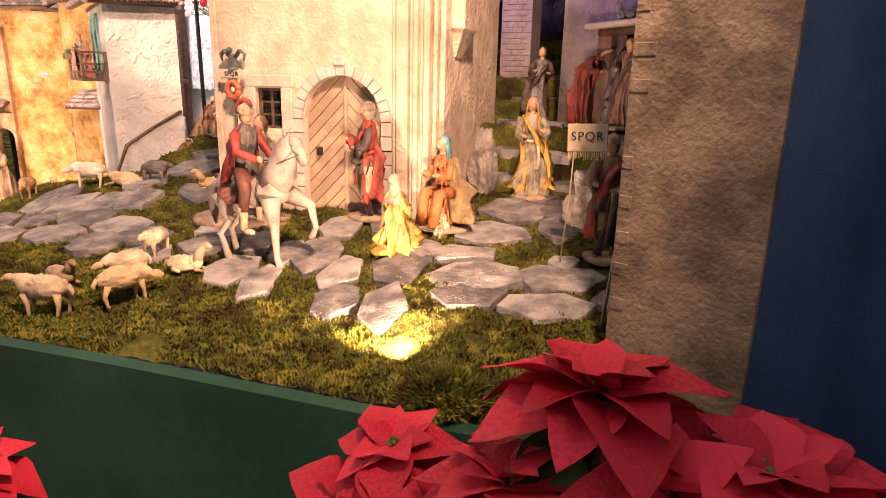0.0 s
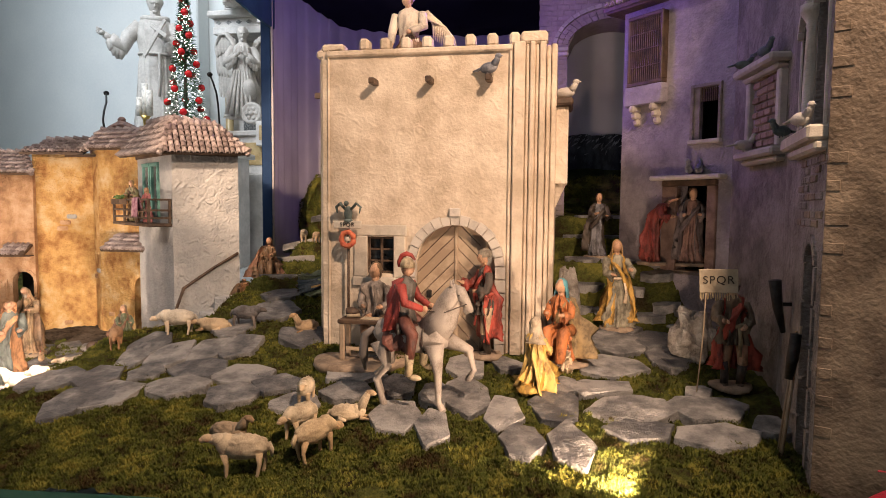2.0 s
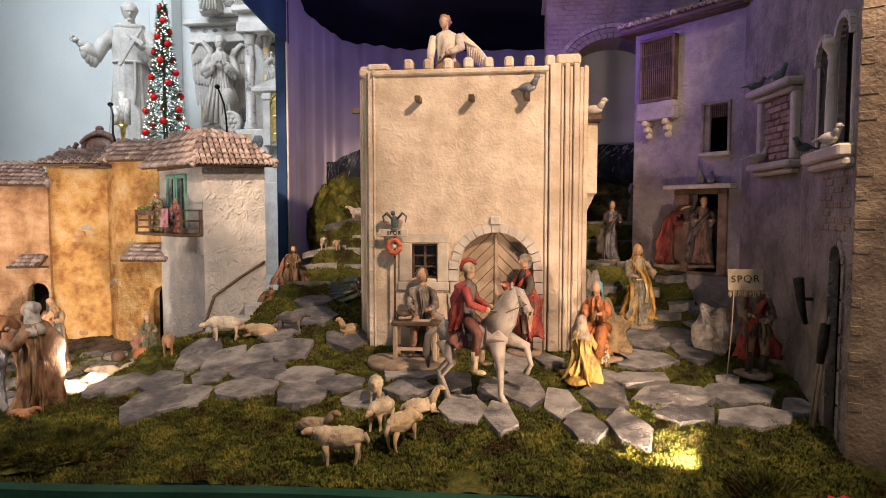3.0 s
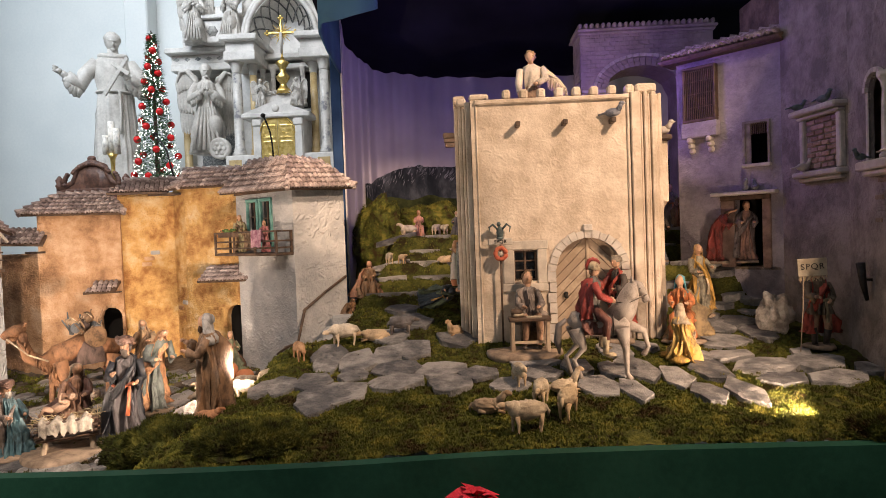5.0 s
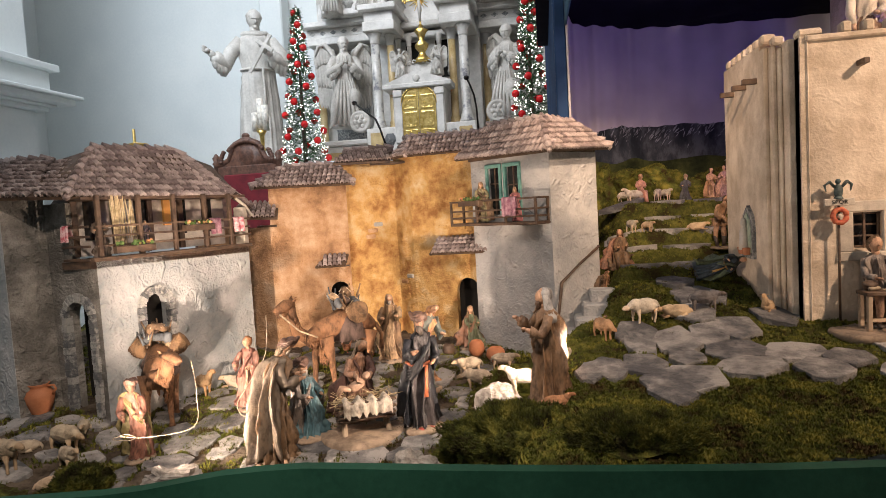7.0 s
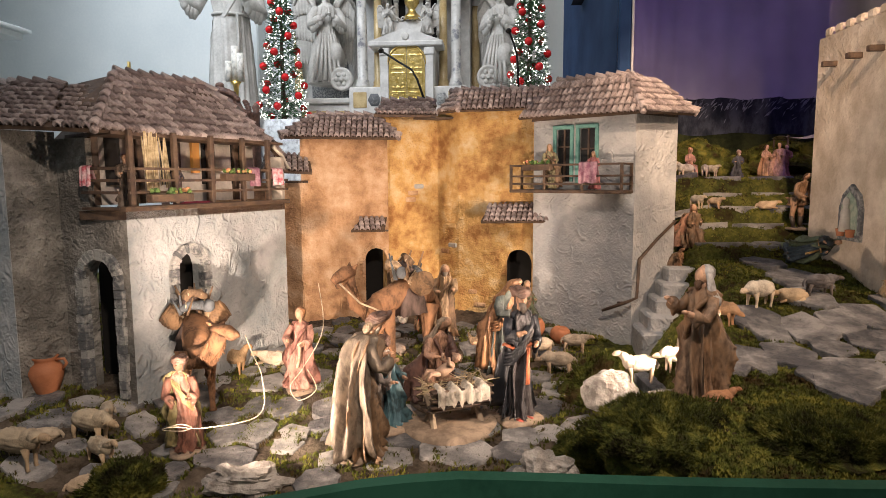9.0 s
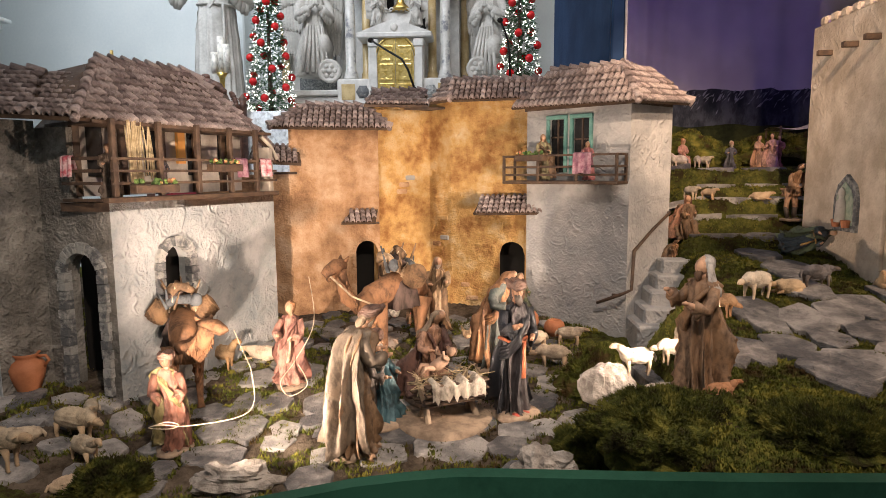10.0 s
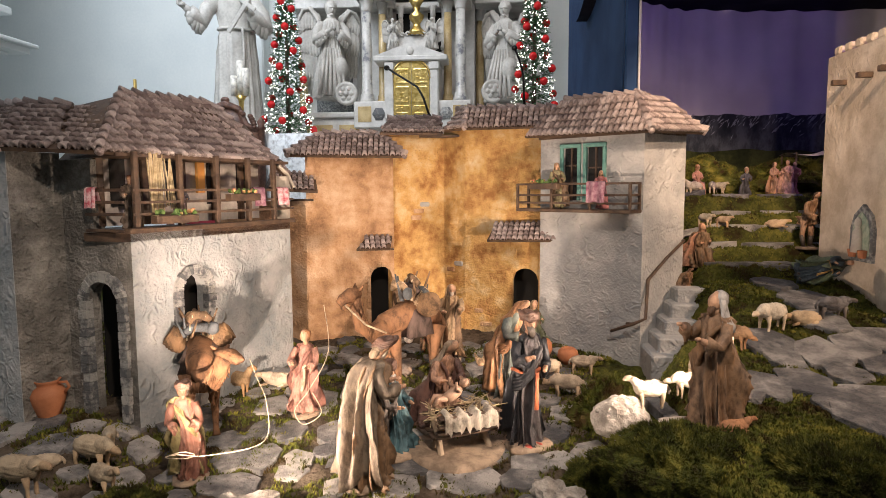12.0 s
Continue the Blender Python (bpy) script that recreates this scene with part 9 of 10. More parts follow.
def altar():
    t = thing("high_altar", (-3.5, 7.4, 0.8), "white marble high altar with columns, inlays and gilt tabernacle", "altar")
    block(t, "altar_step", -5.3, -1.7, 6.75, 8.5, 0.8, 2.0)
    block(t, "predella", -5.15, -1.85, 6.9, 8.5, 2.0, 2.48)
    block(t, "ledge", -5.2, -1.8, 6.86, 8.5, 2.48, 2.55, None, 0.015)
    for x0 in (-4.75, -4.35, -2.75, -2.35):
        block(t, "inlay_panel", x0, x0 + 0.32, 6.885, 6.90, 2.12, 2.40, YMARBLE, 0.004, "yellow marble inlay panel")
    block(t, "back_wall", -5.1, -1.9, 7.9, 8.5, 2.55, 4.9, None, 0.02)
    # pedestals and columns
    for xw, xy in ((-4.02, -3.85), (-2.90, -3.06)):
        block(t, "pedestal", min(xw, xy) - 0.13, max(xw, xy) + 0.13, 6.80, 7.25, 2.35, 2.66, None, 0.012)
        block(t, "inlay_panel", xw - 0.08, xw + 0.08, 6.792, 6.80, 2.42, 2.60, YMARBLE, 0.003, "yellow marble inlay panel")
        column(t, xw, 6.98, 2.66, 3.86, 0.062, VEINED)
        part("rosette", Geo().lathe([(0.075, 0), (0.070, 0.012), (0.03, 0.014), (0.02, 0.022)], 18, 0, Matrix.Translation((xy, 6.80, 2.51)) @ pose(0, 0, 0, 90, 0, 0), lambda a, s: 1 + 0.10 * math.cos(6 * a)), GREYSTONE, t, "grey inlaid rosette", True)
        column(t, xy, 7.10, 2.66, 3.86, 0.050, YMARBLE)
        block(t, "entablature", min(xw, xy) - 0.12, max(xw, xy) + 0.12, 6.85, 7.6, 3.86, 3.98, None, 0.01)
        block(t, "frieze", min(xw, xy) - 0.10, max(xw, xy) + 0.10, 6.88, 7.6, 3.98, 4.10, None, 0.006)
        block(t, "cornice", min(xw, xy) - 0.16, max(xw, xy) + 0.16, 6.80, 7.65, 4.10, 4.18, None, 0.015)
    for x0, x1 in ((-5.1, -4.2), (-2.75, -1.9)):
        block(t, "entablature", x0, x1, 7.45, 7.9, 3.92, 4.02)
        block(t, "frieze", x0, x1, 7.48, 7.9, 4.02, 4.14)
        block(t, "cornice", x0 - 0.05, x1 + 0.05, 7.38, 7.9, 4.14, 4.22, None, 0.015)
        n = 6
        for k in range(n):
            x = x0 + (x1 - x0) * (k + 0.5) / n
            part("lozenge", Geo().add([(x - 0.05, 7.474, 4.08), (x, 7.474, 4.05), (x + 0.05, 7.474, 4.08), (x, 7.474, 4.11)], [(0, 1, 2, 3)]), GREYSTONE, t, "grey marble lozenge inlay")
        for x in (x0 + 0.06, x1 - 0.06):
            column(t, x, 7.75, 2.55, 3.92, 0.055, YMARBLE if x < x0 + 0.1 else MARBLE, "side_column")
        # dark grey panel stands in for the shadow between angel and columns
        block(t, "niche_panel", x0 + 0.2, x1 - 0.2, 7.88, 7.895, 2.6, 3.85, GREYSTONE, 0.004, "dark grey panel standing in for the shadow in the angel niche")
    # upper dome niche
    block(t, "attic", -4.9, -4.25, 7.4, 7.9, 4.22, 4.75)
    block(t, "attic", -2.75, -2.1, 7.4, 7.9, 4.22, 4.75)
    g = Geo()
    n = 24
    for i in range(n + 1):
        for k in range(9):
            a, b = math.pi * i / n, math.pi / 2 * k / 8
            g.v.append((-3.46 + 0.44 * math.cos(a) * math.cos(b), 7.15 + 0.5 * math.sin(b), 4.14 + 0.62 * math.sin(a) * math.cos(b)))
    g.f = [(i * 9 + k, i * 9 + k + 1, (i + 1) * 9 + k + 1, (i + 1) * 9 + k) for i in range(n) for k in range(8)]
    g.m = [0] * len(g.f)
    shell_dome = part("half_dome", g, MARBLE, t, "white half dome with a grey inlaid lattice", True)
    for q in range(-4, 5):
        for d in (-1, 1):
            line = []
            for k in range(10):
                a = math.pi / 2 + q * 0.33 + d * k * 0.09
                b = math.pi / 2 * 0.92 * k / 9
                if 0 < a < math.pi:
                    line.append((-3.46 + 0.432 * math.cos(a) * math.cos(b), 7.15 + 0.49 * math.sin(b), 4.14 + 0.612 * math.sin(a) * math.cos(b)))
            if len(line) > 2:
                part("inlay_line", Geo().tube(line, 0.010, 5), GREYSTONE, shell_dome, "", True)
    for rr, yy in ((0.47, 7.12), (0.53, 7.16)):
        part("arch_rim", Geo().tube([(-3.46 + rr * math.cos(math.pi * k / 20), yy, 4.14 + (rr + 0.18) * math.sin(math.pi * k / 20)) for k in range(21)], 0.035, 8), MARBLE, t, "", True)
    for x in (-4.42, -2.50):
        block(t, "attic_pedestal", x - 0.16, x + 0.16, 7.25, 7.5, 4.22, 4.52, None, 0.015)
        part("rosette", Geo().lathe([(0.07, 0), (0.065, 0.012), (0.02, 0.014), (0.015, 0.022)], 18, 0, Matrix.Translation((x, 7.25, 4.37)) @ pose(0, 0, 0, 90, 0, 0), lambda a, s: 1 + 0.12 * math.cos(6 * a)), GREYSTONE, t, "grey inlaid rosette", True)
        block(t, "attic_cornice", x - 0.20, x + 0.20, 7.2, 7.5, 4.52, 4.58, None, 0.012)
    for x in (-4.78, -4.70, -2.22, -2.14):
        part("baluster", Geo().lathe([(0.04, 4.22), (0.03, 4.26), (0.045, 4.36), (0.02, 4.46), (0.04, 4.52), (0.045, 4.6), (0.0, 4.66)], 14, 0, Matrix.Translation((x, 7.3, 0))), MARBLE, t, "", True)
    block(t, "inner_wall", -4.2, -2.75, 7.52, 7.6, 2.5, 4.7, None, 0.01)
    block(t, "inner_cornice", -4.0, -2.9, 7.36, 7.52, 3.86, 3.94, None, 0.015)
    block(t, "inner_cornice", -4.0, -2.9, 7.30, 7.52, 3.98, 4.06, None, 0.015)
    # openings are black panels on the solid wall, shade put into the colour
    for x0, x1 in ((-3.74, -3.57), (-3.34, -3.17)):
        block(t, "exposition_opening", x0, x1, 7.505, 7.525, 3.36, 3.84, BLACK, 0.0, "black-painted panel standing in for the dark opening behind the tabernacle")
    for x in (-3.80, -3.66, -3.26, -3.12):
        column(t, x, 7.34, 3.35, 3.88, 0.032, STATUE, "small_column")
    # tabernacle
    tb = part("tabernacle", Geo().box(-3.78, 6.78, 2.45, -3.14, 7.3, 3.12, c=0.01), MARBLE, t, "white marble tabernacle with gilt doors")
    for x in (-3.76, -3.24):
        part("pilaster", Geo().box(x, 6.75, 2.45, x + 0.09, 6.79, 3.08, c=0.006), MARBLE, tb)
        part("capital", Geo().box(x - 0.015, 6.735, 3.00, x + 0.105, 6.79, 3.09, c=0.012), MARBLE, tb)
    part("cornice", Geo().box(-3.90, 6.72, 3.10, -3.04, 7.3, 3.16, c=0.012), MARBLE, tb)
    part("pediment", Geo().add([(-3.90, 6.74, 3.16), (-3.04, 6.74, 3.16), (-3.47, 6.74, 3.31), (-3.90, 7.2, 3.16), (-3.04, 7.2, 3.16), (-3.47, 7.2, 3.31)], [(0, 1, 2), (3, 5, 4), (0, 2, 5, 3), (1, 4, 5, 2)]), MARBLE, tb)
    part("medallion", Geo().ball((-3.47, 6.735, 3.215), (0.045, 0.015, 0.045), 14, 8), STATUE, tb, "", True)
    at, _ = frame_of((-3.69, 6.775), (-3.23, 6.775))
    for s, lo, hi in ((0, 0.02, 0.227), (1, 0.233, 0.44)):
        arc = [(lo + (hi - lo) * k / 8, arch_top(lo + (hi - lo) * k / 8, 0.02, 0.44, 2.90)) for k in range(8, -1, -1)]
        leaf = part("door", slab_uv(Geo(), [(lo, 2.49), (hi, 2.49)] + arc, -0.012, 0.0, at), GOLD, tb, "gilt relief door leaf")
        mx = (lo + hi) / 2
        for q, (z0, z1) in enumerate(((2.505, 2.60), (2.62, 2.82), (2.84, 3.02))):
            g = Geo()
            for i in range(17):
                for j in range(15):
                    u, z = lo + 0.022 + (hi - lo - 0.044) * i / 16, z0 + (z1 - z0) * j / 14
                    rim = min(i, 16 - i, j, 14 - j)
                    v = -0.011 - (0.006 if rim == 1 else 0) - (0.012 * max(0.0, noise.noise(Vector((u * 70, z * 55, s * 9 + q)))) if rim > 1 else 0)
                    g.v.append(tuple(at @ Vector((u, v, z))))
            g.f = [(i * 15 + j, i * 15 + j + 1, (i + 1) * 15 + j + 1, (i + 1) * 15 + j) for i in range(16) for j in range(14)]
            g.m = [0] * len(g.f)
            part("relief", g, GOLD, leaf, "", True)
    part("arch_rim", Geo().tube([at @ Vector((0.23 + 0.225 * math.cos(math.pi * k / 16), -0.012, 2.90 + 0.225 * math.sin(math.pi * k / 16))) for k in range(17)], 0.014, 8), GOLD, tb, "", True)
    # crucifix
    crest = part("crest", Geo().box(-3.66, 6.93, 3.14, -3.22, 7.2, 3.44, c=0.02), MARBLE, tb, "carved scrolling crest")
    for k in range(9):
        part("scroll", Geo().tube([(-3.70 + 0.06 * k + 0.028 * math.cos(t_) * (1 - t_ / 9), 6.915, 3.40 + 0.05 * math.sin(math.pi * k / 8) + 0.028 * math.sin(t_) * (1 - t_ / 9)) for t_ in (0, 0.8, 1.6, 2.4, 3.2, 4.0, 4.8, 5.6)], 0.010, 6), MARBLE, crest, "", True)
    X, Y = -3.416, 6.95
    cx = part("crucifix", Geo().lathe([(0.095, 3.44), (0.09, 3.48), (0.05, 3.52), (0.035, 3.56), (0.075, 3.62), (0.080, 3.66), (0.03, 3.71), (0.045, 3.77), (0.085, 3.83), (0.03, 3.86), (0.02, 3.90)], 16, 0, Matrix.Translation((X, Y, 0)), lambda a, s: 1 + 0.10 * math.cos(6 * a)), GOLD, t, "gilt altar cross on a turned foot", True)
    part("upright", Geo().box(X - 0.011, Y - 0.011, 3.88, X + 0.011, Y + 0.011, 4.38, c=0.004), GOLD, cx)
    part("crossbar", Geo().box(X - 0.17, Y - 0.012, 4.195, X + 0.17, Y + 0.012, 4.217, c=0.004), GOLD, cx)
    part("carved_body", Geo().tube([(X, Y - 0.03, 4.20), (X + 0.006, Y - 0.035, 4.08), (X, Y - 0.028, 3.94)], [0.016, 0.026, 0.012], 8), STATUE, cx, "small plain pale carved shape", True)
    for bx, bz in ((X - 0.18, 4.206), (X + 0.18, 4.206), (X, 4.39)):
        for ox, oz in ((0, 0.024), (0.024, 0), (-0.024, 0), (0, -0.02)):
            part("trefoil", Geo().ball((bx + ox, Y, bz + oz), (0.017, 0.011, 0.017), 10, 7), GOLD, cx, "", True)
    for k in range(20):
        a = math.pi * (k + 0.5) / 10
        r = 0.15 if k % 2 else 0.11
        part("ray", Geo().tube([(X + 0.02 * math.cos(a), Y + 0.004, 4.206 + 0.02 * math.sin(a)), (X + r * math.cos(a), Y + 0.004, 4.206 + r * math.sin(a))], [0.011, 0.003], 5), GOLD, cx, "", True)
    for vx, vz in ((-4.268, 2.774), (-2.516, 2.771)):
        wheel = part("volute", Geo().lathe([(0.0, -0.05), (0.135, -0.05), (0.14, 0.03), (0.115, 0.045), (0.10, 0.03), (0.03, 0.03), (0.028, 0.05), (0.0, 0.055)], 24, 0, Matrix.Translation((vx, 6.95, vz)) @ pose(0, 0, 0, 90, 0, 0)), STATUE, t, "carved round volute", True)
        for k in range(6):
            a = math.pi * k / 3
            part("petal", Geo().ball((vx + 0.065 * math.cos(a), 6.918, vz + 0.065 * math.sin(a)), (0.028, 0.014, 0.028), 10, 6), STATUE, wheel, "", True)
    t.location += Vector((0.025, 0.29, -0.075))
    return t


altar()
stone_statue(-4.46, 7.42, 2.66, 1.18, 20, True, True, "white marble kneeling angel statue with wings")
stone_statue(-2.35, 7.40, 2.60, 1.17, -20, True, True, "white marble kneeling angel statue with folded arms")
stone_statue(-5.57, 7.22, 2.35, 1.86, 25, False, False, "large white marble standing saint statue with open arms", "open")
for x, d in ((-3.66, 20), (-3.20, -20)):
    stone_statue(x, 7.15, 3.18, 0.36, d, True, True, "small white marble cherub statue on the tabernacle")
for x, d in ((-4.62, 15), (-4.12, -25), (-2.80, 25), (-2.30, -15)):
    stone_statue(x + 0.02, 7.48, 4.14, 0.72, d, True, True, "white marble angel statue on the altar cornice")
t = thing("statue_cross", (-5.27, 6.93, 3.54), "small dark wooden cross held before the statue", "cross")
part("upright", Geo().box(-0.025, -0.012, -0.30, 0.025, 0.012, 0.24, 0, pose(-5.37, 6.93, 3.62, 0, 35, 0), 0.006), STATUE, t)
part("crossbar", Geo().box(-0.13, -0.013, 0.06, 0.13, 0.013, 0.11, 0, pose(-5.37, 6.93, 3.62, 0, 35, 0), 0.006), STATUE, t)
solid("statue_plinth", Geo().box(-6.0, 6.95, 0.8, -5.15, 7.6, 2.35, c=0.02), MARBLE, "white marble plinth under the saint statue", "plinth", (-5.8, 7.2, 0.8))

# ---- lit trees ----
NEEDLE = mat("fir_needles", (0.03, 0.09, 0.035), (0.09, 0.20, 0.08), 30, 0.8, 0.3, 60)
BAUBLE = mat("red_bauble", (0.62, 0.012, 0.015), (0.75, 0.02, 0.02), 3, 0.15, 0.0)
BULB = glow("warm_bulbs", (1.0, 0.95, 0.84), 3.4)


def lit_tree(x, y, z, h, r, seed, label):
    rnd = random.Random(seed)
    t = thing("christmas_tree", (x, y, z), label, "christmas tree", "slim lit trees")
    part("trunk", Geo().tube([(x, y, z), (x, y, z + h)], [0.03, 0.006], 8), DARKWOOD, t)
    g, bulbs = Geo(), Geo()
    for k in range(5200):
        u = rnd.random() ** 1.3
        a = rnd.uniform(0, 6.28)
        q = r * (1 - u * 0.93) * rnd.uniform(0.45, 1.0)
        p = Vector((x + q * math.cos(a), y + q * math.sin(a), z + 0.03 + u * h * 0.96))
        d = Vector((math.cos(a), math.sin(a), rnd.uniform(-0.5, 0.3))).normalized() * rnd.uniform(0.03, 0.07)
        s = d.cross(Vector((0, 0, 1))).normalized() * 0.012
        n = len(g.v)
        g.v += [tuple(p - s), tuple(p + s), tuple(p + d)]
        g.f.append((n, n + 1, n + 2))
        g.m.append(0)
    part("crown", g, NEEDLE, t, "dark green needles", False, "stuff")
    for k in range(560):
        u = rnd.random() ** 1.25
        a = rnd.uniform(0, 6.28)
        q = r * (1 - u * 0.93) * rnd.uniform(0.85, 1.08)
        bulbs.ball((x + q * math.cos(a), y + q * math.sin(a), z + 0.03 + u * h * 0.96), 0.0066, 5, 4)
    part("fairy_lights", bulbs, BULB, t, "tiny warm white fairy lights", False, "stuff")
    for k in range(34):
        u = (k + rnd.random()) / 34
        u = u ** 1.2
        a = k * 2.4
        q = r * (1 - u * 0.93) * 1.02
        part("bauble", Geo().ball((x + q * math.cos(a), y + q * math.sin(a), z + 0.04 + u * h * 0.93), 0.042, 12, 8), BAUBLE, t, "", True)


lit_tree(-4.75, 6.60, 2.16, 1.86, 0.28, 1, "slim lit christmas tree with red baubles on the altar table")
lit_tree(-2.06, 6.50, 2.16, 2.0, 0.26, 2, "slim lit christmas tree with red baubles beside the altar")


def altar_table(x0, x1):
    t = thing("altar_table", ((x0 + x1) / 2, 6.4, 0.8), "altar side table under a white lace cloth", "table")
    part("tabletop", Geo().box(x0, 6.25, 2.08, x1, 6.85, 2.14, c=0.01), MARBLE, t)
    part("table_base", Geo().box(x0 + 0.06, 6.31, 0.8, x1 - 0.06, 6.8, 2.08), MARBLE, t)
    g = Geo()
    n = 40
    for k in range(n + 1):
        x = x0 - 0.01 + (x1 - x0 + 0.02) * k / n
        w = 0.012 * math.sin(k * 0.9)
        g.v += [(x, 6.65, 2.146), (x, 6.24, 2.146), (x, 6.22 + w, 1.98), (x, 6.21 + 1.5 * w, 1.78), (x, 6.21 + 2 * w, 1.36 + 0.012 * math.cos(k * 1.5))]
    g.f = [(5 * k + j, 5 * k + 5 + j, 5 * k + 6 + j, 5 * k + 1 + j) for k in range(n) for j in range(4)]
    g.m = [0] * len(g.f)
    part("lace_cloth", g, paint(0.72, 0.74, 0.76, 0.9, 0.0, True), t, "white lace-edged cloth", True)


altar_table(-5.15, -4.0)
altar_table(-2.9, -1.9)
t = thing("red_cloth_bench", (-5.4, 6.1, 0.8), "bench covered in dark red cloth", "bench")
part("cover", Geo().box(-5.75, 5.95, 0.8, -5.2, 6.15, 1.35, c=0.02), mat("dark_red_cloth", (0.16, 0.01, 0.02), (0.25, 0.02, 0.03), 8, 0.9, 0.2), t)


def candlestick(x, y, z, h):
    t = thing("candlestick", (x, y, z), "tall gilt candlestick with white candles", "candlestick")
    part("stem", Geo().lathe([(0.09, z), (0.08, z + 0.03), (0.025, z + 0.08), (0.022, z + h * 0.5), (0.035, z + h * 0.55), (0.02, z + h * 0.62), (0.03, z + h * 0.9), (0.06, z + h)], 14, 0, Matrix.Translation((x, y, 0))), GOLD, t, "", True)
    for dx, hh in ((-0.075, 0.22), (0.0, 0.38), (0.06, 0.30)):
        part("candle", Geo().lathe([(0.038, z + h), (0.038, z + h + hh), (0.01, z + h + hh + 0.005)], 14, 0, Matrix.Translation((x + dx, y, 0))), paint(0.78, 0.75, 0.68, 0.5, 0.0, True), t, "white wax candle", True)


candlestick(-5.27, 6.57, 2.09, 0.50)


def carved_chair():
    """High carved backrest behind the roofs."""
    x, y = -5.28, 6.0
    t = thing("carved_chair", (x, y, 0.8), "dark carved wooden throne chair with red upholstery", "chair")
    W = mat("carved_walnut", (0.07, 0.03, 0.02), (0.17, 0.08, 0.05), 20, 0.5, 0.5, 60)
    part("seat", Geo().box(x - 0.38, y - 0.35, 1.25, x + 0.38, y + 0.2, 1.35, c=0.02), W, t)
    part("backrest", Geo().box(x - 0.36, y + 0.14, 1.35, x + 0.36, y + 0.20, 2.36, c=0.01), W, t)
    g = Geo()
    g.tube([(x - 0.36, y + 0.17, 2.36), (x - 0.22, y + 0.17, 2.43), (x - 0.14, y + 0.17, 2.60), (x, y + 0.17, 2.66), (x + 0.14, y + 0.17, 2.60), (x + 0.22, y + 0.17, 2.43), (x + 0.36, y + 0.17, 2.36)], 0.035, 9)
    g.ball((x, y + 0.17, 2.47), (0.12, 0.035, 0.13), 16, 10, 0, None, 0.3, 6)
    g.ball((x, y + 0.17, 2.69), (0.05, 0.03, 0.035), 10, 8)
    slab_uv(g, [(0.0, 2.30), (0.72, 2.30), (0.72, 2.37), (0.60, 2.44), (0.53, 2.60), (0.36, 2.67), (0.19, 2.60), (0.12, 2.44), (0.0, 2.37)], -0.02, 0.02, frame_of((x - 0.36, y + 0.17), (x + 0.36, y + 0.17))[0])
    rnd = random.Random(5)
    for k in range(26):
        a = math.pi * k / 25
        g.ball((x + 0.25 * math.cos(a) * (1.25 if abs(math.cos(a)) > 0.85 else 1), y + 0.145, 2.41 + 0.22 * math.sin(a)), (0.030, 0.022, 0.026), 9, 7, 0, None, 0.4, 9)
    part("crest", g, W, t, "carved scroll crest", True)
    for s in (-1, 1):
        part("finial_post", Geo().lathe([(0.035, 0.8), (0.035, 2.38), (0.05, 2.40), (0.03, 2.42), (0.045, 2.46), (0.01, 2.51)], 12, 0, Matrix.Translation((x + s * 0.38, y + 0.17, 0))), W, t, "", True)
        part("front_leg", Geo().box(x + s * 0.40 - 0.03, y - 0.33, 0.8, x + s * 0.40 + 0.03, y - 0.27, 1.6, c=0.008), W, t)
        part("armrest", Geo().tube([(x + s * 0.40, y - 0.32, 1.62), (x + s * 0.40, y + 0.16, 1.64)], 0.03, 8), W, t, "", True)
    t.location.z -= 0.20
    part("upholstery", Geo().box(x - 0.28, y + 0.12, 1.22, x + 0.28, y + 0.15, 2.06, c=0.01), mat("crimson_velvet", (0.12, 0.006, 0.012), (0.19, 0.012, 0.02), 10, 0.8, 0.1), t, "crimson velvet panel")


carved_chair()


def microphone(x, y, z0, pts):
    t = thing("microphone", (x, y, z0), "black gooseneck microphone on a stand", "microphone")
    part("gooseneck", Geo().tube(pts, 0.0055, 8), IRON, t, "", True)
    part("capsule", Geo().ball(pts[-1], (0.016, 0.016, 0.014), 10, 8), IRON, t, "", True)
    part("stand", Geo().tube([(x, y, z0), pts[0]], 0.011, 8), IRON, t, "", True)


microphone(-2.78, 2.90, 0.8, [(-2.79, 2.87, 1.915), (-2.82, 2.89, 2.00), (-2.856, 2.945, 2.06), (-2.95, 3.08, 2.13), (-3.055, 3.21, 2.208)])
microphone(-2.31, 3.22, 0.8, [(-2.31, 3.21, 1.95), (-2.315, 3.20, 2.12), (-2.325, 3.20, 2.19), (-2.345, 3.20, 2.25), (-2.365, 3.20, 2.295)])
t = thing("altar_cross", (-4.22, 2.75, 1.0), "small gilt standing cross behind the roofs", "cross")
part("upright", Geo().tube([(-4.22, 2.75, 0.8), (-4.22, 2.75, 2.09)], 0.008, 8), GOLD, t, "", True)
part("crossbar", Geo().tube([(-4.30, 2.75, 1.995), (-4.22, 2.75, 2.01), (-4.14, 2.75, 1.995)], 0.009, 8), GOLD, t, "", True)


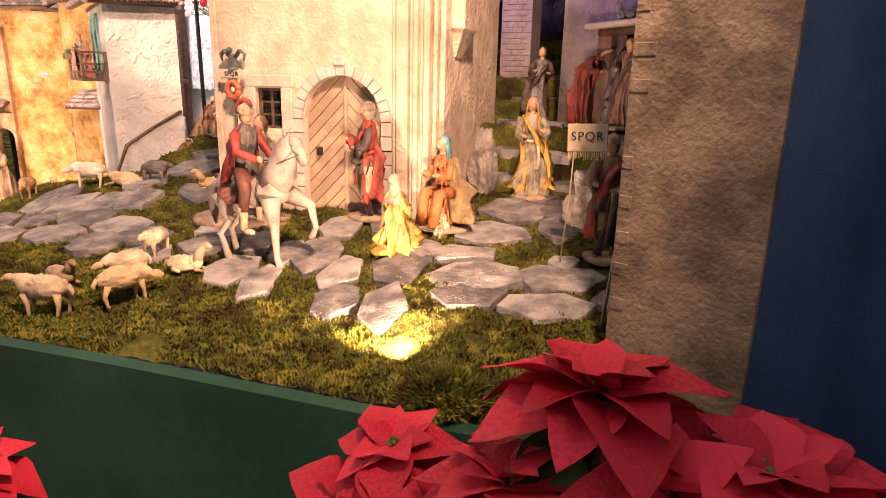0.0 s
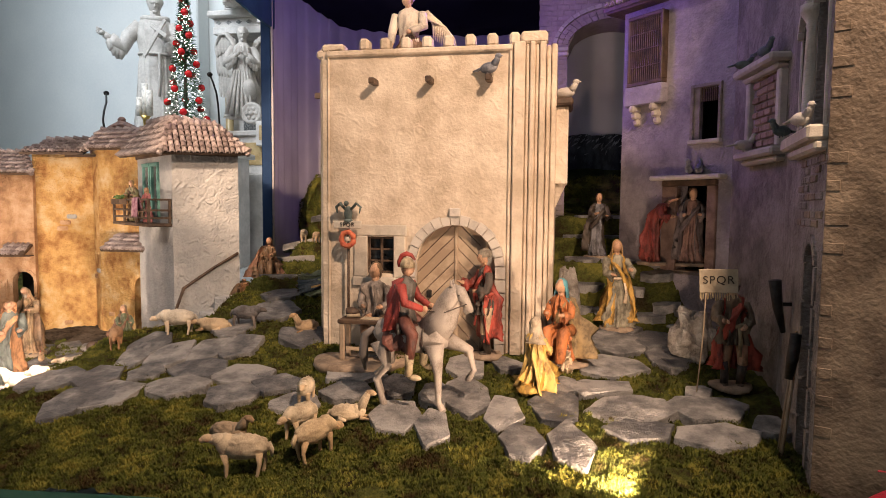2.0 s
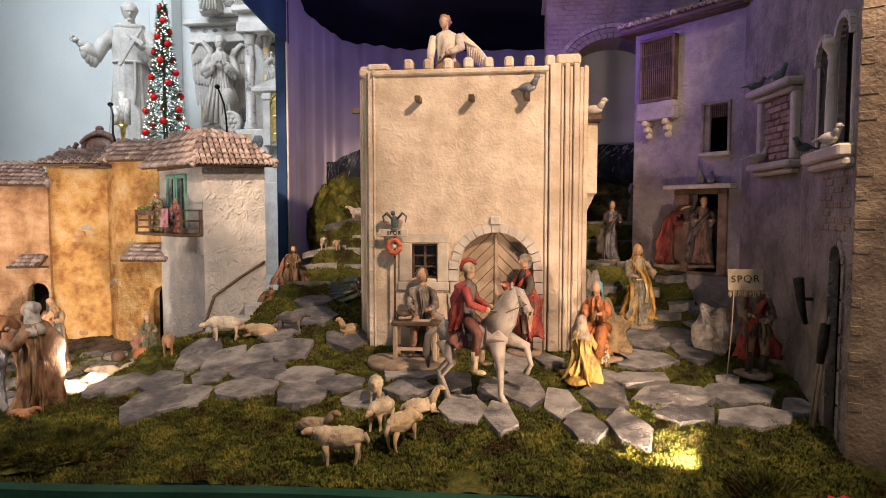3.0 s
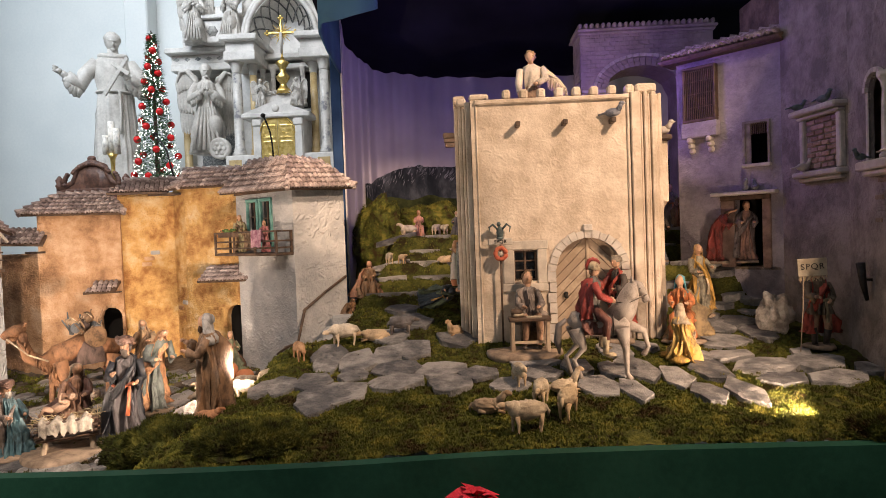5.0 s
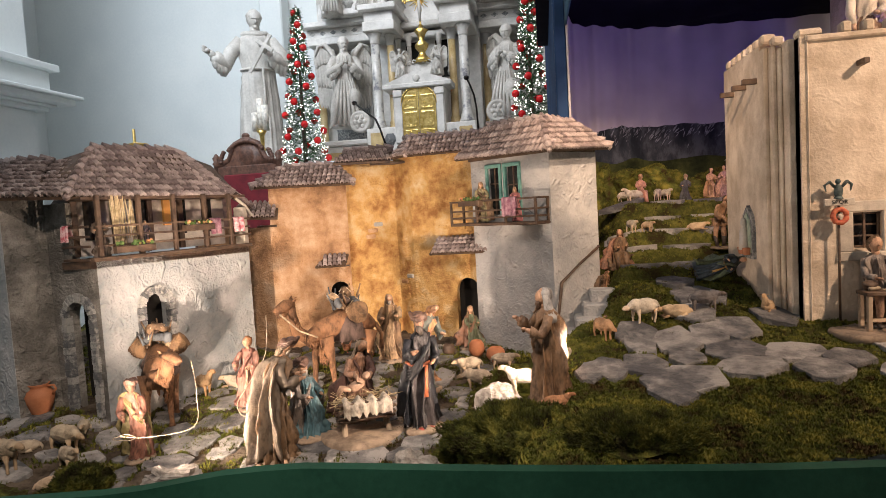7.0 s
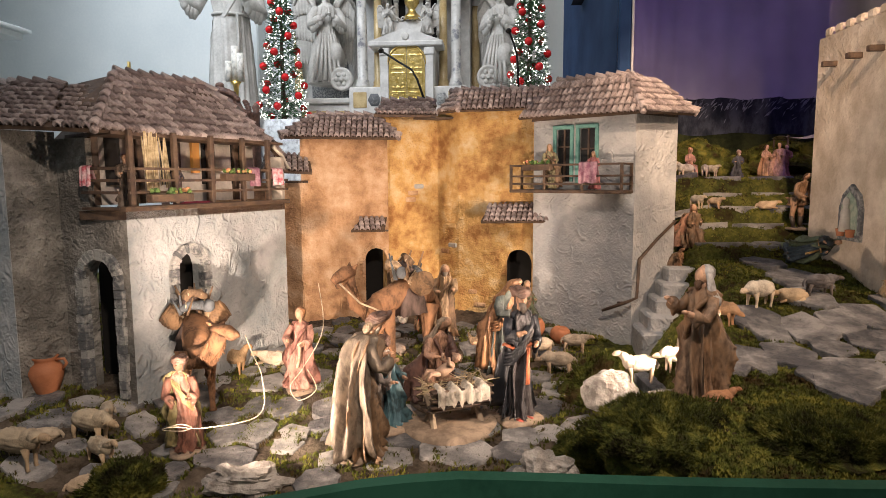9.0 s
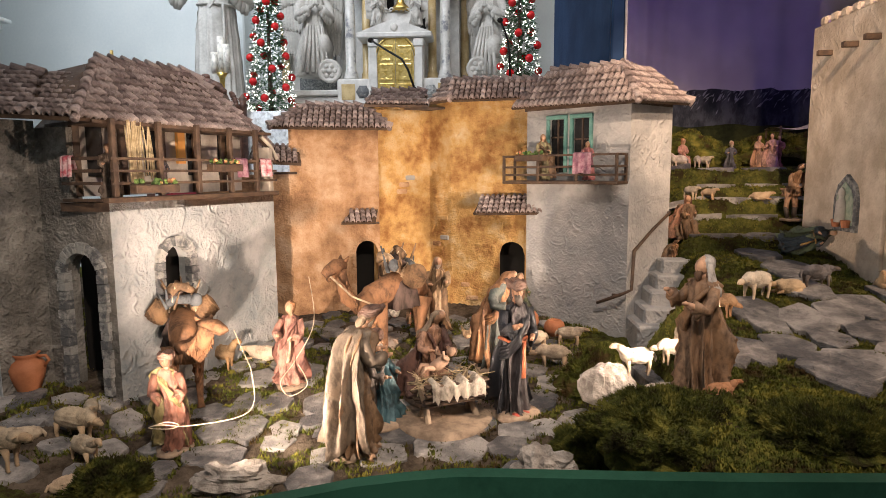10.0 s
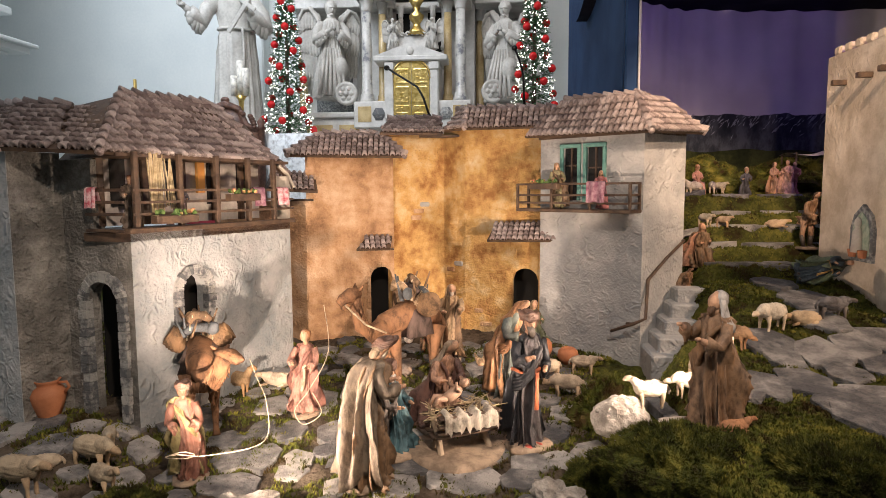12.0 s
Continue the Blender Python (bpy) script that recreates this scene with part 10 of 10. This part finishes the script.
def side_chair(x, y, turn):
    t = thing("side_chair", (x, y, 0.8), "dark wooden chair with curved back and red seat", "chair")
    W = mat("chair_wood", (0.08, 0.035, 0.02), (0.15, 0.07, 0.04), 20, 0.4, 0.2, 60)
    at = pose(x, y, 0.8, 0, 0, turn)
    P = lambda *p: tuple(at @ Vector(p))
    part("seat", Geo().box(-0.24, -0.22, 0.42, 0.24, 0.22, 0.48, 0, at, 0.02), mat("red_seat", (0.28, 0.03, 0.03), (0.36, 0.05, 0.05), 10, 0.8, 0.1), t, "red upholstered seat")
    part("seat_frame", Geo().box(-0.25, -0.23, 0.37, 0.25, 0.23, 0.42, 0, at, 0.01), W, t)
    for sx in (-1, 1):
        part("front_leg", Geo().tube([P(sx * 0.22, -0.20, 0.40), P(sx * 0.23, -0.22, 0.2), P(sx * 0.22, -0.21, 0)], [0.025, 0.020, 0.015], 8), W, t, "", True)
        part("back_leg", Geo().tube([P(sx * 0.20, 0.22, 0.96), P(sx * 0.23, 0.20, 0.7), P(sx * 0.21, 0.20, 0.40), P(sx * 0.21, 0.26, 0)], [0.018, 0.020, 0.022, 0.016], 8), W, t, "", True)
        part("arm", Geo().tube([P(sx * 0.22, 0.20, 0.66), P(sx * 0.27, 0.0, 0.68), P(sx * 0.25, -0.16, 0.64), P(sx * 0.23, -0.15, 0.46)], 0.017, 8), W, t, "", True)
        part("splat", Geo().tube([P(sx * 0.03, 0.21, 0.48), P(sx * 0.10, 0.22, 0.70), P(sx * 0.02, 0.23, 0.84), P(sx * 0.08, 0.23, 0.97)], 0.012, 7), W, t, "", True)
    part("top_rail", Geo().tube([P(-0.20, 0.22, 0.95), P(-0.1, 0.23, 1.0), P(0, 0.235, 0.985), P(0.1, 0.23, 1.0), P(0.20, 0.22, 0.95)], 0.020, 8), W, t, "", True)


side_chair(-6.85, 4.75, -50)
solid("red_carpet", Geo().box(-8.5, 3.45, 0.802, -5.9, 3.75, 0.815, c=0.002), mat("red_carpet", (0.30, 0.01, 0.015), (0.40, 0.02, 0.02), 20, 0.95, 0.3, 200), "red carpet strip on the marble floor", "carpet", kind="structure")

# wall pier with cornice
g = Geo().box(-9.9, 4.0, 0.8, -7.80, 6.0, 2.95, c=0.01)
solid("wall_pier", g, CHURCHWALL, "pale blue-white wall pier", "wall", kind="structure")
g = Geo()
for z0, z1, o in ((2.95, 3.0, 0.10), (3.0, 3.03, 0.16), (3.03, 3.10, 0.30), (3.10, 3.14, 0.36), (3.14, 3.42, 0.12), (3.42, 3.50, 0.20)):
    g.box(-9.95, 4.0 - o, z0, -7.80 + o, 6.0 + o, z1, c=0.008)
g.box(-9.9, 4.02, 3.5, -7.82, 5.98, 9)
solid("cornice", g, CHURCHWALL, "moulded grey-white cornice round the wall pier", "cornice", kind="structure")
for x in (-6.0, -1.2):
    solid("pilaster", Geo().box(x, 8.3, 0.8, x + 0.35, 8.6, 9, c=0.02), CHURCHWALL, "pale stone wall pilaster", "pilaster", kind="structure")
solid("wall_east", Geo().box(4.0, -6, 0, 4.3, 9, 9), CHURCHWALL, "pale plastered church wall", "wall", kind="structure")
solid("wall_south", Geo().box(-16, -6.3, 0, 8, -6, 9), CHURCHWALL, "pale plastered church wall", "wall", kind="structure")
